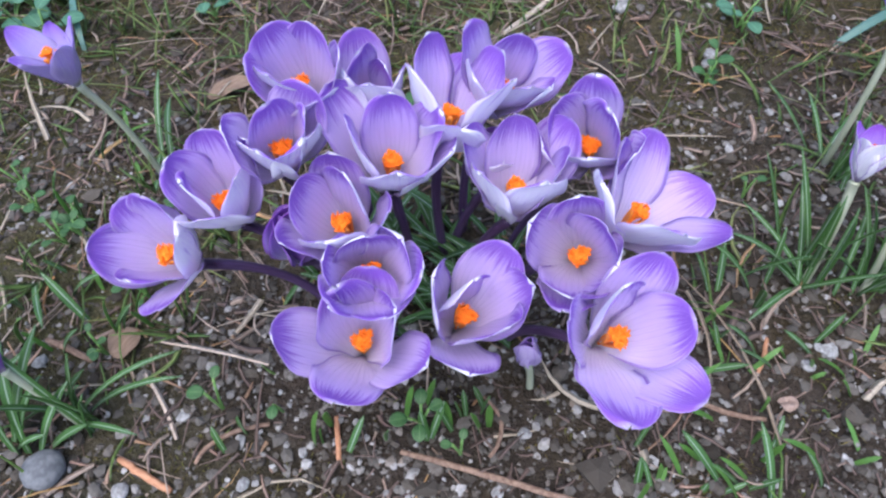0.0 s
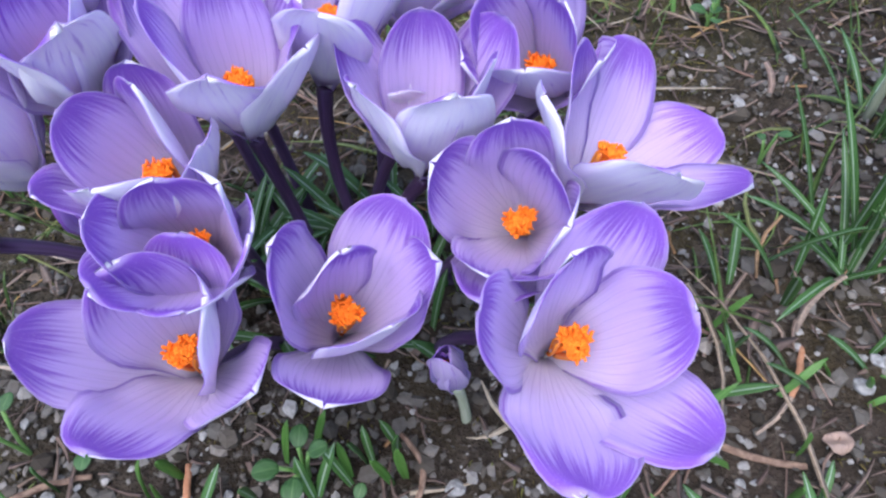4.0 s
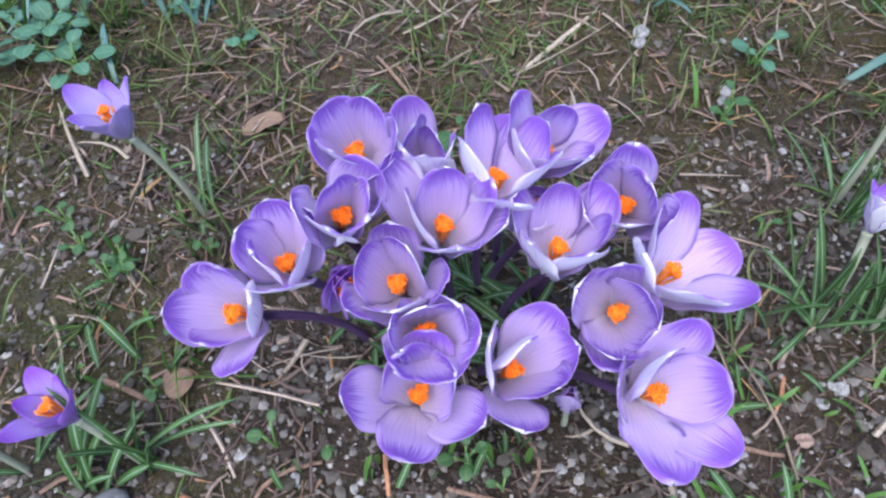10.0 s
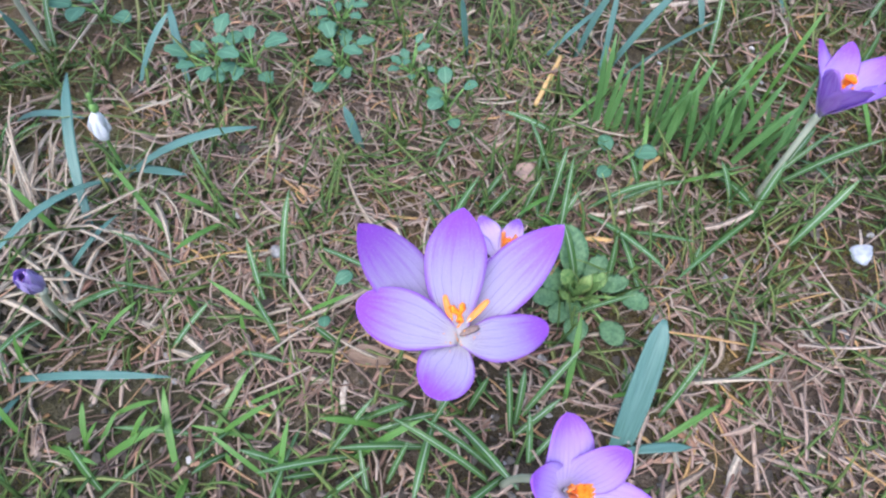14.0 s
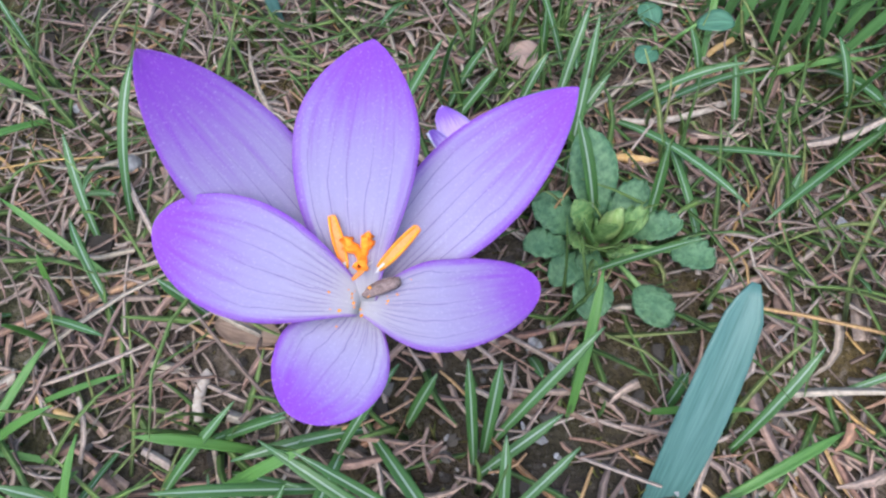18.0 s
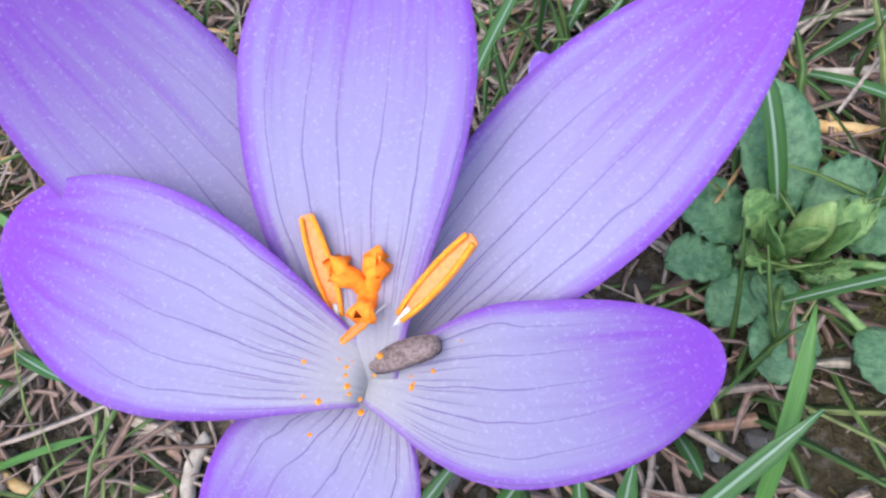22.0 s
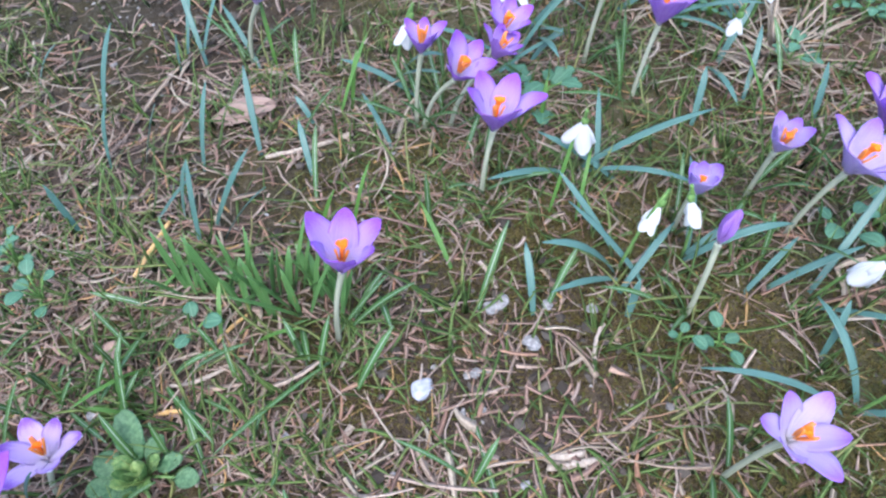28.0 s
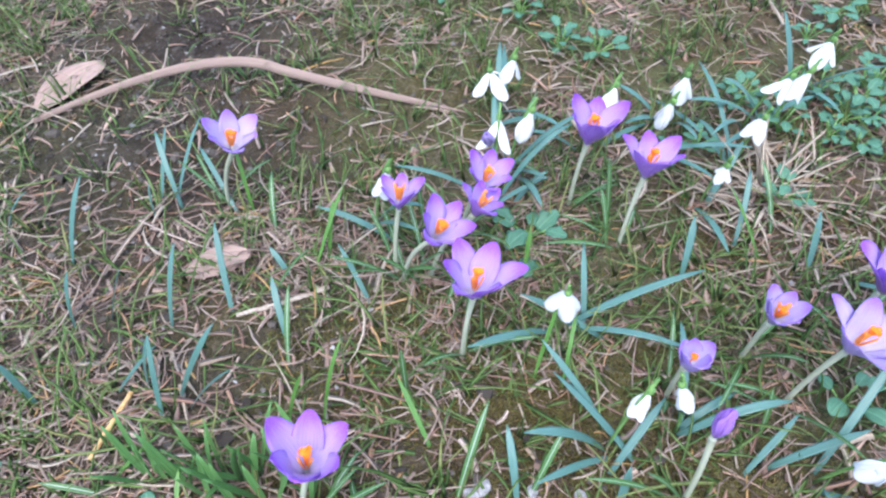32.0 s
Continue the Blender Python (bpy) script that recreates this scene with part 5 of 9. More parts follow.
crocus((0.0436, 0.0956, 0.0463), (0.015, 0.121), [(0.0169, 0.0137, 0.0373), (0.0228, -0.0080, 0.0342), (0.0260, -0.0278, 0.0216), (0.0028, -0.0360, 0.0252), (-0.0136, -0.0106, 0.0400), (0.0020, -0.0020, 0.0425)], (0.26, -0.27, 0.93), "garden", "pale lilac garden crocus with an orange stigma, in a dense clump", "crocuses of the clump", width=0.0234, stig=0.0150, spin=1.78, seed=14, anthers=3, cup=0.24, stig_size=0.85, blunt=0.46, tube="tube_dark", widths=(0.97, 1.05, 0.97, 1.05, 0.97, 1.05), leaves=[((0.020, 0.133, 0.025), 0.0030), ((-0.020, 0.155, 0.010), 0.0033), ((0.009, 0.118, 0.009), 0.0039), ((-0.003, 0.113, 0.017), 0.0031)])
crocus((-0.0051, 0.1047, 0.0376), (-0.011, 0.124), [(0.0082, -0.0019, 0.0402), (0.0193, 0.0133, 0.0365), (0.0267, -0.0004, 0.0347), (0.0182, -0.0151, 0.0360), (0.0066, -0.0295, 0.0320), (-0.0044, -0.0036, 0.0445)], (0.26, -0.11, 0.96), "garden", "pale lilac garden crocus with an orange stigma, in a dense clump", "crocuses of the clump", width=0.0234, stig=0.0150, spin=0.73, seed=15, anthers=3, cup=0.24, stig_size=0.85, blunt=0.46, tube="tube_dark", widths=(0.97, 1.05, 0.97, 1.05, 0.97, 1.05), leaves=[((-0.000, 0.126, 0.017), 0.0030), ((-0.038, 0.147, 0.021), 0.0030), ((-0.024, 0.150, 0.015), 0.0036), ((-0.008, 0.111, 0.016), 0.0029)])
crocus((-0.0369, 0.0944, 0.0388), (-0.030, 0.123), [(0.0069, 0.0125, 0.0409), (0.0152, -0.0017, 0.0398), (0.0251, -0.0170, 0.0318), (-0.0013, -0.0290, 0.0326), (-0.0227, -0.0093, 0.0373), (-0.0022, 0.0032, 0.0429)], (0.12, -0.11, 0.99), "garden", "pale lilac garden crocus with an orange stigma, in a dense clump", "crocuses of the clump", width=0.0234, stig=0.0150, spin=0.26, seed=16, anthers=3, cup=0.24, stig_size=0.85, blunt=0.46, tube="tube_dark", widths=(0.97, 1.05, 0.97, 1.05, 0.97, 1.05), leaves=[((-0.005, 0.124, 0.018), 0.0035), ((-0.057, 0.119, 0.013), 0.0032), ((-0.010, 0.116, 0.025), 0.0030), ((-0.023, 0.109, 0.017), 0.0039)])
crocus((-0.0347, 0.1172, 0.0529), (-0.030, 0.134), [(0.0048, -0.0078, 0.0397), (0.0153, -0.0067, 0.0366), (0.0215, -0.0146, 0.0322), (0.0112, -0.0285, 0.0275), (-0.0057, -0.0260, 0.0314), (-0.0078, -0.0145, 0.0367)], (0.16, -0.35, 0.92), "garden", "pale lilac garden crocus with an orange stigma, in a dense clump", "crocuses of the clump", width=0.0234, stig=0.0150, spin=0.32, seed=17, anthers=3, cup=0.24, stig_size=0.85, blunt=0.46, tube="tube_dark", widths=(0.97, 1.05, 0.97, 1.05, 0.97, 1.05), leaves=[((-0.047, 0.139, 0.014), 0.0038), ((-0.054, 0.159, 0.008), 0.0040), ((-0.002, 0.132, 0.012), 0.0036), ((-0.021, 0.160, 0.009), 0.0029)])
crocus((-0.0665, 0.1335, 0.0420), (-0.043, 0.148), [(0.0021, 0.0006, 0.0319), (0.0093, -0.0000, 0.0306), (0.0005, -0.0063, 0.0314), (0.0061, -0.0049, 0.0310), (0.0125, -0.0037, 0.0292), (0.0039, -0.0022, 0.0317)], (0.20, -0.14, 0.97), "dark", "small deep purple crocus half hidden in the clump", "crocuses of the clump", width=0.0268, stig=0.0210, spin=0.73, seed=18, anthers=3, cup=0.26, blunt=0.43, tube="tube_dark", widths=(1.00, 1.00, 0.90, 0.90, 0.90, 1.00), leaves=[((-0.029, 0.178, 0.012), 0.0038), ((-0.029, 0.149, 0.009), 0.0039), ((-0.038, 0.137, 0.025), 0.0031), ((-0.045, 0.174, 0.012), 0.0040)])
# the single wide-open crocus
hero_petals = [
    ((-0.0339, 0.0265, 0.0348), 0.0211, 0.598, 0.757, -0.175, 0.022, 0.002, 0.34, -0.051),
    ((0.0007, 0.0394, 0.0244), 0.0221, 0.638, 0.767, -0.014, -0.005, -0.051, 0.26, 0.039),
    ((0.0375, 0.0382, 0.0166), 0.0205, 0.569, 0.813, -0.101, 0.041, -0.025, 0.26, -0.051),
    ((0.0325, 0.0065, -0.0026), 0.0166, 0.473, 0.497, 0.036, -0.069, 0.067, 0.26, 0.097),
    ((-0.0102, -0.0207, 0.0002), 0.0209, 0.559, 0.538, -0.054, -0.036, -0.050, 0.26, 0.001),
    ((-0.0358, 0.0082, 0.0110), 0.0206, 0.606, 0.550, 0.097, 0.208, -0.008, 0.26, 0.115),
]
hero_base, hero_axis, hero_stigma = (0.1709, 0.5316, 0.0575), (0.050, -0.250, 0.965), (0.1709, 0.5383, 0.0639)
hero_foot = (0.1647, 0.5210)
hero_crocus([((0.1685, 0.5348, 0.0610), (0.1656, 0.5432, 0.0690)), ((0.1727, 0.5355, 0.0610), (0.1809, 0.5417, 0.0690)), ((0.1723, 0.5364, 0.0640), (0.1702, 0.5326, 0.0660))])
dry_bract((0.1709, 0.5323, 0.0591), (0.1779, 0.5344, 0.0619))
# crocuses that stand singly
lone_crocus((-0.2089, 0.0798, 0.0560), (-0.207, 0.076), 0.0295, 34, "wild", "lilac crocus with orange stigma, standing in thin turf", 25, leaf_count=3, tube_r=0.0014)
lone_crocus((-0.1687, 0.0864, 0.0560), (-0.158, 0.080), 0.0270, 28, "dark", "deep violet crocus with an orange stigma, in thin turf", 26, leaf_count=3, tube_r=0.0014)
lone_crocus((-0.1700, 0.2060, 0.0810), (-0.156, 0.207), 0.0308, 30, "wild", "lilac crocus with orange stigma, standing in thin turf", 27, leaf_count=3, tube_r=0.0014)
lone_crocus((0.1560, 0.1720, 0.0560), (0.146, 0.146), 0.0245, 21, "two", "half-open crocus, pale outside and violet within, beside green blades", 28, leaf_count=3, tube_r=0.0017)
lone_crocus((0.1790, 0.2266, 0.0783), (0.172, 0.211), 0.0283, 40, "wild", "lilac crocus with orange stigma, standing in thin turf", 29, leaf_count=3, tube_r=0.0014)
lone_crocus((0.1703, 0.1669, 0.0560), (0.169, 0.141), 0.0220, 25, "wild", "lilac crocus with orange stigma, standing in thin turf", 30, leaf_count=3, tube_r=0.0014)
lone_crocus((0.1786, 0.1514, 0.0560), (0.180, 0.147), 0.0220, 40, "wild", "lilac crocus with orange stigma, standing in thin turf", 31, leaf_count=3, tube_r=0.0014)
lone_crocus((-0.4931, 0.6270, 0.0560), (-0.498, 0.623), 0.0282, 42, "wild", "lilac crocus with orange stigma, standing in thin turf", 32, leaf_count=3, tube_r=0.0014)
lone_crocus((-0.3664, 0.3799, 0.0560), (-0.361, 0.376), 0.0300, 42, "wild", "lilac crocus with orange stigma, standing in thin turf", 33, leaf_count=3, tube_r=0.0014)
lone_crocus((-0.3809, 0.2239, 0.0560), (-0.369, 0.220), 0.0251, 42, "wild", "lilac crocus with orange stigma, standing in thin turf", 34, leaf_count=3, tube_r=0.0014)
lone_crocus((-0.4423, 0.4511, 0.0560), (-0.440, 0.447), 0.0323, 38, "dark", "deep violet crocus with an orange stigma, in thin turf", 35, leaf_count=3, tube_r=0.0014)
lone_crocus((-0.4362, 0.3964, 0.0560), (-0.446, 0.392), 0.0268, 38, "dark", "deep violet crocus with an orange stigma, in thin turf", 36, leaf_count=3, tube_r=0.0014)
lone_crocus((-0.4568, 0.3957, 0.0560), (-0.449, 0.392), 0.0220, 38, "dark", "deep violet crocus with an orange stigma, in thin turf", 37, leaf_count=3, tube_r=0.0014)
lone_crocus((-0.4105, 0.3630, 0.0560), (-0.407, 0.359), 0.0220, 38, "dark", "deep violet crocus with an orange stigma, in thin turf", 38, leaf_count=3, tube_r=0.0014)
lone_crocus((-0.4101, 0.3103, 0.0560), (-0.410, 0.306), 0.0285, 38, "dark", "deep violet crocus with an orange stigma, in thin turf", 39, leaf_count=3, tube_r=0.0014)
lone_crocus((-0.4199, 0.2795, 0.0560), (-0.416, 0.275), 0.0220, 38, "dark", "deep violet crocus with an orange stigma, in thin turf", 40, leaf_count=3, tube_r=0.0014)
lone_crocus((0.2577, 0.3062, 0.0764), (0.248, 0.317), 0.0321, 45, "dark", "deep violet crocus with an orange stigma, in thin turf", 41, leaf_count=3, tube_r=0.0014)
lone_crocus((0.3125, 0.3080, 0.0625), (0.290, 0.302), 0.0305, 42, "dark", "deep violet crocus with an orange stigma, in thin turf", 42, leaf_count=3, tube_r=0.0014)
lone_crocus((0.3857, 0.4357, 0.0560), (0.350, 0.422), 0.0379, 45, "wild", "lilac crocus with orange stigma, standing in thin turf", 43, leaf_count=3, tube_r=0.0014)
lone_crocus((0.4595, 0.4724, 0.0560), (0.454, 0.468), 0.0251, 42, "wild", "lilac crocus with orange stigma, standing in thin turf", 44, leaf_count=3, tube_r=0.0014)
lone_crocus((0.4556, 0.4375, 0.0560), (0.451, 0.434), 0.0245, 42, "wild", "lilac crocus with orange stigma, standing in thin turf", 45, leaf_count=3, tube_r=0.0014)
lone_crocus((0.4110, 0.3232, 0.0560), (0.411, 0.319), 0.0311, 42, "wild", "lilac crocus with orange stigma, standing in thin turf", 46, leaf_count=3, tube_r=0.0014)
lone_crocus((-0.0602, 0.7179, 0.0648), (-0.064, 0.719), 0.0377, 40, "wild", "lilac crocus with orange stigma, standing in thin turf", 47, leaf_count=3, tube_r=0.0014)
lone_crocus((-0.0687, 0.6589, 0.0470), (-0.069, 0.640), 0.0316, 40, "wild", "lilac crocus with orange stigma, standing in thin turf", 48, leaf_count=3, tube_r=0.0014)
lone_crocus((-0.2797, 0.4732, 0.0668), (-0.290, 0.469), 0.0294, 42, "wild", "lilac crocus with orange stigma, standing in thin turf", 49, leaf_count=3, tube_r=0.0014)
lone_crocus((0.2038, 0.4767, 0.0890), (0.190, 0.490), 0.0303, 42, "dark", "deep violet crocus with an orange stigma, in thin turf", 50, leaf_count=3, tube_r=0.0014)
lone_crocus((0.0030, 0.5556, 0.0450), (-0.010, 0.559), 0.0220, 14, "wild", "pale lilac crocus bud, nearly closed, in thin turf", 51, leaf_count=3, tube_r=0.0014)
lone_crocus((0.1920, 0.5860, 0.0280), (0.187, 0.572), 0.0240, 46, "garden", "small pale lilac crocus with orange stamens beside a larger one", 52, leaf_count=0, tube_r=0.0014)
lone_crocus((0.0220, 0.0975, 0.0340), (0.025, 0.098), 0.0260, 8, "wild", "pale lilac crocus bud, nearly closed, in thin turf", 53, leaf_count=0, tube_r=0.0014)
lone_crocus((0.3352, 0.6473, 0.0645), (0.323, 0.633), 0.0339, 30, "dark", "violet crocus, cup open, beside a tuft of green blades", 54, leaf_count=3, tube_r=0.0014)
lone_crocus((0.4241, 0.7300, 0.0606), (0.414, 0.716), 0.0345, 34, "dark", "deep violet crocus with an orange stigma, in thin turf", 55, leaf_count=3, tube_r=0.0014)
lone_crocus((0.5046, 0.5358, 0.0692), (0.497, 0.536), 0.0255, 42, "wild", "lilac crocus with orange stigma, standing in thin turf", 56, leaf_count=3, tube_r=0.0014)
lone_crocus((0.2912, 0.8580, 0.0605), (0.273, 0.857), 0.0303, 36, "wild", "lilac crocus with orange stigma, standing in thin turf", 57, leaf_count=3, tube_r=0.0014)
lone_crocus((0.3899, 0.7980, 0.0560), (0.382, 0.782), 0.0233, 36, "dark", "deep violet crocus with an orange stigma, in thin turf", 58, leaf_count=3, tube_r=0.0014)
lone_crocus((0.4105, 0.7660, 0.0600), (0.386, 0.776), 0.0300, 36, "dark", "deep violet crocus with an orange stigma, in thin turf", 59, leaf_count=3, tube_r=0.0014)
lone_crocus((0.4366, 0.7833, 0.0560), (0.403, 0.777), 0.0220, 36, "dark", "deep violet crocus with an orange stigma, in thin turf", 60, leaf_count=3, tube_r=0.0014)
lone_crocus((0.4441, 0.8050, 0.0560), (0.428, 0.807), 0.0278, 34, "dark", "deep violet crocus with an orange stigma, in thin turf", 61, leaf_count=3, tube_r=0.0014)
lone_crocus((0.5120, 0.8244, 0.0685), (0.503, 0.816), 0.0344, 34, "dark", "deep violet crocus with an orange stigma, in thin turf", 62, leaf_count=3, tube_r=0.0014)
lone_crocus((0.5374, 0.7912, 0.0688), (0.525, 0.777), 0.0318, 36, "dark", "deep violet crocus with an orange stigma, in thin turf", 63, leaf_count=3, tube_r=0.0014)
lone_crocus((0.4503, 0.8385, 0.0511), (0.471, 0.869), 0.0220, 8, "wild", "pale lilac crocus bud, nearly closed, in thin turf", 64, leaf_count=3, tube_r=0.0014)
lone_crocus((0.5712, 0.6888, 0.0549), (0.570, 0.690), 0.0241, 26, "wild", "lilac crocus with orange stigma, standing in thin turf", 65, leaf_count=3, tube_r=0.0014)
lone_crocus((0.5991, 0.6647, 0.0664), (0.583, 0.662), 0.0336, 40, "wild", "lilac crocus with orange stigma, standing in thin turf", 66, leaf_count=3, tube_r=0.0014)
lone_crocus((0.6397, 0.6977, 0.0620), (0.636, 0.699), 0.0424, 38, "dark", "deep violet crocus with an orange stigma, in thin turf", 67, leaf_count=3, tube_r=0.0014)
lone_crocus((0.5232, 0.6752, 0.0445), (0.521, 0.675), 0.0220, 23, "wild", "lilac crocus with orange stigma, standing in thin turf", 68, leaf_count=3, tube_r=0.0014)
lone_crocus((0.5177, 0.6364, 0.0590), (0.509, 0.619), 0.0220, 7, "dark", "deep violet crocus bud, nearly closed, in thin turf", 69, leaf_count=3, tube_r=0.0014)
lone_crocus((0.6019, 0.5358, 0.0600), (0.604, 0.532), 0.0250, 42, "wild", "lilac crocus with orange stigma, standing in thin turf", 70, leaf_count=3, tube_r=0.0014)
# snowdrops
snowdrop((0.4642, 0.9004, 0.0450), (0.468, 0.908), 0.0230, (0.14, 0.17, -1.00), 0.85, 72, 2, 0.057)
snowdrop((0.4588, 0.8479, 0.0450), (0.454, 0.833), 0.0230, (-0.11, -0.38, -1.00), 0.85, 73, 3, 0.074)
snowdrop((0.4814, 0.9134, 0.0450), (0.475, 0.924), 0.0199, (-0.14, 0.17, -1.00), 0.71, 74, 2, 0.071)
snowdrop((0.5413, 0.8712, 0.0450), (0.530, 0.870), 0.0191, (-0.30, -0.13, -1.00), 0.78, 75, 2, 0.052)
snowdrop((0.5934, 0.8736, 0.0450), (0.597, 0.889), 0.0230, (0.08, 0.19, -1.00), 0.58, 76, 3, 0.052)
snowdrop((0.5721, 0.8488, 0.0450), (0.568, 0.859), 0.0230, (-0.10, 0.18, -1.00), 0.47, 77, 2, 0.059)
snowdrop((0.6269, 0.8278, 0.0450), (0.627, 0.835), 0.0185, (0.00, 0.20, -1.00), 0.81, 78, 3, 0.077)
snowdrop((0.6724, 0.8622, 0.0450), (0.666, 0.865), 0.0230, (-0.27, 0.02, -1.00), 0.61, 79, 3, 0.066)
snowdrop((0.6602, 0.8618, 0.0450), (0.650, 0.871), 0.0195, (-0.21, 0.11, -1.00), 0.78, 80, 2, 0.064)
snowdrop((0.7065, 0.8934, 0.0450), (0.708, 0.909), 0.0230, (0.03, 0.20, -1.00), 0.85, 81, 3, 0.054)
snowdrop((0.5890, 0.7933, 0.0450), (0.592, 0.806), 0.0131, (0.08, 0.19, -1.00), 0.82, 82, 2, 0.051)
snowdrop((0.4699, 0.7168, 0.0450), (0.474, 0.726), 0.0226, (0.12, 0.17, -1.00), 0.70, 83, 3, 0.073)
snowdrop((0.4912, 0.6569, 0.0450), (0.481, 0.653), 0.0172, (-0.29, -0.19, -1.00), 0.56, 84, 2, 0.067)
snowdrop((0.5112, 0.6573, 0.0450), (0.519, 0.655), 0.0173, (0.28, -0.21, -1.00), 0.51, 85, 3, 0.061)
snowdrop((0.5838, 0.6105, 0.0450), (0.579, 0.620), 0.0230, (-0.13, 0.17, -1.00), 0.53, 86, 2, 0.075)
snowdrop((0.6105, 0.5989, 0.0450), (0.626, 0.599), 0.0129, (0.30, -0.10, -1.00), 0.49, 87, 3, 0.059)
snowdrop((0.5813, 0.5547, 0.0450), (0.571, 0.556), 0.0230, (-0.30, -0.06, -1.00), 0.55, 88, 3, 0.075)
snowdrop((-0.1263, 0.5543, 0.0450), (-0.125, 0.562), 0.0230, (0.05, 0.19, -1.00), 0.49, 89, 3, 0.054)
snowdrop((-0.1601, 0.6045, 0.0450), (-0.147, 0.599), 0.0187, (0.27, -0.22, -1.00), 0.66, 90, 2, 0.074)
snowdrop((-0.1514, 0.5848, 0.0450), (-0.160, 0.591), 0.0184, (-0.22, 0.10, -1.00), 0.26, 91, 2, 0.051)
snowdrop((-0.1975, 0.6236, 0.0450), (-0.201, 0.617), 0.0230, (-0.16, -0.36, -1.00), 0.73, 92, 3, 0.067)
snowdrop((-0.2366, 0.5752, 0.0450), (-0.230, 0.570), 0.0230, (0.23, -0.29, -1.00), 0.21, 93, 3, 0.057)
snowdrop((-0.3883, 0.6302, 0.0450), (-0.396, 0.632), 0.0230, (-0.29, -0.01, -1.00), 0.35, 94, 2, 0.061)
snowdrop((-0.2113, 0.7237, 0.0450), (-0.216, 0.731), 0.0230, (-0.15, 0.16, -1.00), 0.49, 95, 3, 0.080)
snowdrop((-0.2632, 0.7037, 0.0450), (-0.256, 0.716), 0.0212, (0.16, 0.16, -1.00), 0.63, 96, 2, 0.066)
snowdrop((-0.2340, 0.6892, 0.0450), (-0.241, 0.688), 0.0210, (-0.30, -0.12, -1.00), 0.51, 97, 3, 0.080)
snowdrop((-0.3096, 0.7171, 0.0450), (-0.311, 0.707), 0.0188, (-0.05, -0.40, -1.00), 0.44, 98, 2, 0.050)
snowdrop((-0.2935, 0.7043, 0.0450), (-0.289, 0.719), 0.0199, (0.10, 0.18, -1.00), 0.56, 99, 3, 0.075)
snowdrop((-0.3572, 0.8571, 0.0450), (-0.364, 0.856), 0.0230, (-0.30, -0.15, -1.00), 0.49, 100, 2, 0.053)
snowdrop((-0.3537, 0.8145, 0.0450), (-0.369, 0.816), 0.0230, (-0.30, -0.05, -1.00), 0.23, 101, 3, 0.051)
snowdrop((-0.2393, 0.8522, 0.0450), (-0.229, 0.860), 0.0230, (0.25, 0.07, -1.00), 0.69, 102, 2, 0.075)
snowdrop((-0.4456, 0.8110, 0.0450), (-0.444, 0.822), 0.0227, (0.06, 0.19, -1.00), 0.62, 103, 2, 0.054)
snowdrop((0.1825, 0.4377, 0.0450), (0.168, 0.440), 0.0230, (-0.29, -0.04, -1.00), 0.40, 104, 2, 0.064)
snowdrop((0.0898, 0.3743, 0.0450), (0.099, 0.371), 0.0169, (0.28, -0.22, -1.00), 0.65, 105, 3, 0.052)
snowdrop((0.1015, 0.4030, 0.0450), (0.098, 0.409), 0.0151, (-0.15, 0.16, -1.00), 0.42, 106, 3, 0.057)
snowdrop((-0.3753, 0.4595, 0.0450), (-0.387, 0.466), 0.0205, (-0.26, 0.06, -1.00), 0.52, 107, 2, 0.057)
snowdrop((-0.3072, 0.5061, 0.0450), (-0.310, 0.493), 0.0176, (-0.08, -0.39, -1.00), 0.43, 108, 3, 0.055)
snowdrop((-0.3040, 0.4682, 0.0450), (-0.299, 0.460), 0.0229, (0.14, -0.36, -1.00), 0.36, 109, 2, 0.078)
snowdrop((-0.2060, 0.4373, 0.0450), (-0.209, 0.445), 0.0230, (-0.09, 0.19, -1.00), 0.41, 110, 3, 0.068)
snowdrop((-0.2155, 0.4069, 0.0450), (-0.226, 0.415), 0.0197, (-0.23, 0.09, -1.00), 0.21, 111, 3, 0.078)
snowdrop((-0.3623, 0.4094, 0.0450), (-0.373, 0.412), 0.0230, (-0.29, -0.02, -1.00), 0.45, 112, 3, 0.074)
snowdrop((0.0075, 0.6356, 0.0450), (0.001, 0.638), 0.0189, (-0.28, -0.00, -1.00), 0.39, 113, 2, 0.065)
snowdrop((-0.0164, 0.5228, 0.0450), (-0.021, 0.528), 0.0164, (-0.18, 0.14, -1.00), 0.69, 114, 3, 0.072)
snowdrop((0.3825, 0.8179, 0.0450), (0.373, 0.823), 0.0208, (-0.26, 0.05, -1.00), 0.57, 115, 2, 0.051)
snowdrop((0.4787, 0.8536, 0.0450), (0.468, 0.854), 0.0230, (-0.30, -0.07, -1.00), 0.44, 116, 3, 0.050)
snowdrop((-0.3359, 0.2623, 0.0450), (-0.346, 0.263), 0.0131, (-0.30, -0.07, -1.00), 0.38, 117, 2, 0.053)
snowdrop((-0.2975, 0.1502, 0.0450), (-0.306, 0.160), 0.0230, (-0.19, 0.13, -1.00), 0.65, 118, 3, 0.050)
snowdrop((0.1866, 0.5537, 0.0300), (0.181, 0.563), 0.0110, (-0.15, 0.16, -1.00), 0.65, 119, 1, 0.020)
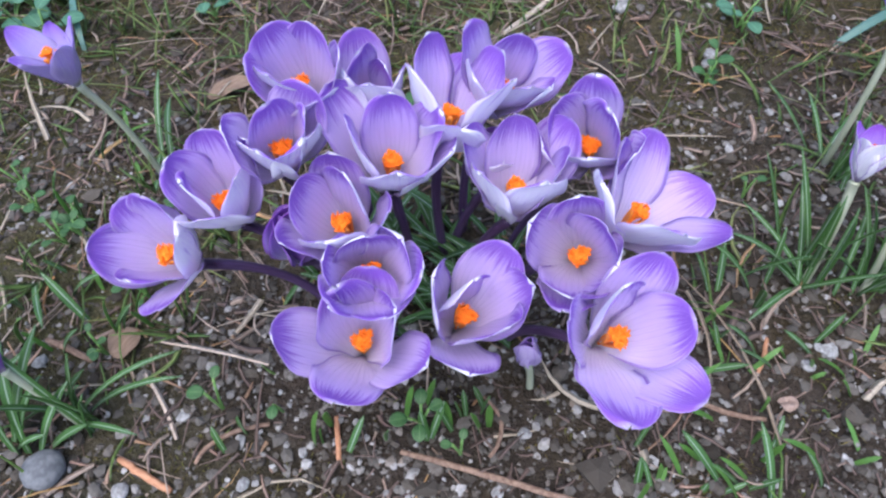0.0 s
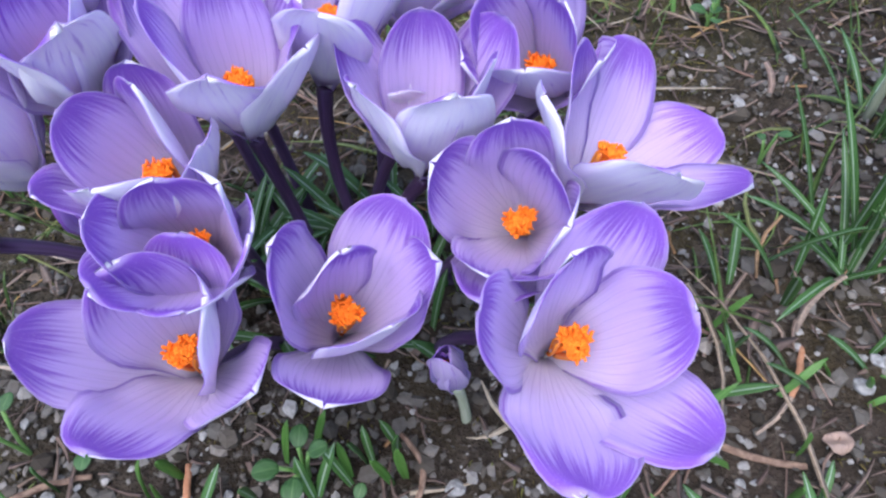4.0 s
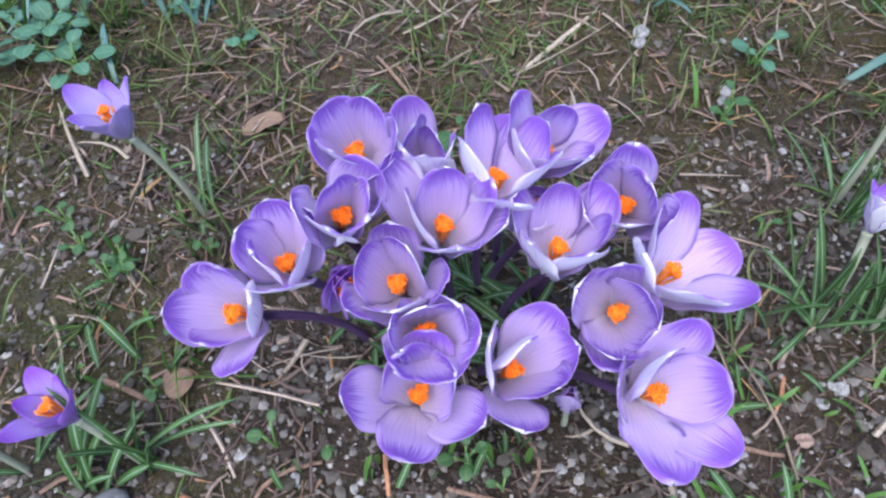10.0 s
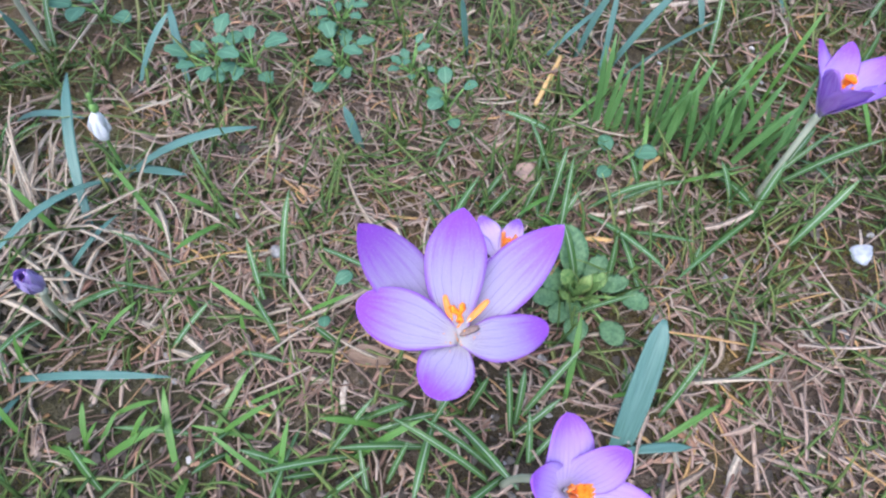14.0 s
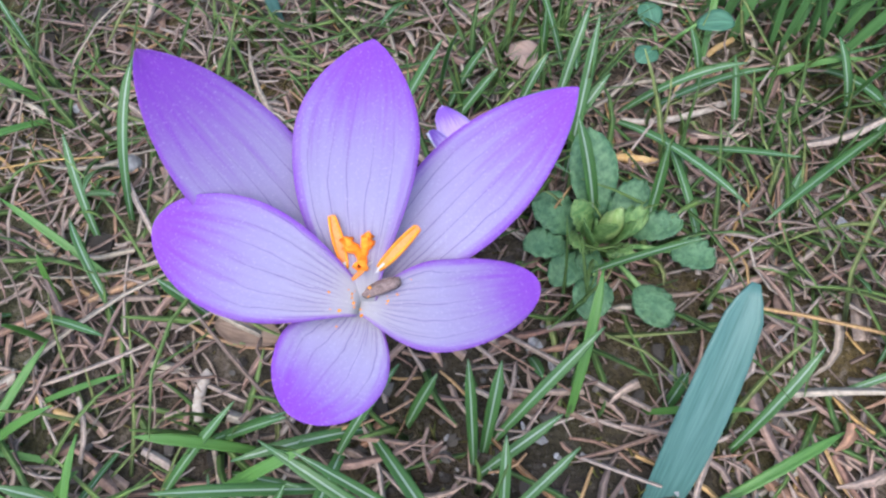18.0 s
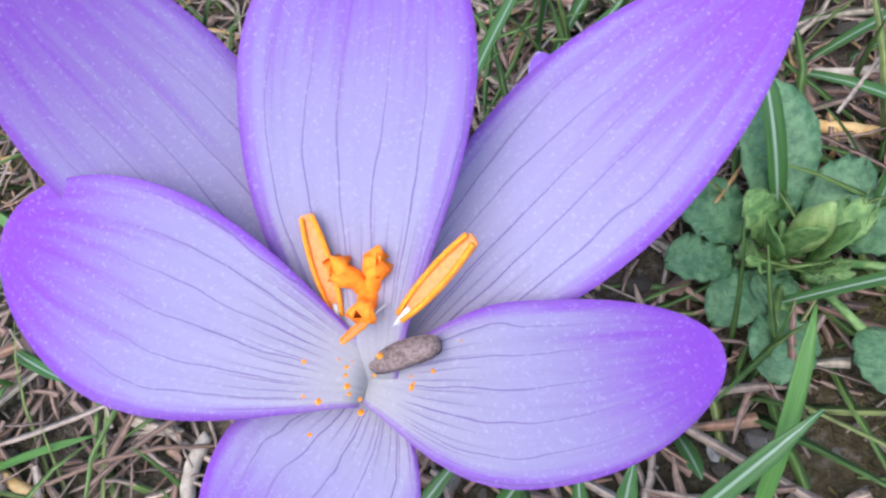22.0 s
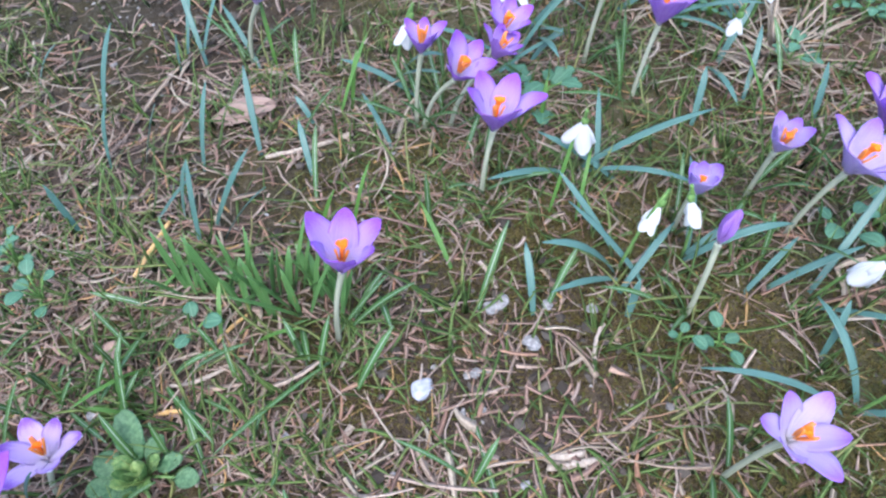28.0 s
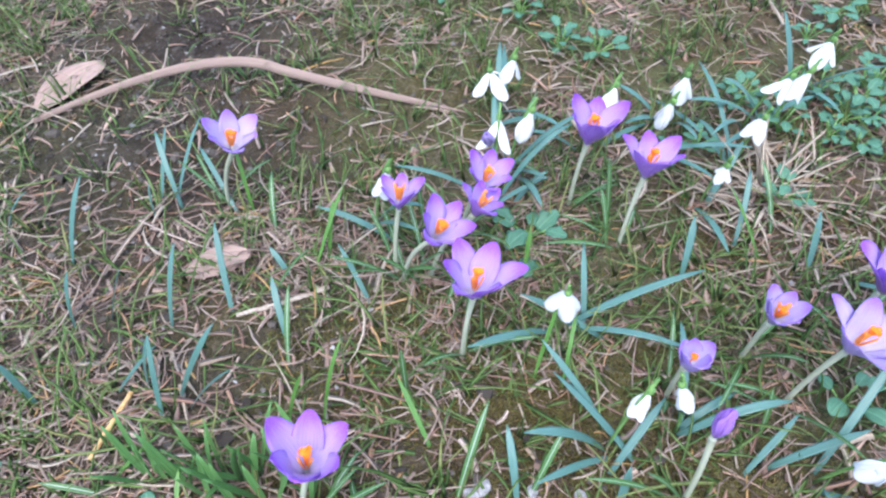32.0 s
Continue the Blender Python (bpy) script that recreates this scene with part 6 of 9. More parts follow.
# blades, leaves and weeds round the single crocus
grass_blade((0.234, 0.623, 0.000), (0.268, 0.625, 0.022), 0.0028, "striped")
grass_blade((0.178, 0.624, 0.000), (0.184, 0.620, 0.035), 0.0028, "striped")
grass_blade((0.218, 0.564, 0.000), (0.246, 0.563, 0.030), 0.0019, "striped")
grass_blade((0.194, 0.511, 0.000), (0.191, 0.530, 0.030), 0.0028, "striped")
grass_blade((0.176, 0.520, 0.000), (0.184, 0.529, 0.020), 0.0028, "striped")
grass_blade((0.210, 0.631, 0.000), (0.209, 0.634, 0.030), 0.0028, "striped")
grass_blade((0.256, 0.518, 0.000), (0.272, 0.539, 0.025), 0.0028, "striped")
grass_blade((0.180, 0.619, 0.000), (0.192, 0.629, 0.020), 0.0028, "striped")
grass_blade((0.159, 0.510, 0.000), (0.175, 0.531, 0.020), 0.0028, "striped")
grass_blade((0.090, 0.574, 0.000), (0.094, 0.611, 0.030), 0.0028, "striped")
grass_blade((0.196, 0.514, 0.000), (0.199, 0.533, 0.020), 0.0028, "striped")
grass_blade((0.242, 0.528, 0.000), (0.245, 0.535, 0.012), 0.0028, "striped")
grass_blade((0.219, 0.531, 0.000), (0.219, 0.537, 0.012), 0.0028, "striped")
grass_blade((0.208, 0.542, 0.000), (0.210, 0.533, 0.008), 0.0028, "striped")
grass_blade((0.072, 0.544, 0.000), (0.099, 0.536, 0.012), 0.0028, "striped")
grass_blade((0.120, 0.547, 0.000), (0.110, 0.551, 0.015), 0.0028, "striped")
grass_blade((0.083, 0.566, 0.000), (0.075, 0.591, 0.020), 0.0028, "striped")
grass_blade((0.327, 0.627, 0.000), (0.266, 0.574, 0.020), 0.0028, "striped")
grass_blade((0.304, 0.626, 0.000), (0.306, 0.622, 0.030), 0.0028, "striped")
grass_blade((0.201, 0.614, 0.000), (0.211, 0.628, 0.020), 0.0028, "striped")
grass_blade((0.222, 0.656, 0.000), (0.219, 0.622, 0.020), 0.0028, "striped")
grass_blade((0.256, 0.598, 0.000), (0.250, 0.601, 0.010), 0.0028, "striped")
grass_blade((0.042, 0.541, 0.000), (0.062, 0.564, 0.012), 0.0026, "green")
grass_blade((0.230, 0.624, 0.000), (0.265, 0.581, 0.015), 0.0026, "green")
grass_blade((0.096, 0.543, 0.000), (0.078, 0.570, 0.010), 0.0026, "green")
grass_blade((0.115, 0.496, 0.000), (0.138, 0.520, 0.020), 0.0026, "green")
grass_blade((0.058, 0.494, 0.000), (0.072, 0.501, 0.008), 0.0026, "green")
grass_blade((0.140, 0.574, 0.000), (0.157, 0.547, 0.008), 0.0026, "green")
grass_blade((0.148, 0.145, 0.000), (0.134, 0.180, 0.050), 0.0027, "striped")
grass_blade((0.139, 0.157, 0.000), (0.120, 0.178, 0.050), 0.0030, "striped")
grass_blade((0.149, 0.142, 0.000), (0.120, 0.176, 0.020), 0.0027, "striped")
grass_blade((0.157, 0.140, 0.000), (0.166, 0.167, 0.030), 0.0027, "striped")
grass_blade((0.173, 0.145, 0.000), (0.140, 0.148, 0.030), 0.0027, "striped")
grass_blade((0.146, 0.140, 0.000), (0.128, 0.152, 0.012), 0.0027, "striped")
grass_blade((0.104, 0.140, -0.000), (0.096, 0.151, 0.018), 0.0030, "striped")
grass_blade((0.107, 0.140, 0.000), (0.108, 0.155, 0.020), 0.0030, "striped")
grass_blade((0.111, 0.054, 0.000), (0.105, 0.078, 0.020), 0.0030, "striped")
grass_blade((0.089, 0.104, 0.000), (0.109, 0.103, 0.012), 0.0030, "striped")
grass_blade((0.093, 0.060, 0.000), (0.079, 0.077, 0.012), 0.0030, "striped")
grass_blade((0.062, 0.058, 0.000), (0.062, 0.066, 0.015), 0.0030, "striped")
grass_blade((-0.048, 0.068, 0.000), (-0.040, 0.081, 0.012), 0.0030, "striped")
grass_blade((-0.016, 0.074, 0.000), (-0.009, 0.086, 0.015), 0.0030, "striped")
grass_blade((-0.088, 0.286, 0.000), (-0.065, 0.285, 0.020), 0.0030, "striped")
grass_blade((0.115, 0.279, 0.000), (0.111, 0.296, 0.020), 0.0030, "fresh")
grass_blade((-0.207, 0.152, 0.000), (-0.186, 0.120, 0.006), 0.0030, "striped")
grass_blade((-0.173, 0.092, 0.000), (-0.157, 0.099, 0.012), 0.0030, "striped")
grass_blade((-0.182, 0.069, 0.000), (-0.163, 0.072, 0.012), 0.0030, "striped")
grass_blade((-0.016, 0.075, 0.000), (-0.018, 0.081, 0.018), 0.0030, "green")
grass_blade((-0.084, 0.134, 0.000), (-0.071, 0.135, 0.020), 0.0030, "green")
grass_blade((-0.059, 0.122, 0.000), (-0.057, 0.125, 0.020), 0.0030, "green")
grass_blade((-0.052, 0.122, 0.000), (-0.051, 0.129, 0.025), 0.0030, "green")
grass_blade((-0.059, 0.124, 0.000), (-0.068, 0.122, 0.010), 0.0030, "green")
grass_blade((0.484, 0.665, 0.000), (0.455, 0.705, 0.030), 0.0050, "strap")
grass_blade((0.500, 0.713, 0.000), (0.450, 0.735, 0.030), 0.0050, "strap")
grass_blade((0.477, 0.638, 0.000), (0.513, 0.667, 0.020), 0.0050, "strap")
grass_blade((0.477, 0.622, 0.000), (0.484, 0.635, 0.020), 0.0050, "strap")
grass_blade((0.543, 0.627, 0.000), (0.576, 0.648, 0.020), 0.0050, "strap")
grass_blade((0.557, 0.630, 0.000), (0.600, 0.632, 0.030), 0.0050, "strap")
grass_blade((0.486, 0.716, 0.000), (0.495, 0.765, 0.030), 0.0050, "strap")
grass_blade((0.568, 0.585, 0.000), (0.578, 0.603, 0.030), 0.0050, "strap")
grass_blade((0.428, 0.630, 0.000), (0.428, 0.663, 0.025), 0.0050, "strap")
grass_blade((0.313, 0.744, 0.000), (0.308, 0.776, 0.020), 0.0050, "strap")
grass_blade((0.316, 0.788, 0.000), (0.305, 0.803, 0.015), 0.0050, "strap")
grass_blade((0.280, 0.847, 0.000), (0.255, 0.898, 0.020), 0.0050, "strap")
grass_blade((0.466, 0.825, 0.000), (0.491, 0.834, 0.020), 0.0050, "strap")
grass_blade((0.558, 0.750, 0.000), (0.567, 0.773, 0.030), 0.0050, "strap")
grass_blade((0.599, 0.766, 0.000), (0.617, 0.805, 0.030), 0.0050, "strap")
grass_blade((0.636, 0.741, 0.000), (0.644, 0.765, 0.030), 0.0050, "strap")
grass_blade((0.762, 0.716, 0.000), (0.786, 0.735, 0.020), 0.0050, "strap")
grass_blade((0.722, 0.652, 0.000), (0.728, 0.672, 0.020), 0.0050, "strap")
grass_blade((0.365, 0.758, 0.000), (0.349, 0.794, 0.020), 0.0050, "strap")
grass_blade((0.388, 0.806, 0.000), (0.337, 0.827, 0.020), 0.0050, "strap")
grass_blade((0.436, 0.815, 0.000), (0.490, 0.829, 0.020), 0.0050, "strap")
grass_blade((0.682, 0.706, 0.000), (0.724, 0.700, 0.020), 0.0050, "strap")
grass_blade((0.653, 0.732, 0.000), (0.691, 0.697, 0.010), 0.0050, "strap")
grass_blade((-0.008, 0.601, 0.000), (-0.027, 0.678, 0.030), 0.0055, "strap")
grass_blade((-0.008, 0.641, 0.000), (0.037, 0.630, 0.012), 0.0055, "strap")
grass_blade((-0.016, 0.570, 0.000), (0.008, 0.608, 0.010), 0.0055, "strap")
grass_blade((-0.071, 0.672, 0.000), (-0.023, 0.664, 0.012), 0.0055, "strap")
grass_blade((-0.006, 0.694, 0.000), (0.015, 0.723, 0.030), 0.0055, "strap")
grass_blade((0.120, 0.658, 0.000), (0.112, 0.668, 0.020), 0.0055, "strap")
grass_blade((-0.070, 0.718, 0.000), (-0.076, 0.721, 0.030), 0.0055, "strap")
grass_blade((-0.287, 0.414, 0.000), (-0.311, 0.343, 0.010), 0.0055, "strap")
grass_blade((-0.335, 0.414, 0.000), (-0.365, 0.457, 0.020), 0.0055, "strap")
grass_blade((-0.186, 0.413, 0.000), (-0.186, 0.354, 0.006), 0.0055, "strap")
grass_blade((-0.229, 0.691, 0.000), (-0.140, 0.798, 0.010), 0.0055, "strap")
grass_blade((-0.336, 0.881, 0.000), (-0.244, 0.809, 0.010), 0.0055, "strap")
grass_blade((-0.173, 0.807, 0.000), (-0.128, 0.846, 0.020), 0.0055, "strap")
grass_blade((0.021, 0.696, 0.000), (0.007, 0.740, 0.020), 0.0055, "strap")
grass_blade((0.049, 0.861, 0.000), (0.042, 0.902, 0.020), 0.0055, "strap")
grass_blade((0.495, 0.639, 0.000), (0.459, 0.690, 0.020), 0.0055, "strap")
grass_blade((0.398, 0.471, 0.000), (0.431, 0.522, 0.030), 0.0055, "strap")
grass_blade((0.200, 0.297, 0.000), (0.241, 0.315, 0.015), 0.0055, "strap")
grass_blade((0.257, 0.323, 0.000), (0.250, 0.372, 0.040), 0.0055, "strap")
grass_blade((-0.392, 0.491, 0.000), (-0.384, 0.538, 0.030), 0.0055, "strap")
grass_blade((-0.111, 0.617, 0.000), (-0.080, 0.580, 0.010), 0.0055, "strap")
grass_blade((-0.381, 0.390, -0.000), (-0.303, 0.454, 0.010), 0.0055, "strap")
grass_blade((-0.220, 0.828, 0.000), (-0.146, 0.788, 0.010), 0.0055, "strap")
grass_blade((-0.327, 0.304, 0.000), (-0.297, 0.316, 0.027), 0.0052, "strap")
grass_blade((-0.349, 0.366, 0.000), (-0.366, 0.402, 0.045), 0.0052, "strap")
grass_blade((-0.413, 0.398, 0.000), (-0.447, 0.412, 0.030), 0.0052, "strap")
grass_blade((-0.308, 0.416, -0.000), (-0.276, 0.432, 0.022), 0.0052, "strap")
grass_blade((-0.232, 0.304, 0.000), (-0.245, 0.344, 0.017), 0.0052, "strap")
grass_blade((-0.183, 0.371, 0.000), (-0.197, 0.393, 0.023), 0.0052, "strap")
grass_blade((-0.216, 0.368, 0.000), (-0.225, 0.383, 0.020), 0.0052, "strap")
grass_blade((-0.255, 0.538, 0.000), (-0.256, 0.541, 0.036), 0.0052, "strap")
grass_blade((-0.325, 0.454, 0.000), (-0.283, 0.482, 0.047), 0.0052, "strap")
grass_blade((-0.234, 0.383, 0.000), (-0.274, 0.407, 0.035), 0.0052, "strap")
grass_blade((-0.205, 0.464, 0.000), (-0.169, 0.499, 0.048), 0.0052, "strap")
grass_blade((-0.284, 0.336, 0.000), (-0.255, 0.380, 0.018), 0.0052, "strap")
grass_blade((-0.198, 0.407, 0.000), (-0.175, 0.436, 0.037), 0.0052, "strap")
grass_blade((-0.323, 0.462, 0.000), (-0.311, 0.505, 0.019), 0.0052, "strap")
grass_blade((-0.302, 0.345, 0.000), (-0.302, 0.388, 0.023), 0.0052, "strap")
grass_blade((-0.192, 0.360, 0.000), (-0.214, 0.375, 0.022), 0.0052, "strap")
grass_blade((-0.384, 0.362, 0.000), (-0.368, 0.397, 0.018), 0.0052, "strap")
grass_blade((-0.197, 0.360, 0.000), (-0.179, 0.387, 0.031), 0.0052, "strap")
grass_blade((-0.340, 0.305, 0.000), (-0.342, 0.331, 0.019), 0.0052, "strap")
grass_blade((-0.376, 0.360, 0.000), (-0.353, 0.379, 0.043), 0.0052, "strap")
grass_blade((-0.206, 0.399, 0.000), (-0.197, 0.416, 0.020), 0.0052, "strap")
grass_blade((-0.408, 0.544, 0.000), (-0.360, 0.570, 0.047), 0.0052, "strap")
grass_blade((-0.386, 0.355, 0.000), (-0.384, 0.385, 0.032), 0.0052, "strap")
grass_blade((-0.287, 0.361, 0.000), (-0.251, 0.396, 0.022), 0.0052, "strap")
grass_blade((-0.377, 0.306, 0.000), (-0.392, 0.322, 0.017), 0.0052, "strap")
grass_blade((-0.445, 0.510, 0.000), (-0.454, 0.543, 0.029), 0.0052, "strap")
grass_blade((-0.349, 0.608, 0.000), (-0.360, 0.631, 0.030), 0.0050, "strap")
grass_blade((-0.371, 0.774, 0.000), (-0.349, 0.784, 0.020), 0.0050, "strap")
grass_blade((-0.285, 0.729, 0.000), (-0.268, 0.750, 0.029), 0.0050, "strap")
grass_blade((-0.154, 0.764, 0.000), (-0.158, 0.790, 0.028), 0.0050, "strap")
grass_blade((-0.197, 0.689, 0.000), (-0.182, 0.717, 0.024), 0.0050, "strap")
grass_blade((-0.242, 0.661, 0.000), (-0.240, 0.665, 0.022), 0.0050, "strap")
grass_blade((-0.357, 0.638, 0.000), (-0.366, 0.646, 0.028), 0.0050, "strap")
grass_blade((-0.362, 0.698, 0.000), (-0.378, 0.691, 0.035), 0.0050, "strap")
grass_blade((-0.221, 0.737, 0.000), (-0.191, 0.734, 0.032), 0.0050, "strap")
grass_blade((-0.299, 0.759, 0.000), (-0.297, 0.748, 0.045), 0.0050, "strap")
grass_blade((-0.231, 0.679, 0.000), (-0.268, 0.683, 0.044), 0.0050, "strap")
grass_blade((-0.299, 0.777, 0.000), (-0.298, 0.777, 0.021), 0.0050, "strap")
grass_blade((-0.240, 0.729, 0.000), (-0.217, 0.765, 0.019), 0.0050, "strap")
grass_blade((-0.182, 0.640, -0.000), (-0.172, 0.663, 0.025), 0.0050, "strap")
grass_blade((-0.333, 0.730, 0.000), (-0.338, 0.742, 0.028), 0.0050, "strap")
grass_blade((-0.163, 0.600, 0.000), (-0.140, 0.588, 0.045), 0.0050, "strap")
grass_blade((0.247, 0.700, 0.000), (0.252, 0.729, 0.047), 0.0046, "strap")
grass_blade((0.224, 0.850, 0.000), (0.230, 0.855, 0.031), 0.0046, "strap")
grass_blade((0.174, 0.820, 0.000), (0.195, 0.852, 0.047), 0.0046, "strap")
grass_blade((0.236, 0.722, 0.000), (0.251, 0.731, 0.044), 0.0046, "strap")
grass_blade((0.206, 0.775, 0.000), (0.230, 0.775, 0.046), 0.0046, "strap")
grass_blade((0.237, 0.860, 0.000), (0.257, 0.919, 0.028), 0.0046, "strap")
grass_blade((0.125, 0.856, 0.000), (0.145, 0.870, 0.022), 0.0046, "strap")
grass_blade((0.175, 0.723, 0.000), (0.171, 0.731, 0.037), 0.0046, "strap")
grass_blade((0.227, 0.864, 0.000), (0.239, 0.899, 0.040), 0.0046, "strap")
grass_blade((0.218, 0.722, 0.000), (0.248, 0.735, 0.027), 0.0046, "strap")
grass_blade((0.281, 0.765, 0.000), (0.279, 0.805, 0.042), 0.0046, "strap")
grass_blade((0.253, 0.714, 0.000), (0.286, 0.729, 0.050), 0.0046, "strap")
grass_blade((0.259, 0.709, 0.000), (0.296, 0.701, 0.050), 0.0046, "strap")
grass_blade((0.241, 0.858, 0.000), (0.230, 0.901, 0.035), 0.0046, "strap")
grass_blade((0.186, 0.770, 0.000), (0.197, 0.784, 0.039), 0.0046, "strap")
grass_blade((0.244, 0.760, 0.000), (0.259, 0.789, 0.047), 0.0046, "strap")
grass_blade((0.518, 0.779, 0.000), (0.515, 0.801, 0.036), 0.0034, "striped")
grass_blade((0.291, 0.845, 0.000), (0.289, 0.865, 0.047), 0.0027, "fresh")
grass_blade((0.410, 0.752, 0.000), (0.425, 0.773, 0.021), 0.0034, "striped")
grass_blade((0.451, 0.696, 0.000), (0.466, 0.717, 0.048), 0.0027, "fresh")
grass_blade((0.304, 0.772, -0.000), (0.335, 0.770, 0.049), 0.0034, "striped")
grass_blade((0.390, 0.663, 0.000), (0.376, 0.699, 0.023), 0.0027, "fresh")
grass_blade((0.562, 0.646, 0.000), (0.562, 0.658, 0.032), 0.0034, "striped")
grass_blade((0.341, 0.800, 0.000), (0.349, 0.818, 0.034), 0.0027, "fresh")
grass_blade((0.627, 0.771, 0.000), (0.627, 0.811, 0.031), 0.0034, "striped")
grass_blade((0.314, 0.688, 0.000), (0.331, 0.695, 0.048), 0.0027, "fresh")
grass_blade((0.380, 0.695, 0.000), (0.380, 0.703, 0.043), 0.0034, "striped")
grass_blade((0.332, 0.794, 0.000), (0.357, 0.822, 0.043), 0.0027, "fresh")
grass_blade((0.314, 0.725, 0.000), (0.320, 0.763, 0.028), 0.0034, "striped")
grass_blade((0.328, 0.667, -0.000), (0.313, 0.692, 0.028), 0.0027, "fresh")
grass_blade((0.598, 0.657, 0.000), (0.591, 0.663, 0.031), 0.0034, "striped")
grass_blade((0.612, 0.753, 0.000), (0.600, 0.795, 0.028), 0.0027, "fresh")
grass_blade((0.523, 0.794, 0.000), (0.522, 0.813, 0.048), 0.0034, "striped")
grass_blade((0.466, 0.689, 0.000), (0.479, 0.721, 0.030), 0.0027, "fresh")
grass_blade((0.306, 0.823, 0.000), (0.308, 0.859, 0.025), 0.0034, "striped")
grass_blade((0.462, 0.768, 0.000), (0.467, 0.782, 0.027), 0.0027, "fresh")
grass_blade((0.405, 0.813, 0.000), (0.402, 0.827, 0.041), 0.0034, "striped")
grass_blade((0.333, 0.688, 0.000), (0.351, 0.710, 0.050), 0.0027, "fresh")
grass_blade((0.063, 0.079, 0.000), (0.061, 0.089, 0.009), 0.0020, "striped")
grass_blade((0.110, 0.069, 0.000), (0.111, 0.070, 0.020), 0.0020, "fresh")
grass_blade((0.152, 0.102, 0.000), (0.135, 0.105, 0.014), 0.0020, "fresh")
grass_blade((0.092, 0.057, 0.000), (0.101, 0.060, 0.006), 0.0020, "striped")
grass_blade((0.111, 0.103, 0.000), (0.124, 0.111, 0.012), 0.0020, "fresh")
grass_blade((0.070, 0.059, 0.000), (0.073, 0.065, 0.006), 0.0020, "fresh")
grass_blade((0.123, 0.105, 0.000), (0.103, 0.105, 0.022), 0.0020, "striped")
grass_blade((0.089, 0.068, 0.000), (0.077, 0.072, 0.012), 0.0020, "fresh")
grass_blade((0.104, 0.107, 0.000), (0.098, 0.122, 0.008), 0.0020, "fresh")
grass_blade((0.101, 0.060, 0.000), (0.086, 0.064, 0.016), 0.0020, "striped")
grass_blade((0.079, 0.108, 0.000), (0.055, 0.116, 0.010), 0.0020, "fresh")
grass_blade((0.099, 0.055, 0.000), (0.084, 0.061, 0.024), 0.0020, "fresh")
grass_blade((0.118, 0.111, -0.000), (0.101, 0.117, 0.019), 0.0020, "striped")
grass_blade((0.139, 0.086, 0.000), (0.127, 0.082, 0.021), 0.0020, "fresh")
grass_blade((0.105, 0.060, 0.000), (0.089, 0.066, 0.017), 0.0020, "fresh")
grass_blade((0.140, 0.110, 0.000), (0.124, 0.116, 0.016), 0.0020, "striped")
grass_blade((0.080, 0.099, 0.000), (0.080, 0.110, 0.009), 0.0020, "fresh")
grass_blade((0.128, 0.110, 0.000), (0.122, 0.109, 0.013), 0.0020, "fresh")
grass_blade((0.130, 0.060, 0.000), (0.119, 0.068, 0.018), 0.0020, "striped")
grass_blade((0.156, 0.107, 0.000), (0.144, 0.105, 0.022), 0.0020, "fresh")
grass_blade((0.141, 0.068, 0.000), (0.149, 0.069, 0.009), 0.0020, "fresh")
grass_blade((0.079, 0.099, 0.000), (0.091, 0.104, 0.009), 0.0020, "striped")
grass_blade((0.108, 0.076, 0.000), (0.102, 0.073, 0.025), 0.0020, "fresh")
grass_blade((0.087, 0.092, 0.000), (0.080, 0.092, 0.014), 0.0020, "fresh")
grass_blade((0.101, 0.117, 0.000), (0.103, 0.116, 0.016), 0.0020, "striped")
grass_blade((0.070, 0.108, 0.000), (0.078, 0.114, 0.011), 0.0020, "fresh")
grass_blade((0.146, 0.072, 0.000), (0.142, 0.084, 0.007), 0.0020, "fresh")
grass_blade((0.085, 0.057, 0.000), (0.086, 0.059, 0.008), 0.0020, "striped")
grass_blade((0.151, 0.095, 0.000), (0.140, 0.095, 0.017), 0.0020, "fresh")
grass_blade((0.080, 0.063, 0.000), (0.070, 0.074, 0.015), 0.0020, "fresh")
grass_blade((0.141, 0.116, 0.000), (0.147, 0.121, 0.020), 0.0020, "striped")
grass_blade((0.095, 0.123, 0.000), (0.107, 0.129, 0.016), 0.0020, "fresh")
grass_blade((0.080, 0.093, 0.000), (0.096, 0.101, 0.019), 0.0020, "fresh")
grass_blade((0.114, 0.072, 0.000), (0.120, 0.085, 0.006), 0.0020, "striped")
grass_blade((0.062, 0.054, 0.000), (0.062, 0.056, 0.021), 0.0020, "fresh")
grass_blade((0.135, 0.101, 0.000), (0.140, 0.102, 0.007), 0.0020, "fresh")
grass_blade((0.102, 0.059, 0.000), (0.111, 0.060, 0.012), 0.0020, "striped")
grass_blade((0.070, 0.061, 0.000), (0.069, 0.064, 0.014), 0.0020, "fresh")
grass_blade((0.097, 0.085, 0.000), (0.083, 0.085, 0.011), 0.0020, "fresh")
grass_blade((0.068, 0.056, 0.000), (0.063, 0.067, 0.012), 0.0020, "striped")
grass_blade((0.161, 0.112, 0.000), (0.167, 0.123, 0.007), 0.0020, "fresh")
grass_blade((0.113, 0.087, 0.000), (0.112, 0.089, 0.015), 0.0020, "fresh")
grass_blade((0.063, 0.073, 0.000), (0.067, 0.079, 0.021), 0.0020, "striped")
grass_blade((0.137, 0.106, 0.000), (0.132, 0.104, 0.015), 0.0020, "fresh")
grass_blade((0.132, 0.071, -0.000), (0.113, 0.073, 0.016), 0.0020, "fresh")
grass_blade((0.103, 0.112, 0.000), (0.098, 0.120, 0.015), 0.0020, "striped")
grass_blade((-0.192, 0.218, 0.000), (-0.176, 0.217, 0.026), 0.0024, "striped")
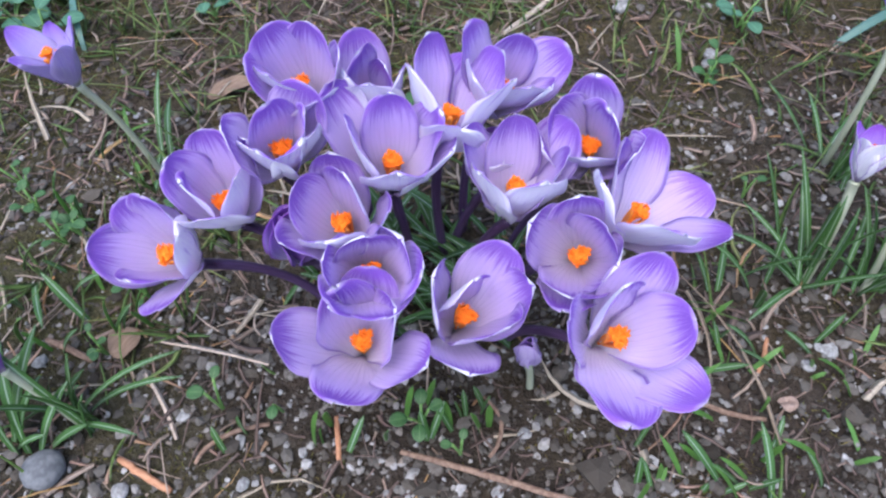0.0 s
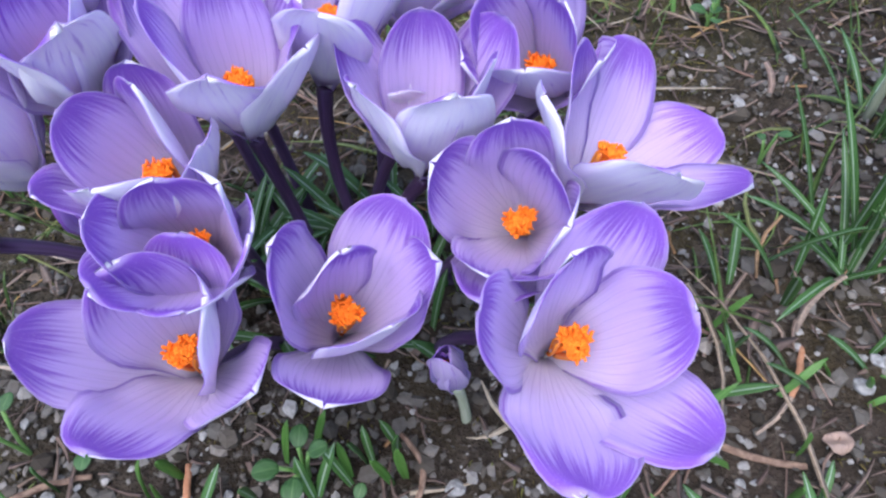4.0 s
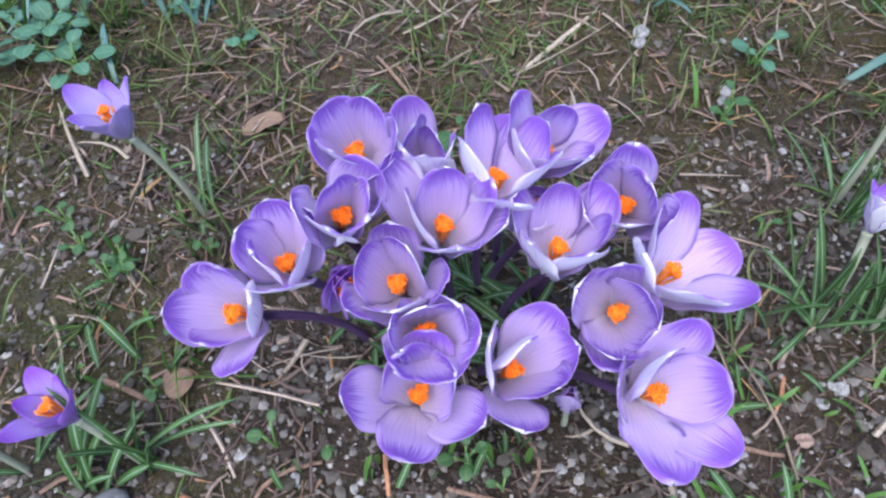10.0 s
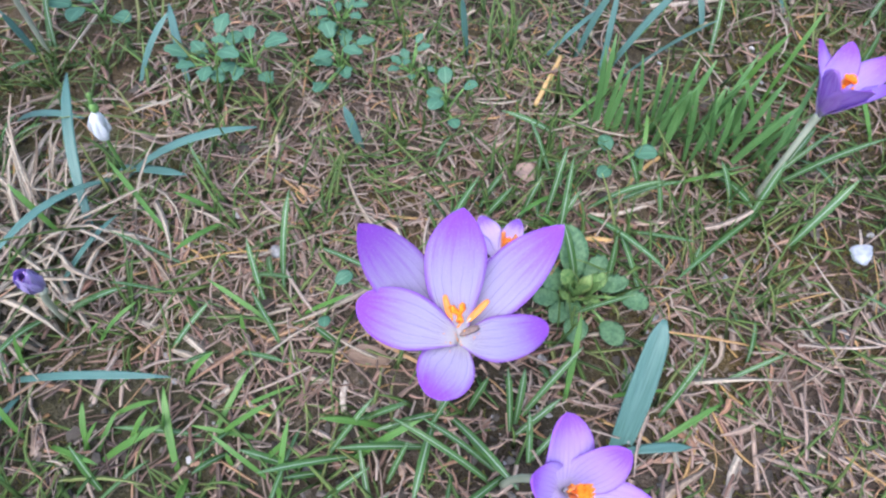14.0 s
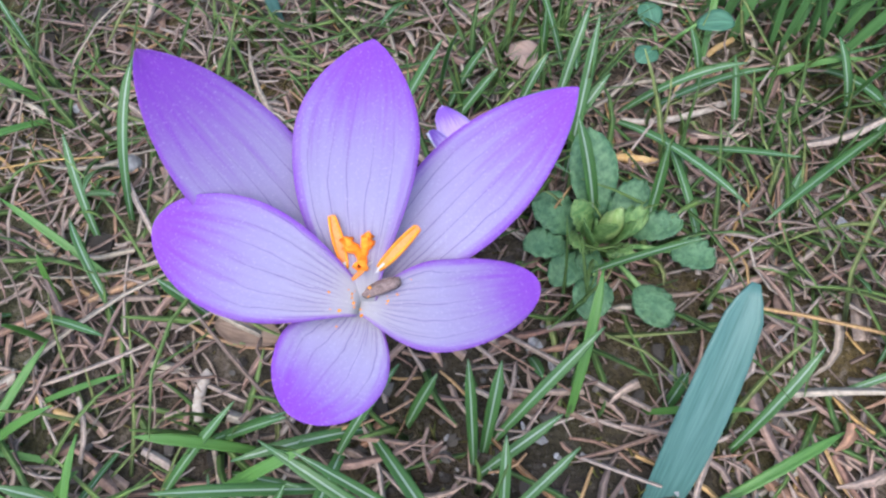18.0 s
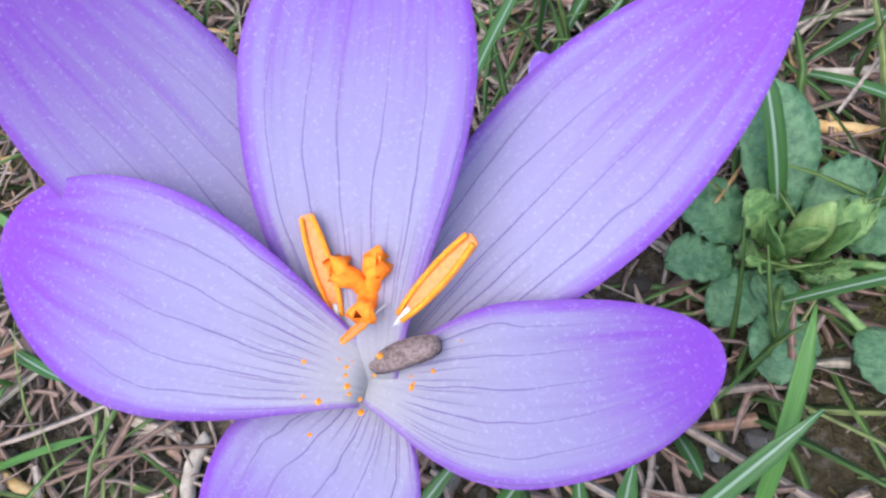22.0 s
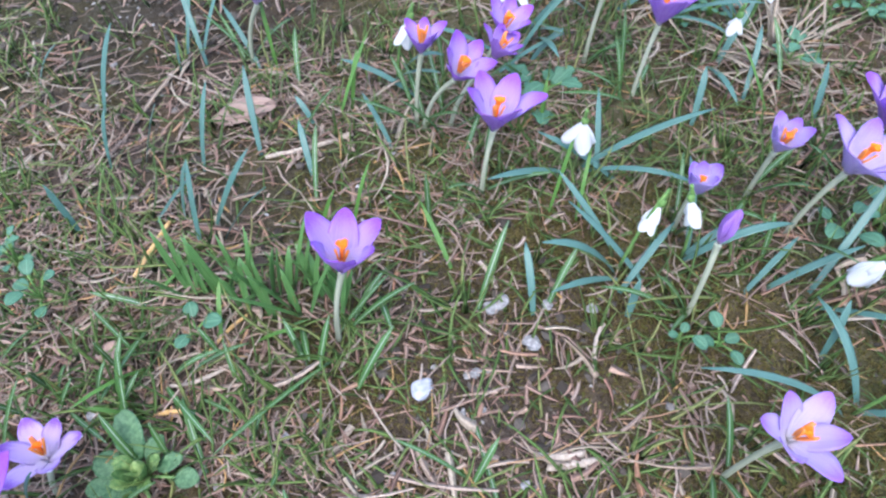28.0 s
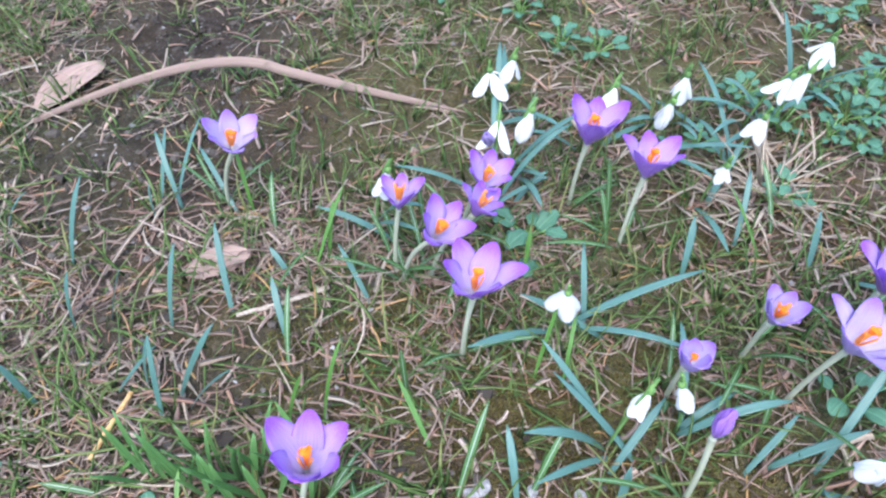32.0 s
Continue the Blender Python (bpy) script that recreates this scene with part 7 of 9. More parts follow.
grass_blade((-0.170, 0.143, 0.000), (-0.172, 0.150, 0.008), 0.0024, "fresh")
grass_blade((-0.204, 0.133, 0.000), (-0.188, 0.124, 0.025), 0.0024, "striped")
grass_blade((-0.199, 0.117, 0.000), (-0.178, 0.113, 0.030), 0.0024, "fresh")
grass_blade((-0.154, 0.159, 0.000), (-0.136, 0.162, 0.013), 0.0024, "striped")
grass_blade((-0.140, 0.124, 0.000), (-0.134, 0.116, 0.030), 0.0024, "fresh")
grass_blade((-0.162, 0.209, -0.000), (-0.160, 0.221, 0.007), 0.0024, "striped")
grass_blade((-0.178, 0.223, 0.000), (-0.156, 0.216, 0.027), 0.0024, "fresh")
grass_blade((-0.190, 0.153, 0.000), (-0.195, 0.152, 0.011), 0.0024, "striped")
grass_blade((-0.154, 0.119, 0.000), (-0.147, 0.121, 0.030), 0.0024, "fresh")
grass_blade((-0.191, 0.181, -0.000), (-0.179, 0.176, 0.028), 0.0024, "striped")
grass_blade((-0.183, 0.113, 0.000), (-0.188, 0.114, 0.015), 0.0024, "fresh")
grass_blade((-0.211, 0.192, 0.000), (-0.199, 0.196, 0.022), 0.0024, "striped")
grass_blade((-0.188, 0.176, -0.000), (-0.189, 0.182, 0.013), 0.0024, "fresh")
grass_blade((-0.213, 0.154, 0.000), (-0.186, 0.153, 0.027), 0.0024, "striped")
grass_blade((-0.196, 0.182, 0.000), (-0.193, 0.182, 0.025), 0.0024, "fresh")
grass_blade((-0.179, 0.112, 0.000), (-0.166, 0.117, 0.012), 0.0024, "striped")
grass_blade((-0.149, 0.127, 0.000), (-0.137, 0.130, 0.023), 0.0024, "fresh")
grass_blade((-0.186, 0.140, 0.000), (-0.159, 0.141, 0.018), 0.0024, "striped")
grass_blade((-0.146, 0.131, 0.000), (-0.136, 0.130, 0.009), 0.0024, "fresh")
grass_blade((-0.152, 0.118, 0.000), (-0.143, 0.125, 0.018), 0.0024, "striped")
grass_blade((-0.181, 0.232, 0.000), (-0.188, 0.251, 0.009), 0.0024, "fresh")
grass_blade((-0.206, 0.177, 0.000), (-0.180, 0.177, 0.008), 0.0024, "striped")
grass_blade((-0.190, 0.236, 0.000), (-0.166, 0.236, 0.012), 0.0024, "fresh")
grass_blade((-0.150, 0.203, 0.000), (-0.137, 0.188, 0.028), 0.0024, "striped")
grass_blade((-0.167, 0.203, 0.000), (-0.172, 0.215, 0.006), 0.0024, "fresh")
grass_blade((-0.003, 0.086, 0.000), (-0.005, 0.085, 0.017), 0.0026, "striped")
grass_blade((-0.058, 0.074, 0.000), (-0.056, 0.075, 0.014), 0.0026, "fresh")
grass_blade((-0.094, 0.068, 0.000), (-0.096, 0.074, 0.018), 0.0026, "striped")
grass_blade((0.005, 0.080, 0.000), (0.001, 0.081, 0.016), 0.0026, "fresh")
grass_blade((-0.088, 0.076, 0.000), (-0.087, 0.078, 0.018), 0.0026, "striped")
grass_blade((0.008, 0.082, 0.000), (0.008, 0.083, 0.019), 0.0026, "fresh")
grass_blade((-0.006, 0.079, 0.000), (-0.013, 0.085, 0.016), 0.0026, "striped")
grass_blade((-0.018, 0.088, 0.000), (-0.013, 0.095, 0.014), 0.0026, "fresh")
grass_blade((0.005, 0.088, 0.000), (0.008, 0.086, 0.021), 0.0026, "striped")
grass_blade((-0.025, 0.084, 0.000), (-0.021, 0.090, 0.020), 0.0026, "fresh")
grass_blade((-0.032, 0.075, 0.000), (-0.029, 0.072, 0.023), 0.0026, "striped")
grass_blade((-0.061, 0.073, 0.000), (-0.055, 0.078, 0.025), 0.0026, "fresh")
grass_blade((-0.001, 0.085, 0.000), (-0.002, 0.090, 0.016), 0.0026, "striped")
grass_blade((-0.007, 0.081, 0.000), (-0.009, 0.087, 0.012), 0.0026, "fresh")
grass_blade((0.006, 0.090, 0.000), (0.002, 0.093, 0.012), 0.0026, "striped")
grass_blade((-0.055, 0.081, 0.000), (-0.054, 0.080, 0.018), 0.0026, "fresh")
grass_blade((0.023, 0.498, 0.000), (0.031, 0.515, 0.008), 0.0022, "fresh")
grass_blade((-0.020, 0.528, 0.000), (-0.029, 0.540, 0.010), 0.0022, "fresh")
grass_blade((0.053, 0.529, 0.000), (0.071, 0.537, 0.021), 0.0022, "fresh")
grass_blade((0.077, 0.548, 0.000), (0.078, 0.555, 0.017), 0.0022, "fresh")
grass_blade((-0.028, 0.564, 0.000), (-0.022, 0.574, 0.018), 0.0022, "fresh")
grass_blade((0.092, 0.555, 0.000), (0.058, 0.574, 0.012), 0.0022, "fresh")
grass_blade((0.053, 0.563, 0.000), (0.055, 0.561, 0.022), 0.0022, "fresh")
grass_blade((0.023, 0.513, 0.000), (0.048, 0.519, 0.011), 0.0022, "fresh")
grass_blade((-0.025, 0.536, 0.000), (-0.015, 0.549, 0.008), 0.0022, "fresh")
grass_blade((0.004, 0.546, 0.000), (0.020, 0.549, 0.020), 0.0022, "fresh")
grass_blade((0.049, 0.507, 0.000), (0.056, 0.511, 0.021), 0.0022, "fresh")
grass_blade((0.035, 0.500, 0.000), (0.047, 0.514, 0.016), 0.0022, "fresh")
grass_blade((-0.015, 0.530, 0.000), (-0.013, 0.542, 0.022), 0.0022, "fresh")
grass_blade((-0.008, 0.504, 0.000), (-0.014, 0.515, 0.018), 0.0022, "fresh")
grass_blade((0.020, 0.499, 0.000), (0.019, 0.517, 0.014), 0.0022, "fresh")
grass_blade((0.098, 0.562, 0.000), (0.126, 0.564, 0.022), 0.0022, "fresh")
grass_blade((0.081, 0.494, 0.000), (0.079, 0.499, 0.008), 0.0022, "fresh")
grass_blade((0.070, 0.505, 0.000), (0.099, 0.516, 0.024), 0.0022, "fresh")
grass_blade((0.009, 0.545, 0.000), (0.029, 0.563, 0.011), 0.0022, "fresh")
grass_blade((0.074, 0.516, 0.000), (0.105, 0.528, 0.008), 0.0022, "fresh")
grass_blade((0.098, 0.489, 0.000), (0.074, 0.505, 0.018), 0.0022, "fresh")
grass_blade((0.091, 0.495, 0.000), (0.106, 0.503, 0.019), 0.0022, "fresh")
grass_blade((-0.024, 0.540, 0.000), (-0.026, 0.538, 0.021), 0.0022, "fresh")
grass_blade((0.080, 0.536, 0.000), (0.081, 0.534, 0.024), 0.0022, "fresh")
broad_leaf((0.238, 0.503, 0.000), (0.2525, 0.5484, 0.0377))
grass_blade((0.239, 0.504, 0.004), (0.267, 0.506, 0.006), 0.0060, "strap")
grass_blade((0.288, 0.307, 0.000), (0.253, 0.365, 0.045), 0.0052, "pale")
primrose((0.227, 0.575, 0.000))
# young blades with a white midline, in loose drifts
drift = random.Random(7)
for cx, cy, sx, sy, count, low, high in ((0.09, 0.490, 0.045, 0.022, 34, 0.008, 0.024), (0.19, 0.505, 0.035, 0.014, 12, 0.010, 0.026), (0.285, 0.545, 0.03, 0.03, 9, 0.008, 0.022), (0.22, 0.635, 0.05, 0.02, 16, 0.012, 0.030), (0.06, 0.60, 0.04, 0.04, 12, 0.012, 0.030)):
    for _ in range(count):
        x, y, turn, reach = drift.gauss(cx, sx), drift.gauss(cy, sy), drift.uniform(0, 6.28), drift.uniform(0.012, 0.042)
        grass_blade((x, y, 0.0), (x + math.cos(turn) * reach, y + math.sin(turn) * reach, drift.uniform(low, high)), drift.uniform(0.0020, 0.0030), drift.choice(("striped", "striped", "green", "fresh")))
# leaves of the crocuses beside the clump
for cx, cy, count in ((0.146, 0.146, 8), (0.166, 0.142, 8), (0.176, 0.200, 6), (-0.156, 0.081, 8), (0.118, 0.142, 4)):
    for _ in range(count):
        turn, reach = drift.uniform(0, 6.28), drift.uniform(0.004, 0.022)
        grass_blade((cx + drift.gauss(0, 0.004), cy + drift.gauss(0, 0.004), 0.0), (cx + math.cos(turn) * reach, cy + math.sin(turn) * reach, drift.uniform(0.025, 0.058)), drift.uniform(0.0024, 0.0032), drift.choice(("striped", "striped", "green")))
# small weeds
weed((0.249, 0.645, 0.000), 0.0115, 3, "round", 422)
weed((0.034, 0.707, 0.000), 0.0192, 8, "lobed", 423)
weed((0.056, 0.708, 0.000), 0.0192, 8, "lobed", 424)
weed((0.104, 0.711, 0.000), 0.0192, 8, "lobed", 425)
weed((0.101, 0.744, 0.000), 0.0167, 8, "lobed", 426)
weed((0.144, 0.706, 0.000), 0.0127, 8, "lobed", 427)
weed((0.164, 0.678, 0.000), 0.0123, 5, "round", 428)
weed((-0.039, 0.746, 0.000), 0.0201, 5, "round", 429)
weed((0.112, 0.565, 0.000), 0.0104, 2, "round", 430)
weed((1.039, 0.946, 0.000), 0.0196, 8, "lobed", 431)
weed((0.767, 0.879, 0.000), 0.0141, 8, "lobed", 432)
weed((0.657, 0.893, 0.000), 0.0166, 8, "lobed", 433)
weed((1.020, 0.779, 0.000), 0.0140, 8, "lobed", 434)
weed((0.794, 0.884, 0.000), 0.0169, 8, "lobed", 435)
weed((0.758, 0.831, 0.000), 0.0151, 8, "lobed", 436)
weed((0.870, 0.839, 0.000), 0.0102, 8, "lobed", 437)
weed((0.889, 0.795, 0.000), 0.0123, 8, "lobed", 438)
weed((0.771, 0.825, 0.000), 0.0136, 8, "lobed", 439)
weed((0.784, 0.863, 0.000), 0.0162, 8, "lobed", 440)
weed((0.741, 0.876, 0.000), 0.0182, 8, "lobed", 441)
weed((0.835, 0.832, 0.000), 0.0125, 8, "lobed", 442)
weed((0.582, 0.847, 0.000), 0.0114, 8, "lobed", 443)
weed((0.673, 0.862, 0.000), 0.0156, 8, "lobed", 444)
weed((0.792, 0.909, 0.000), 0.0176, 8, "lobed", 445)
weed((0.761, 0.786, 0.000), 0.0159, 8, "lobed", 446)
weed((0.784, 0.794, 0.000), 0.0106, 8, "lobed", 447)
weed((0.719, 0.835, 0.000), 0.0168, 8, "lobed", 448)
weed((0.802, 0.889, 0.000), 0.0141, 8, "lobed", 449)
weed((0.609, 0.857, 0.000), 0.0113, 8, "lobed", 450)
weed((0.679, 0.872, 0.000), 0.0149, 8, "lobed", 451)
weed((0.915, 0.940, 0.000), 0.0195, 8, "lobed", 452)
weed((0.817, 0.784, 0.000), 0.0143, 8, "lobed", 453)
weed((0.777, 0.984, 0.000), 0.0192, 8, "lobed", 454)
weed((0.837, 0.870, 0.000), 0.0137, 8, "lobed", 455)
weed((0.706, 0.850, 0.000), 0.0117, 8, "lobed", 456)
weed((0.896, 0.823, 0.000), 0.0125, 8, "lobed", 457)
weed((0.648, 0.801, 0.000), 0.0166, 8, "lobed", 458)
weed((0.820, 0.784, 0.000), 0.0137, 8, "lobed", 459)
weed((0.770, 0.898, 0.000), 0.0166, 8, "lobed", 460)
weed((0.942, 0.895, 0.000), 0.0171, 8, "lobed", 461)
weed((0.769, 0.841, 0.000), 0.0146, 8, "lobed", 462)
weed((0.746, 0.962, 0.000), 0.0125, 8, "lobed", 463)
weed((0.861, 0.792, 0.000), 0.0158, 8, "lobed", 464)
weed((0.768, 0.838, 0.000), 0.0143, 8, "lobed", 465)
weed((0.878, 0.871, 0.000), 0.0140, 8, "lobed", 466)
weed((0.776, 0.823, 0.000), 0.0130, 8, "lobed", 467)
weed((0.927, 0.741, 0.000), 0.0128, 8, "lobed", 468)
weed((0.658, 0.899, 0.000), 0.0183, 8, "lobed", 469)
weed((0.906, 0.960, 0.000), 0.0207, 8, "lobed", 470)
weed((0.913, 0.893, 0.000), 0.0182, 8, "lobed", 471)
weed((0.739, 0.858, 0.000), 0.0141, 8, "lobed", 472)
weed((0.947, 0.820, 0.000), 0.0149, 8, "lobed", 473)
weed((0.767, 0.768, 0.000), 0.0135, 8, "lobed", 474)
weed((0.458, 1.083, 0.000), 0.0198, 9, "lobed", 475)
weed((0.518, 1.039, 0.000), 0.0192, 9, "lobed", 476)
weed((0.541, 0.988, 0.000), 0.0183, 9, "lobed", 477)
weed((0.569, 0.973, 0.000), 0.0181, 9, "lobed", 478)
weed((0.719, 0.895, 0.000), 0.0172, 9, "lobed", 479)
weed((0.726, 0.864, 0.000), 0.0166, 9, "lobed", 480)
weed((0.762, 0.900, 0.000), 0.0175, 9, "lobed", 481)
weed((0.471, 0.794, 0.000), 0.0280, 6, "lobed", 482)
weed((0.608, 0.655, 0.000), 0.0137, 4, "round", 483)
weed((0.649, 0.649, 0.000), 0.0154, 4, "round", 484)
weed((0.635, 0.660, 0.000), 0.0139, 4, "round", 485)
weed((0.499, 0.606, 0.000), 0.0091, 3, "round", 486)
weed((0.519, 0.600, 0.000), 0.0106, 4, "round", 487)
weed((0.924, 0.868, 0.000), 0.0242, 5, "round", 488)
weed((0.220, 1.134, 0.000), 0.0221, 5, "round", 489)
weed((-0.256, 0.403, 0.000), 0.0126, 7, "lobed", 490)
weed((-0.325, 0.293, 0.000), 0.0103, 7, "lobed", 491)
weed((-0.324, 0.373, 0.000), 0.0142, 7, "lobed", 492)
weed((-0.347, 0.394, 0.000), 0.0162, 7, "lobed", 493)
weed((-0.201, 0.368, 0.000), 0.0115, 7, "lobed", 494)
weed((-0.374, 0.411, 0.000), 0.0137, 7, "lobed", 495)
weed((-0.269, 0.355, 0.000), 0.0123, 7, "lobed", 496)
weed((-0.300, 0.349, 0.000), 0.0160, 7, "lobed", 497)
weed((-0.323, 0.373, 0.000), 0.0156, 7, "lobed", 498)
weed((-0.346, 0.374, 0.000), 0.0110, 7, "lobed", 499)
weed((-0.312, 0.319, 0.000), 0.0128, 7, "lobed", 500)
grass_blade((-0.429, 0.474, 0.000), (-0.414, 0.490, 0.022), 0.0032, "striped")
grass_blade((-0.297, 0.428, 0.000), (-0.288, 0.438, 0.024), 0.0032, "fresh")
grass_blade((-0.337, 0.378, 0.000), (-0.306, 0.387, 0.030), 0.0032, "fresh")
grass_blade((-0.386, 0.420, 0.000), (-0.336, 0.415, 0.044), 0.0032, "striped")
grass_blade((-0.418, 0.434, 0.000), (-0.400, 0.438, 0.032), 0.0032, "fresh")
grass_blade((-0.283, 0.365, 0.000), (-0.253, 0.368, 0.032), 0.0032, "fresh")
grass_blade((-0.300, 0.439, 0.000), (-0.293, 0.437, 0.039), 0.0032, "striped")
grass_blade((-0.344, 0.482, 0.000), (-0.323, 0.488, 0.034), 0.0032, "fresh")
grass_blade((-0.302, 0.430, 0.000), (-0.318, 0.445, 0.017), 0.0032, "fresh")
grass_blade((-0.249, 0.366, 0.000), (-0.230, 0.368, 0.018), 0.0032, "striped")
grass_blade((-0.257, 0.430, 0.000), (-0.247, 0.425, 0.035), 0.0032, "fresh")
grass_blade((-0.384, 0.414, 0.000), (-0.383, 0.431, 0.015), 0.0032, "fresh")
grass_blade((-0.271, 0.425, 0.000), (-0.249, 0.432, 0.023), 0.0032, "striped")
grass_blade((-0.264, 0.457, 0.000), (-0.244, 0.447, 0.033), 0.0032, "fresh")
grass_blade((-0.243, 0.365, 0.000), (-0.228, 0.364, 0.042), 0.0032, "fresh")
grass_blade((-0.380, 0.424, 0.000), (-0.359, 0.433, 0.029), 0.0032, "striped")
grass_blade((-0.294, 0.392, 0.000), (-0.262, 0.397, 0.032), 0.0032, "fresh")
grass_blade((-0.288, 0.413, 0.000), (-0.244, 0.406, 0.043), 0.0032, "fresh")
grass_blade((-0.393, 0.463, 0.000), (-0.367, 0.461, 0.045), 0.0032, "striped")
grass_blade((-0.379, 0.446, 0.000), (-0.358, 0.450, 0.030), 0.0032, "fresh")
grass_blade((-0.276, 0.457, 0.000), (-0.260, 0.450, 0.039), 0.0032, "fresh")
grass_blade((-0.259, 0.361, 0.000), (-0.245, 0.371, 0.021), 0.0032, "striped")
grass_blade((-0.309, 0.357, 0.000), (-0.286, 0.349, 0.035), 0.0032, "fresh")
grass_blade((-0.368, 0.465, 0.000), (-0.351, 0.462, 0.044), 0.0032, "fresh")
grass_blade((-0.324, 0.430, 0.000), (-0.311, 0.434, 0.037), 0.0032, "striped")
grass_blade((-0.413, 0.453, 0.000), (-0.403, 0.450, 0.035), 0.0032, "fresh")
grass_blade((-0.271, 0.397, 0.000), (-0.283, 0.405, 0.022), 0.0032, "fresh")
grass_blade((-0.360, 0.347, 0.000), (-0.340, 0.349, 0.041), 0.0032, "striped")
grass_blade((-0.389, 0.478, 0.000), (-0.371, 0.475, 0.029), 0.0032, "fresh")
grass_blade((-0.321, 0.355, 0.000), (-0.339, 0.375, 0.016), 0.0032, "fresh")
grass_blade((-0.251, 0.439, 0.000), (-0.222, 0.431, 0.028), 0.0032, "striped")
grass_blade((-0.288, 0.397, 0.000), (-0.267, 0.394, 0.027), 0.0032, "fresh")
grass_blade((-0.319, 0.483, 0.000), (-0.317, 0.487, 0.022), 0.0032, "fresh")
grass_blade((-0.367, 0.392, 0.000), (-0.368, 0.392, 0.024), 0.0032, "striped")
grass_blade((-0.357, 0.382, 0.000), (-0.331, 0.390, 0.036), 0.0032, "fresh")
grass_blade((-0.366, 0.438, 0.000), (-0.335, 0.431, 0.033), 0.0032, "fresh")
grass_blade((-0.289, 0.444, 0.000), (-0.255, 0.442, 0.044), 0.0032, "striped")
grass_blade((-0.415, 0.474, 0.000), (-0.398, 0.476, 0.028), 0.0032, "fresh")
grass_blade((-0.292, 0.380, 0.000), (-0.266, 0.384, 0.044), 0.0032, "fresh")
grass_blade((-0.339, 0.418, 0.000), (-0.336, 0.427, 0.021), 0.0032, "striped")
grass_blade((-0.304, 0.360, 0.000), (-0.298, 0.376, 0.020), 0.0032, "fresh")
grass_blade((-0.267, 0.470, 0.000), (-0.272, 0.480, 0.024), 0.0032, "fresh")
grass_blade((-0.408, 0.472, 0.000), (-0.392, 0.471, 0.017), 0.0032, "striped")
grass_blade((-0.238, 0.378, 0.000), (-0.215, 0.368, 0.041), 0.0032, "fresh")
weed((-0.099, 0.086, 0.000), 0.0081, 2, "round", 545)
weed((-0.075, 0.086, -0.000), 0.0058, 1, "round", 546)
weed((-0.018, 0.081, 0.000), 0.0087, 4, "round", 547)
weed((-0.003, 0.070, 0.000), 0.0064, 2, "round", 548)
weed((0.156, 0.313, 0.000), 0.0084, 2, "round", 549)
weed((0.131, 0.273, 0.000), 0.0067, 2, "round", 550)
weed((0.131, 0.195, -0.000), 0.0059, 2, "round", 551)
weed((-0.287, 0.336, 0.000), 0.0212, 6, "round", 552)
weed((-0.259, 0.318, 0.000), 0.0172, 6, "round", 553)
weed((-0.277, 0.346, 0.000), 0.0179, 5, "round", 554)
weed((-0.158, 0.335, 0.000), 0.0104, 4, "round", 555)
weed((-0.020, 0.261, 0.000), 0.0061, 2, "round", 556)
weed((0.153, 0.316, 0.000), 0.0127, 4, "round", 557)
weed((0.307, 0.425, 0.000), 0.0120, 4, "round", 558)
weed((-0.037, 0.242, 0.000), 0.0145, 4, "round", 559)
weed((0.126, 0.268, 0.000), 0.0088, 4, "round", 560)
grass_blade((-0.175, 0.067, 0.000), (-0.174, 0.098, 0.040), 0.0042, "striped")
grass_blade((-0.179, 0.069, 0.000), (-0.161, 0.089, 0.030), 0.0042, "striped")
grass_blade((-0.180, 0.067, 0.000), (-0.178, 0.079, 0.030), 0.0042, "striped")
grass_blade((-0.171, 0.067, 0.000), (-0.153, 0.089, 0.025), 0.0042, "striped")
grass_blade((-0.184, 0.071, 0.000), (-0.163, 0.105, 0.040), 0.0042, "striped")
grass_blade((-0.169, 0.069, 0.000), (-0.149, 0.077, 0.010), 0.0042, "striped")
grass_blade((-0.182, 0.076, 0.000), (-0.176, 0.109, 0.050), 0.0042, "striped")
grass_blade((-0.170, 0.126, 0.000), (-0.186, 0.140, 0.020), 0.0042, "striped")
grass_blade((-0.158, 0.117, 0.000), (-0.141, 0.125, 0.020), 0.0042, "striped")
grass_blade((0.241, 0.578, 0.000), (0.240, 0.590, 0.030), 0.0034, "striped")
grass_blade((0.227, 0.579, 0.000), (0.217, 0.597, 0.030), 0.0034, "striped")
grass_blade((0.157, 0.594, 0.000), (0.180, 0.617, 0.035), 0.0034, "striped")
grass_blade((0.180, 0.612, 0.000), (0.196, 0.621, 0.020), 0.0034, "striped")
grass_blade((0.393, 0.530, 0.000), (0.386, 0.587, 0.000), 0.0034, "striped")
grass_blade((0.434, 0.632, 0.000), (0.455, 0.655, 0.030), 0.0034, "striped")
grass_blade((0.398, 0.637, 0.000), (0.421, 0.675, 0.030), 0.0034, "striped")
grass_blade((0.330, 0.602, 0.000), (0.354, 0.622, 0.030), 0.0034, "striped")
grass_blade((0.380, 0.547, 0.000), (0.396, 0.564, 0.020), 0.0034, "striped")
grass_blade((0.242, 0.623, 0.000), (0.280, 0.630, 0.015), 0.0034, "striped")
grass_blade((0.212, 0.610, 0.000), (0.222, 0.638, 0.030), 0.0034, "striped")
grass_blade((0.218, 0.595, 0.000), (0.223, 0.628, 0.035), 0.0034, "striped")
grass_blade((0.303, 0.648, -0.000), (0.310, 0.616, 0.015), 0.0034, "striped")
grass_blade((0.311, 0.613, 0.000), (0.323, 0.632, 0.030), 0.0034, "striped")
grass_blade((0.307, 0.618, 0.000), (0.298, 0.639, 0.020), 0.0034, "striped")
grass_blade((0.346, 0.657, 0.000), (0.352, 0.628, 0.015), 0.0034, "striped")
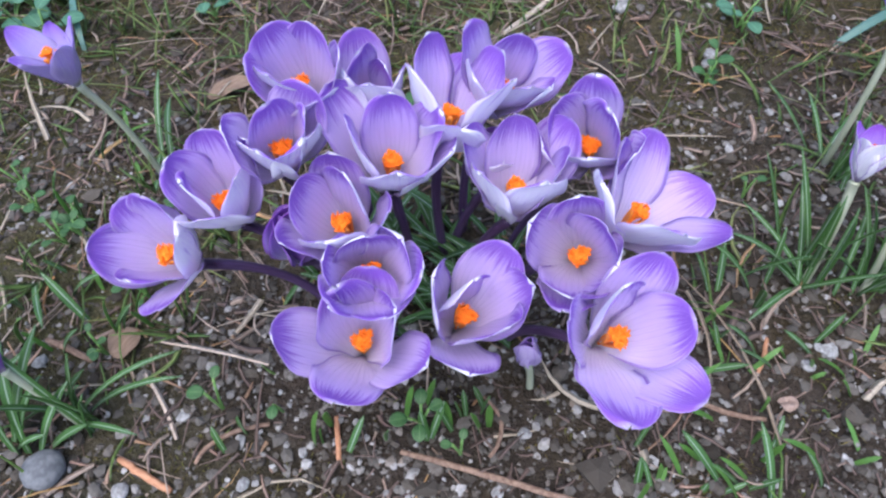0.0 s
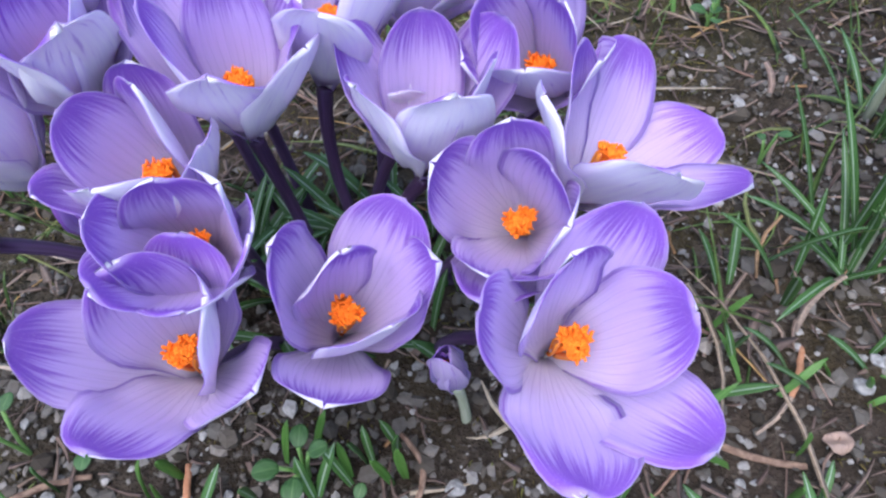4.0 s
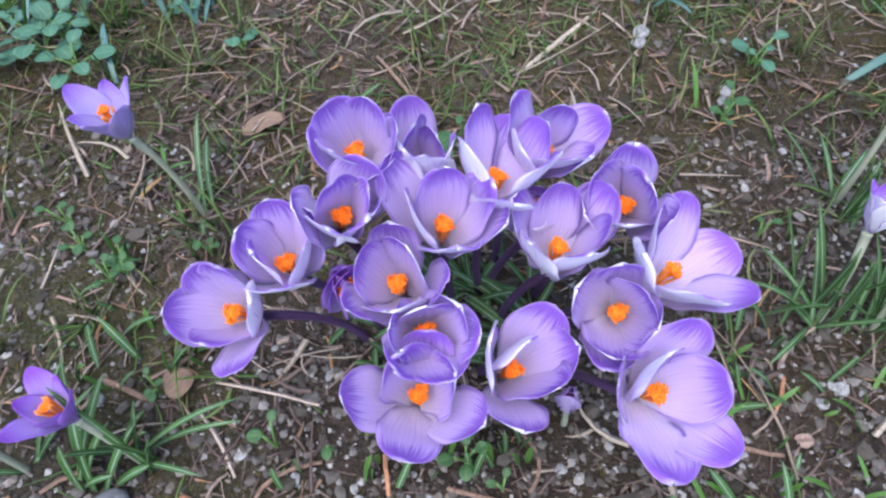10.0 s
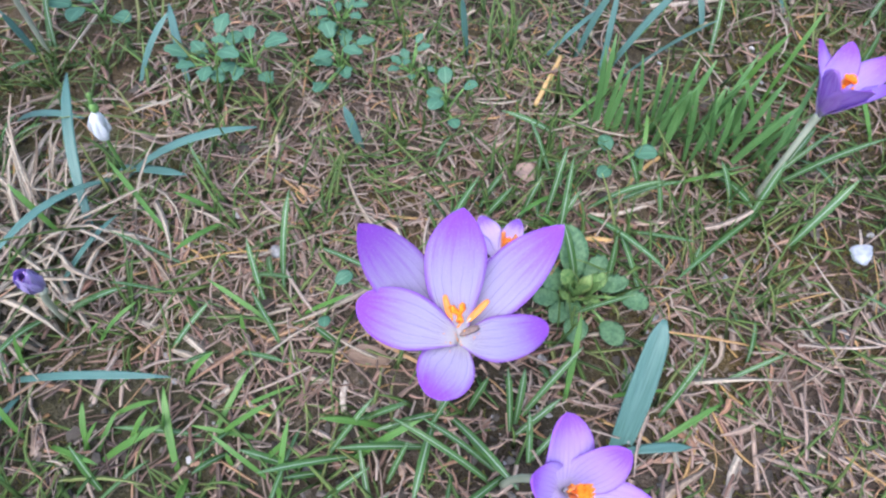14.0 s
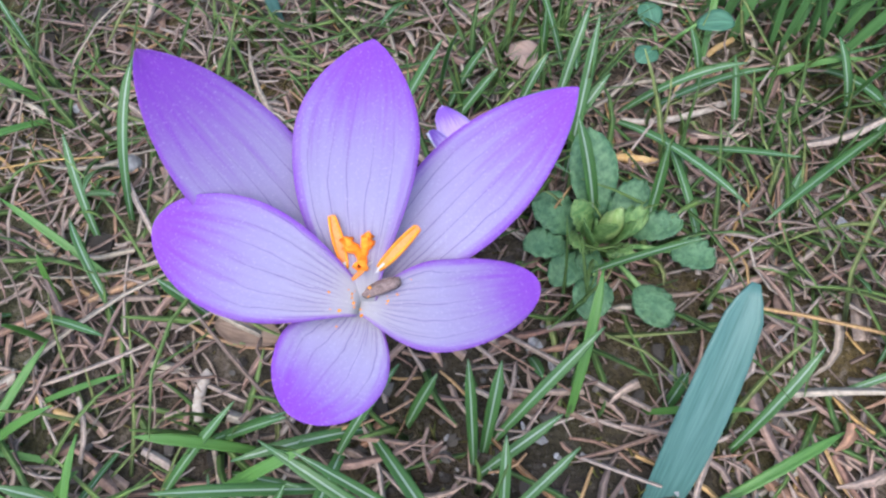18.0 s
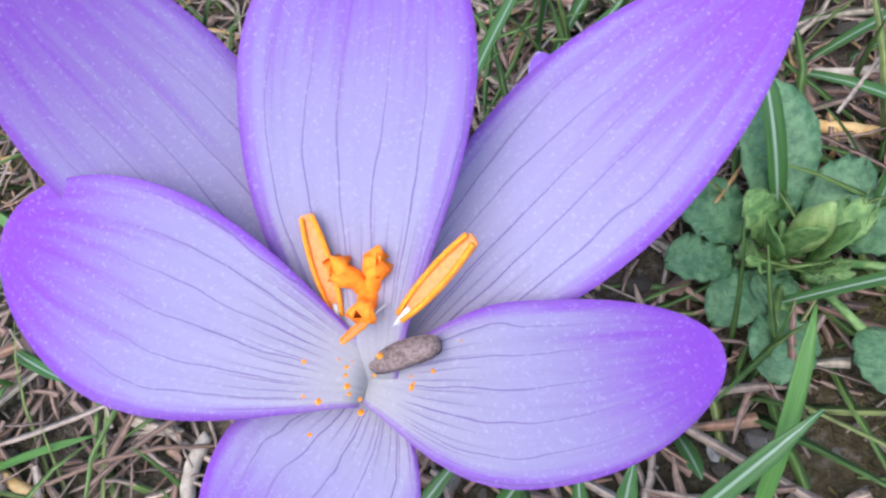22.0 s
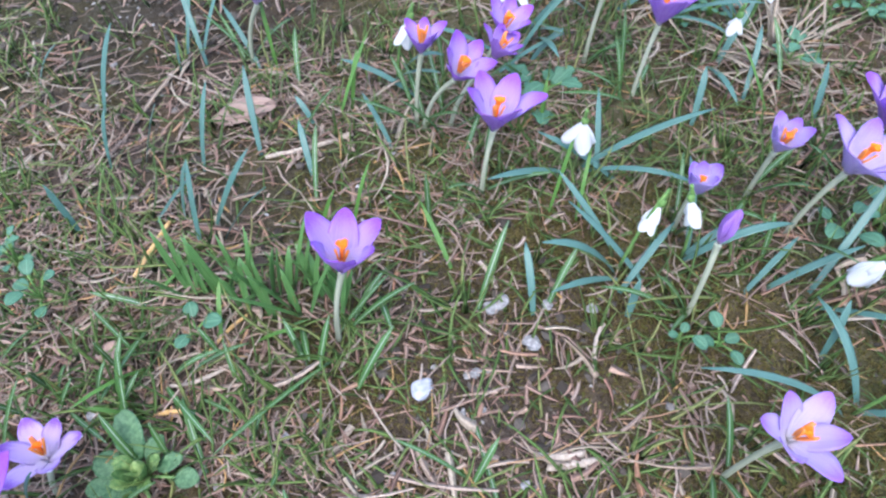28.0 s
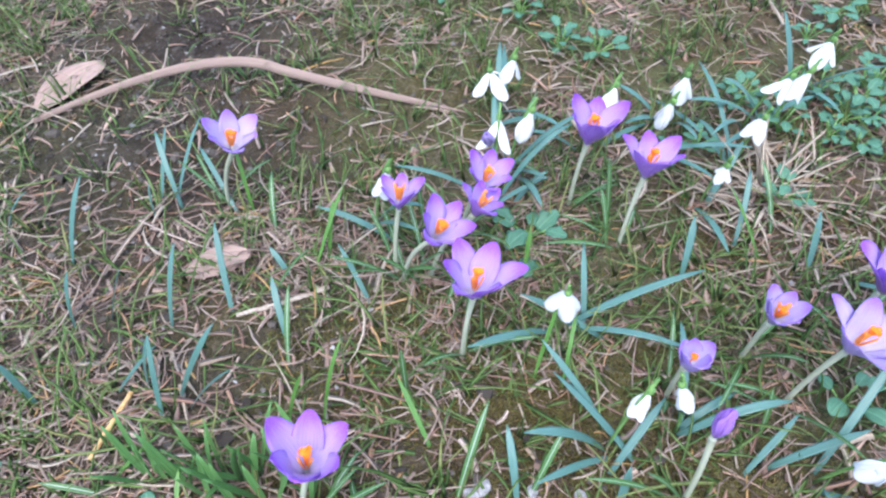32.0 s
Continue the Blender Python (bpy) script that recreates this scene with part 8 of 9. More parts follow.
weed((-0.145, 0.138, 0.000), 0.0061, 4, "round", 586)
weed((-0.157, 0.111, 0.000), 0.0058, 4, "round", 587)
weed((-0.226, 0.201, 0.000), 0.0072, 4, "round", 588)
weed((-0.150, 0.142, 0.000), 0.0068, 4, "round", 589)
weed((-0.195, 0.168, 0.000), 0.0057, 4, "round", 590)
weed((-0.192, 0.179, 0.000), 0.0077, 4, "round", 591)
weed((-0.214, 0.186, 0.000), 0.0074, 4, "round", 592)
weed((-0.187, 0.171, 0.000), 0.0080, 4, "round", 593)
weed((-0.148, 0.184, 0.000), 0.0054, 4, "round", 594)
blade_tuft((0.248, 0.672, 0.000), (0.325, 0.667, 0.000), (0.315, 0.637, 0.000))
dead_tussock((-0.049, 0.571, 0.000))
dead_tussock((-0.035, 0.597, 0.000))
dead_tussock((0.639, 0.807, 0.000))
# stones, twigs and dead leaves
loose_stone((-0.165, 0.061, 0.000), 0.0082, "grey", 0.80, 600)
loose_stone((-0.090, 0.073, 0.000), 0.0033, "pale", 0.60, 601)
loose_stone((-0.045, 0.082, 0.000), 0.0018, "pale", 0.60, 602)
loose_stone((-0.085, 0.057, 0.000), 0.0034, "pale", 0.60, 603)
loose_stone((-0.040, 0.076, 0.000), 0.0017, "pale", 0.60, 604)
loose_stone((0.011, 0.056, 0.000), 0.0029, "pale", 0.60, 605)
loose_stone((-0.021, 0.074, 0.000), 0.0022, "pale", 0.60, 606)
loose_stone((0.135, 0.106, -0.000), 0.0036, "pale", 0.60, 607)
loose_stone((0.148, 0.116, 0.000), 0.0023, "pale", 0.60, 608)
loose_stone((0.145, 0.113, 0.000), 0.0032, "pale", 0.60, 609)
loose_stone((0.097, 0.080, 0.000), 0.0021, "pale", 0.60, 610)
loose_stone((-0.186, 0.107, 0.000), 0.0038, "pale", 0.60, 611)
loose_stone((0.088, 0.330, 0.000), 0.0060, "pale", 0.60, 612)
loose_stone((-0.133, 0.054, 0.000), 0.0042, "pale", 0.60, 613)
loose_stone((-0.114, 0.082, 0.000), 0.0031, "pale", 0.60, 614)
loose_stone((0.139, 0.082, 0.000), 0.0021, "pale", 0.60, 615)
loose_stone((0.112, 0.070, 0.000), 0.0025, "pale", 0.60, 616)
loose_stone((-0.065, 0.070, 0.000), 0.0022, "pale", 0.60, 617)
loose_stone((0.022, 0.079, 0.000), 0.0030, "pale", 0.60, 618)
loose_stone((0.130, 0.285, 0.000), 0.0037, "pale", 0.60, 619)
loose_stone((0.155, 0.247, 0.000), 0.0026, "pale", 0.60, 620)
loose_stone((0.363, 0.598, 0.000), 0.0069, "blue", 0.50, 621)
loose_stone((0.388, 0.603, 0.000), 0.0027, "pale", 0.70, 622)
loose_stone((0.382, 0.583, 0.000), 0.0026, "pale", 0.70, 623)
loose_stone((0.406, 0.638, 0.000), 0.0050, "pale", 0.70, 624)
loose_stone((0.200, 0.608, 0.000), 0.0040, "pale", 0.70, 625)
loose_stone((0.346, 0.558, 0.000), 0.0024, "pale", 0.70, 626)
loose_stone((0.425, 0.615, 0.000), 0.0048, "pale", 0.70, 627)
loose_stone((0.398, 0.604, 0.000), 0.0026, "pale", 0.70, 628)
loose_stone((0.412, 0.640, -0.000), 0.0046, "pale", 0.70, 629)
loose_stone((0.392, 0.583, 0.000), 0.0025, "pale", 0.70, 630)
loose_stone((0.412, 0.544, 0.000), 0.0026, "pale", 0.70, 631)
loose_stone((0.436, 0.635, 0.000), 0.0037, "pale", 0.70, 632)
loose_stone((0.460, 0.630, 0.000), 0.0037, "pale", 0.70, 633)
loose_stone((0.424, 0.615, 0.000), 0.0057, "pale", 0.70, 634)
loose_stone((0.413, 0.642, 0.000), 0.0045, "pale", 0.70, 635)
loose_stone((0.392, 0.604, 0.000), 0.0035, "pale", 0.70, 636)
loose_stone((0.406, 0.545, 0.000), 0.0029, "pale", 0.70, 637)
loose_stone((0.411, 0.495, 0.000), 0.0035, "pale", 0.70, 638)
loose_stone((0.388, 0.497, -0.000), 0.0024, "pale", 0.70, 639)
loose_stone((-0.026, 0.448, 0.000), 0.0046, "pale", 0.70, 640)
loose_stone((-0.022, 0.489, 0.000), 0.0040, "pale", 0.70, 641)
loose_stone((0.250, 0.409, 0.000), 0.0051, "pale", 0.70, 642)
loose_stone((-0.015, 0.380, 0.000), 0.0036, "pale", 0.70, 643)
loose_stone((0.063, 0.615, 0.000), 0.0032, "pale", 0.50, 644)
loose_stone((0.085, 0.594, 0.000), 0.0047, "pale", 0.50, 645)
loose_stone((0.209, 0.544, 0.000), 0.0030, "pale", 0.50, 646)
loose_stone((0.262, 0.565, 0.000), 0.0025, "pale", 0.50, 647)
loose_stone((0.214, 0.539, 0.000), 0.0020, "pale", 0.50, 648)
loose_stone((0.296, 0.583, 0.000), 0.0023, "pale", 0.50, 649)
loose_stone((0.257, 0.558, -0.000), 0.0015, "pale", 0.50, 650)
loose_stone((-0.264, 0.185, 0.000), 0.0074, "pale", 0.50, 651)
loose_stone((0.091, 0.341, 0.000), 0.0063, "pale", 0.50, 652)
loose_stone((0.134, 0.293, 0.000), 0.0052, "pale", 0.50, 653)
loose_stone((0.142, 0.114, 0.000), 0.0029, "pale", 0.50, 654)
loose_stone((0.156, 0.112, 0.000), 0.0023, "pale", 0.50, 655)
twig([(-0.137, 0.066, 0.002), (-0.125, 0.060, 0.002), (-0.113, 0.054, 0.002)], 0.0030, "rust")
twig([(-0.026, 0.070, 0.002), (0.007, 0.062, 0.002), (0.041, 0.053, 0.002)], 0.0026, "brown")
twig([(-0.105, 0.064, 0.002), (-0.097, 0.074, 0.002), (-0.079, 0.080, 0.002)], 0.0020, "brown")
twig([(-0.072, 0.323, 0.002), (-0.061, 0.307, 0.002), (-0.046, 0.285, 0.002)], 0.0024, "brown")
twig([(0.019, 0.315, 0.002), (0.038, 0.337, 0.002), (0.061, 0.358, 0.002)], 0.0034, "pale")
twig([(0.414, 0.558, 0.002), (0.425, 0.556, 0.002), (0.437, 0.557, 0.002)], 0.0042, "pale")
twig([(0.115, 0.103, 0.002), (0.119, 0.110, 0.002), (0.122, 0.118, 0.002)], 0.0020, "rust")
twig([(-0.187, 0.118, 0.002), (-0.175, 0.113, 0.002), (-0.163, 0.108, 0.002)], 0.0030, "brown")
twig([(0.202, 0.531, 0.002), (0.212, 0.528, 0.002), (0.226, 0.523, 0.002)], 0.0018, "brown")
twig([(0.236, 0.619, 0.002), (0.253, 0.619, 0.002), (0.276, 0.630, 0.002)], 0.0022, "pale")
twig([(0.230, 0.604, 0.002), (0.239, 0.605, 0.002), (0.249, 0.603, 0.002)], 0.0028, "orange")
twig([(0.252, 0.625, 0.002), (0.261, 0.640, 0.002), (0.275, 0.653, 0.002)], 0.0022, "orange")
twig([(0.082, 0.521, 0.002), (0.088, 0.518, 0.002), (0.094, 0.516, 0.002)], 0.0024, "orange")
twig([(0.124, 0.518, 0.002), (0.123, 0.525, 0.002), (0.124, 0.531, 0.002)], 0.0030, "pale")
twig([(0.212, 0.685, 0.002), (0.220, 0.702, 0.002), (0.228, 0.721, 0.002)], 0.0030, "orange")
twig([(0.418, 0.552, 0.002), (0.429, 0.552, 0.002), (0.443, 0.553, 0.002)], 0.0040, "pale")
twig([(0.452, 0.597, 0.002), (0.458, 0.613, 0.002), (0.464, 0.620, 0.002)], 0.0024, "pale")
twig([(0.489, 0.731, 0.002), (0.498, 0.725, 0.002), (0.512, 0.727, 0.002)], 0.0020, "brown")
twig([(0.284, 0.762, 0.002), (0.312, 0.769, 0.002), (0.340, 0.774, 0.002)], 0.0032, "pale")
twig([(0.063, 0.123, 0.002), (0.084, 0.127, 0.002), (0.097, 0.123, 0.002)], 0.0016, "brown")
twig([(0.084, 0.098, 0.002), (0.096, 0.089, 0.002), (0.114, 0.084, 0.002)], 0.0022, "brown")
twig([(-0.053, 0.084, 0.002), (-0.051, 0.073, 0.002), (-0.050, 0.067, 0.002)], 0.0022, "rust")
twig([(0.006, 0.094, 0.002), (0.013, 0.082, 0.002), (0.008, 0.069, 0.002)], 0.0018, "brown")
dead_leaf((-0.153, 0.109, 0.003), (-0.143, 0.119, 0.005), 0.0160, "brown")
dead_leaf((0.117, 0.979, 0.003), (0.161, 1.030, 0.005), 0.0350, "pink")
dead_leaf((0.250, 0.801, 0.003), (0.284, 0.801, 0.005), 0.0220, "pink")
dead_leaf((0.699, 0.677, 0.003), (0.715, 0.657, 0.005), 0.0130, "brown")
dead_leaf((0.122, 0.093, 0.003), (0.124, 0.087, 0.005), 0.0080, "pink")
dead_leaf((0.032, 0.406, 0.003), (0.060, 0.424, 0.005), 0.0120, "pink")
dead_leaf((0.123, 0.544, 0.003), (0.142, 0.540, 0.005), 0.0100, "brown")
dead_leaf((-0.146, 0.263, 0.003), (-0.123, 0.275, 0.005), 0.0140, "brown")
dead_leaf((0.030, 0.411, 0.003), (0.065, 0.422, 0.005), 0.0200, "pink")
dead_leaf((0.255, 0.805, 0.003), (0.291, 0.807, 0.005), 0.0200, "pink")
dead_leaf((0.749, 0.621, 0.003), (0.756, 0.605, 0.005), 0.0140, "brown")
dead_leaf((0.201, 0.646, 0.003), (0.208, 0.635, 0.005), 0.0120, "pink")
long_dry_leaf([(0.119, 0.964, 0.004), (0.257, 1.023, 0.020), (0.312, 0.981, 0.014), (0.372, 0.956, 0.006), (0.452, 0.918, 0.004)])

# ---------------------------------------------------------------- litter, grass, moss and grit over the whole ground
turf = lambda x, y: np.clip(1.0 - 1.1 * bare(x, y), 0.05, 1.0)
littered = lambda x, y: turf(x, y) * (1.0 - 0.90 * mossy(x, y))
near_clump = lambda x, y: 1.0 - 0.45 * np.exp(-((x / 0.45) ** 2 + ((y - 0.15) / 0.28) ** 2) ** 2)
x, y, rng = scatter(56000, 11, lambda x, y: littered(x, y) * near_clump(x, y) * (0.25 + 0.75 * patchy(x, y, 2.6, 0.4)))
n = len(x)
ribbons("grass_litter", M["straw"], x, y, rise(x, y) + rng.uniform(0.0004, 0.004, n), rng.uniform(0, 6.28, n), rng.gamma(3.0, 0.0062, n), 0.0004 + rng.gamma(2.0, 0.00035, n), rng.normal(0.06, 0.10, n), rng.uniform(0, 0.10, n), rng, 3,
        "tangled dry grass and straw lying over the turf", "dry grass", False, 0.6)
x, y, rng = scatter(3200, 12, lambda x, y: 0.15 + 0.85 * bare(x, y))
n = len(x)
ribbons("soil_fibres", M["straw"], x, y, rise(x, y) + 0.0008, rng.uniform(0, 6.28, n), rng.gamma(3.0, 0.005, n), rng.uniform(0.0004, 0.0013, n), rng.normal(0.02, 0.05, n), rng.uniform(0, 0.05, n), rng, 3,
        "fine brown roots and fibres on bare soil", "plant fibres", False)
x, y, rng = scatter(15000, 13, lambda x, y: np.clip(littered(x, y), 0.07, 1) * (0.06 + 0.94 * patchy(x, y, 2.4, 2.1) ** 1.6))
n = len(x)
ribbons("grass", M["grass"], x, y, rise(x, y) - 0.001, rng.uniform(0, 6.28, n), rng.gamma(5.0, 0.0060, n), rng.uniform(0.0009, 0.0026, n), rng.uniform(0.25, 1.3, n), rng.uniform(0.05, 0.5, n), rng, 4,
        "short thin green grass growing through dry litter", "grass")
x, y, rng = scatter(85000, 14, lambda x, y: turf(x, y) * np.clip(patchy(x, y, 2.1, 4.0) * 1.6 - 0.6 + 1.3 * mossy(x, y), 0, 1))
n = len(x)
ribbons("moss", M["moss"], x, y, rise(x, y) - 0.0005, rng.uniform(0, 6.28, n), rng.uniform(0.0025, 0.0065, n), rng.uniform(0.0005, 0.0011, n), rng.uniform(0.3, 1.4, n), rng.uniform(0, 0.4, n), rng, 2,
        "brownish green moss in low cushions", "moss")
x, y, rng = scatter(52000, 15, lambda x, y: np.clip(bare(x, y), 0.04, 1))
pebbles("grit", M["grit"], x, y, np.minimum(0.0004 + rng.gamma(1.3, 0.0005, len(x)), 0.0030), rng, "grey grit and small gravel on bare soil", "gravel")
x, y, rng = scatter(66000, 25, lambda x, y: np.clip(0.06 + bare(x, y) ** 2, 0, 1) * (0.35 + 0.65 * patchy(x, y, 4.0, 0.3)), (-0.34, 0.42), (-0.05, 0.26))
pebbles("gravel", M["grit"], x, y, np.minimum(0.0004 + rng.gamma(1.3, 0.00048, len(x)), 0.0032), rng, "grey-brown gravel and grit round the clump", "gravel")
x, y, rng = scatter(7000, 33, lambda x, y: np.clip(0.05 + bare(x, y), 0, 1) * patchy(x, y, 3.2, 1.7), (-0.34, 0.42), (-0.05, 0.26))
pebbles("small_stones", M["mixed_stone"], x, y, 0.0012 + rng.gamma(1.6, 0.00055, len(x)), rng, "angular grey and buff stones in the soil", "gravel", 0.7, 0.05)
x, y, rng = scatter(5200, 34, lambda x, y: 0.25 + 0.75 * patchy(x, y, 3.0, 2.2), (-0.36, 0.42), (-0.05, 0.30))
n = len(x)
ribbons("leaf_shreds", M["shreds"], x, y, rise(x, y) + rng.uniform(0.0008, 0.003, n), rng.uniform(0, 6.28, n), 0.003 + rng.gamma(2.0, 0.0030, n), 0.0005 + rng.gamma(2.0, 0.0004, n), rng.normal(0.03, 0.08, n), rng.uniform(0, 0.06, n), rng, 3,
        "grey-brown shreds of bark and leaf on the soil", "leaf litter", True, 0.5)
x, y, rng = scatter(24000, 35, lambda x, y: np.clip(patchy(x, y, 3.6, 3.1) * 1.9 - 0.9, 0, 1), (-0.36, 0.42), (-0.05, 0.30))
n = len(x)
ribbons("soil_moss", M["moss"], x, y, rise(x, y) - 0.0003, rng.uniform(0, 6.28, n), rng.uniform(0.0018, 0.0045, n), rng.uniform(0.0004, 0.0009, n), rng.uniform(0.2, 1.4, n), rng.uniform(0, 0.4, n), rng, 2,
        "brownish green moss between the gravel", "moss")
x, y, rng = scatter(76000, 36, lambda x, y: np.clip(patchy(x, y, 2.7, 0.6) * 1.7 - 0.35, 0, 1) * np.exp(-((x / 0.46) ** 2 + ((y - 0.36) / 0.14) ** 2) ** 1.5), (-0.58, 0.58), (0.16, 0.58))
n = len(x)
ribbons("worn_moss", M["moss"], x, y, rise(x, y) - 0.0003, rng.uniform(0, 6.28, n), rng.uniform(0.0020, 0.0055, n), rng.uniform(0.0005, 0.0010, n), rng.uniform(0.2, 1.4, n), rng.uniform(0, 0.4, n), rng, 2,
        "olive-brown moss over worn ground", "moss")
x, y, rng = scatter(11000, 37, lambda x, y: (0.2 + 0.8 * patchy(x, y, 2.9, 2.8)) * np.exp(-((x / 0.46) ** 2 + ((y - 0.36) / 0.15) ** 2) ** 1.5), (-0.58, 0.58), (0.16, 0.58))
n = len(x)
ribbons("worn_litter", M["shreds"], x, y, rise(x, y) + rng.uniform(0.0008, 0.0035, n), rng.uniform(0, 6.28, n), 0.004 + rng.gamma(2.0, 0.0036, n), 0.0006 + rng.gamma(2.0, 0.00045, n), rng.normal(0.03, 0.10, n), rng.uniform(0, 0.06, n), rng, 3,
        "grey-brown shreds of dead leaves on worn ground", "leaf litter", True, 0.5)
x, y, rng = scatter(9000, 38, lambda x, y: (0.15 + 0.85 * patchy(x, y, 2.9, 4.4)) * (1 - 0.6 * mossy(x, y)) * np.exp(-(((x - 0.24) / 0.20) ** 2 + ((y - 0.58) / 0.11) ** 2) ** 1.5), (-0.10, 0.60), (0.38, 0.80))
n = len(x)
ribbons("pink_litter", M["flakes"], x, y, rise(x, y) + rng.uniform(0.0008, 0.0035, n), rng.uniform(0, 6.28, n), 0.004 + rng.gamma(2.0, 0.0036, n), 0.0007 + rng.gamma(2.0, 0.0005, n), rng.normal(0.03, 0.10, n), rng.uniform(0, 0.06, n), rng, 3,
        "short pinkish-brown shreds of dead leaves between the plants", "leaf litter", True, 0.5)
x, y, rng = scatter(46000, 16, lambda x, y: np.clip(bare(x, y), 0.08, 1))
pebbles("soil_crumbs", M["crumbs"], x, y, 0.0006 + rng.gamma(1.6, 0.0007, len(x)), rng, "dark brown crumbs of soil", "soil")
# the litter is thickest round the single crocus and in the lawn beyond it
x, y, rng = scatter(13000, 17, lambda x, y: littered(x, y) * patchy(x, y, 3.1, 0.9), (0.0, 0.5), (0.42, 0.86))
n = len(x)
ribbons("fine_litter", M["straw"], x, y, rise(x, y) + rng.uniform(0.0003, 0.003, n), rng.uniform(0, 6.28, n), rng.gamma(2.5, 0.0055, n), 0.0003 + rng.gamma(2.0, 0.0003, n), rng.normal(0.06, 0.12, n), rng.uniform(0, 0.10, n), rng, 3,
        "fine dry grass fibres between the plants", "dry grass", False, 0.8)
x, y, rng = scatter(17000, 18, lambda x, y: littered(x, y) * (0.04 + 0.96 * patchy(x, y, 3.0, 1.1) ** 1.6), (0.05, 0.85), (0.6, 1.25))
n = len(x)
ribbons("lawn_blades", M["grass"], x, y, rise(x, y) - 0.001, rng.uniform(0, 6.28, n), rng.gamma(5.0, 0.0048, n), rng.uniform(0.0010, 0.0026, n), rng.uniform(0.4, 1.4, n), rng.uniform(0.05, 0.4, n), rng, 4,
        "tufts of young green grass in the lawn", "grass")
x, y, rng = scatter(9000, 19, lambda x, y: littered(x, y) * near_clump(x, y) * (0.2 + 0.8 * patchy(x, y, 2.9, 3.3)))
n = len(x)
ribbons("dead_blades", M["straw_pale"], x, y, rise(x, y) + rng.uniform(0.001, 0.004, n), rng.uniform(0, 6.28, n), rng.gamma(4.0, 0.0070, n), 0.0009 + rng.gamma(2.0, 0.0006, n), rng.normal(0.08, 0.12, n), rng.uniform(0.02, 0.14, n), rng, 4,
        "broad bleached grass blades lying flat", "dry grass", True, 0.9)
x, y, rng = scatter(1700, 20, lambda x, y: np.clip(turf(x, y), 0.25, 1), (-0.15, 0.55), (0.36, 0.80))
n = len(x)
ribbons("young_grass", M["grass"], x, y, rise(x, y) - 0.001, rng.uniform(0, 6.28, n), rng.gamma(6.0, 0.0055, n), rng.uniform(0.0010, 0.0026, n), rng.uniform(0.1, 0.9, n), rng.uniform(0.05, 0.5, n), rng, 4,
        "bright green grass blades among dry litter", "grass")
x, y, rng = scatter(23000, 21, lambda x, y: np.clip(littered(x, y), 0.08, 1) * near_clump(x, y) ** 3 * (0.1 + 0.9 * patchy(x, y, 3.4, 5.2)))
n = len(x)
ribbons("brown_flakes", M["flakes"], x, y, rise(x, y) + rng.uniform(0.0004, 0.003, n), rng.uniform(0, 6.28, n), 0.005 + rng.gamma(2.2, 0.0048, n), 0.0012 + rng.gamma(2.0, 0.0006, n), rng.normal(0.05, 0.12, n), rng.uniform(0, 0.08, n), rng, 3,
        "pinkish-brown shreds of dead leaves in the turf", "leaf litter", True, 0.45)
# young tufts, a dozen blades from one crown
rng = np.random.default_rng(23)
cx, cy = rng.uniform(-0.6, 0.95, 1500), rng.uniform(0.12, 1.3, 1500)
ok = rng.uniform(0, 1, 1500) < np.clip(turf(cx, cy), 0.3, 1) * (0.15 + 0.85 * patchy(cx, cy, 1.9, 2.1) ** 1.3)
cx, cy = np.repeat(cx[ok], 11), np.repeat(cy[ok], 11)
n = len(cx)
a = rng.uniform(0, 6.28, n)
x, y = cx + np.cos(a) * np.abs(rng.normal(0, 0.0045, n)), cy + np.sin(a) * np.abs(rng.normal(0, 0.0045, n))
ribbons("grass_tufts", M["grass"], x, y, rise(x, y) - 0.001, a + rng.normal(0, 0.5, n), rng.uniform(0.014, 0.042, n), rng.uniform(0.0011, 0.0026, n), rng.uniform(0.6, 1.45, n), rng.uniform(0.05, 0.45, n), rng, 4,
        "bright green tufts of young grass in moss", "grass")
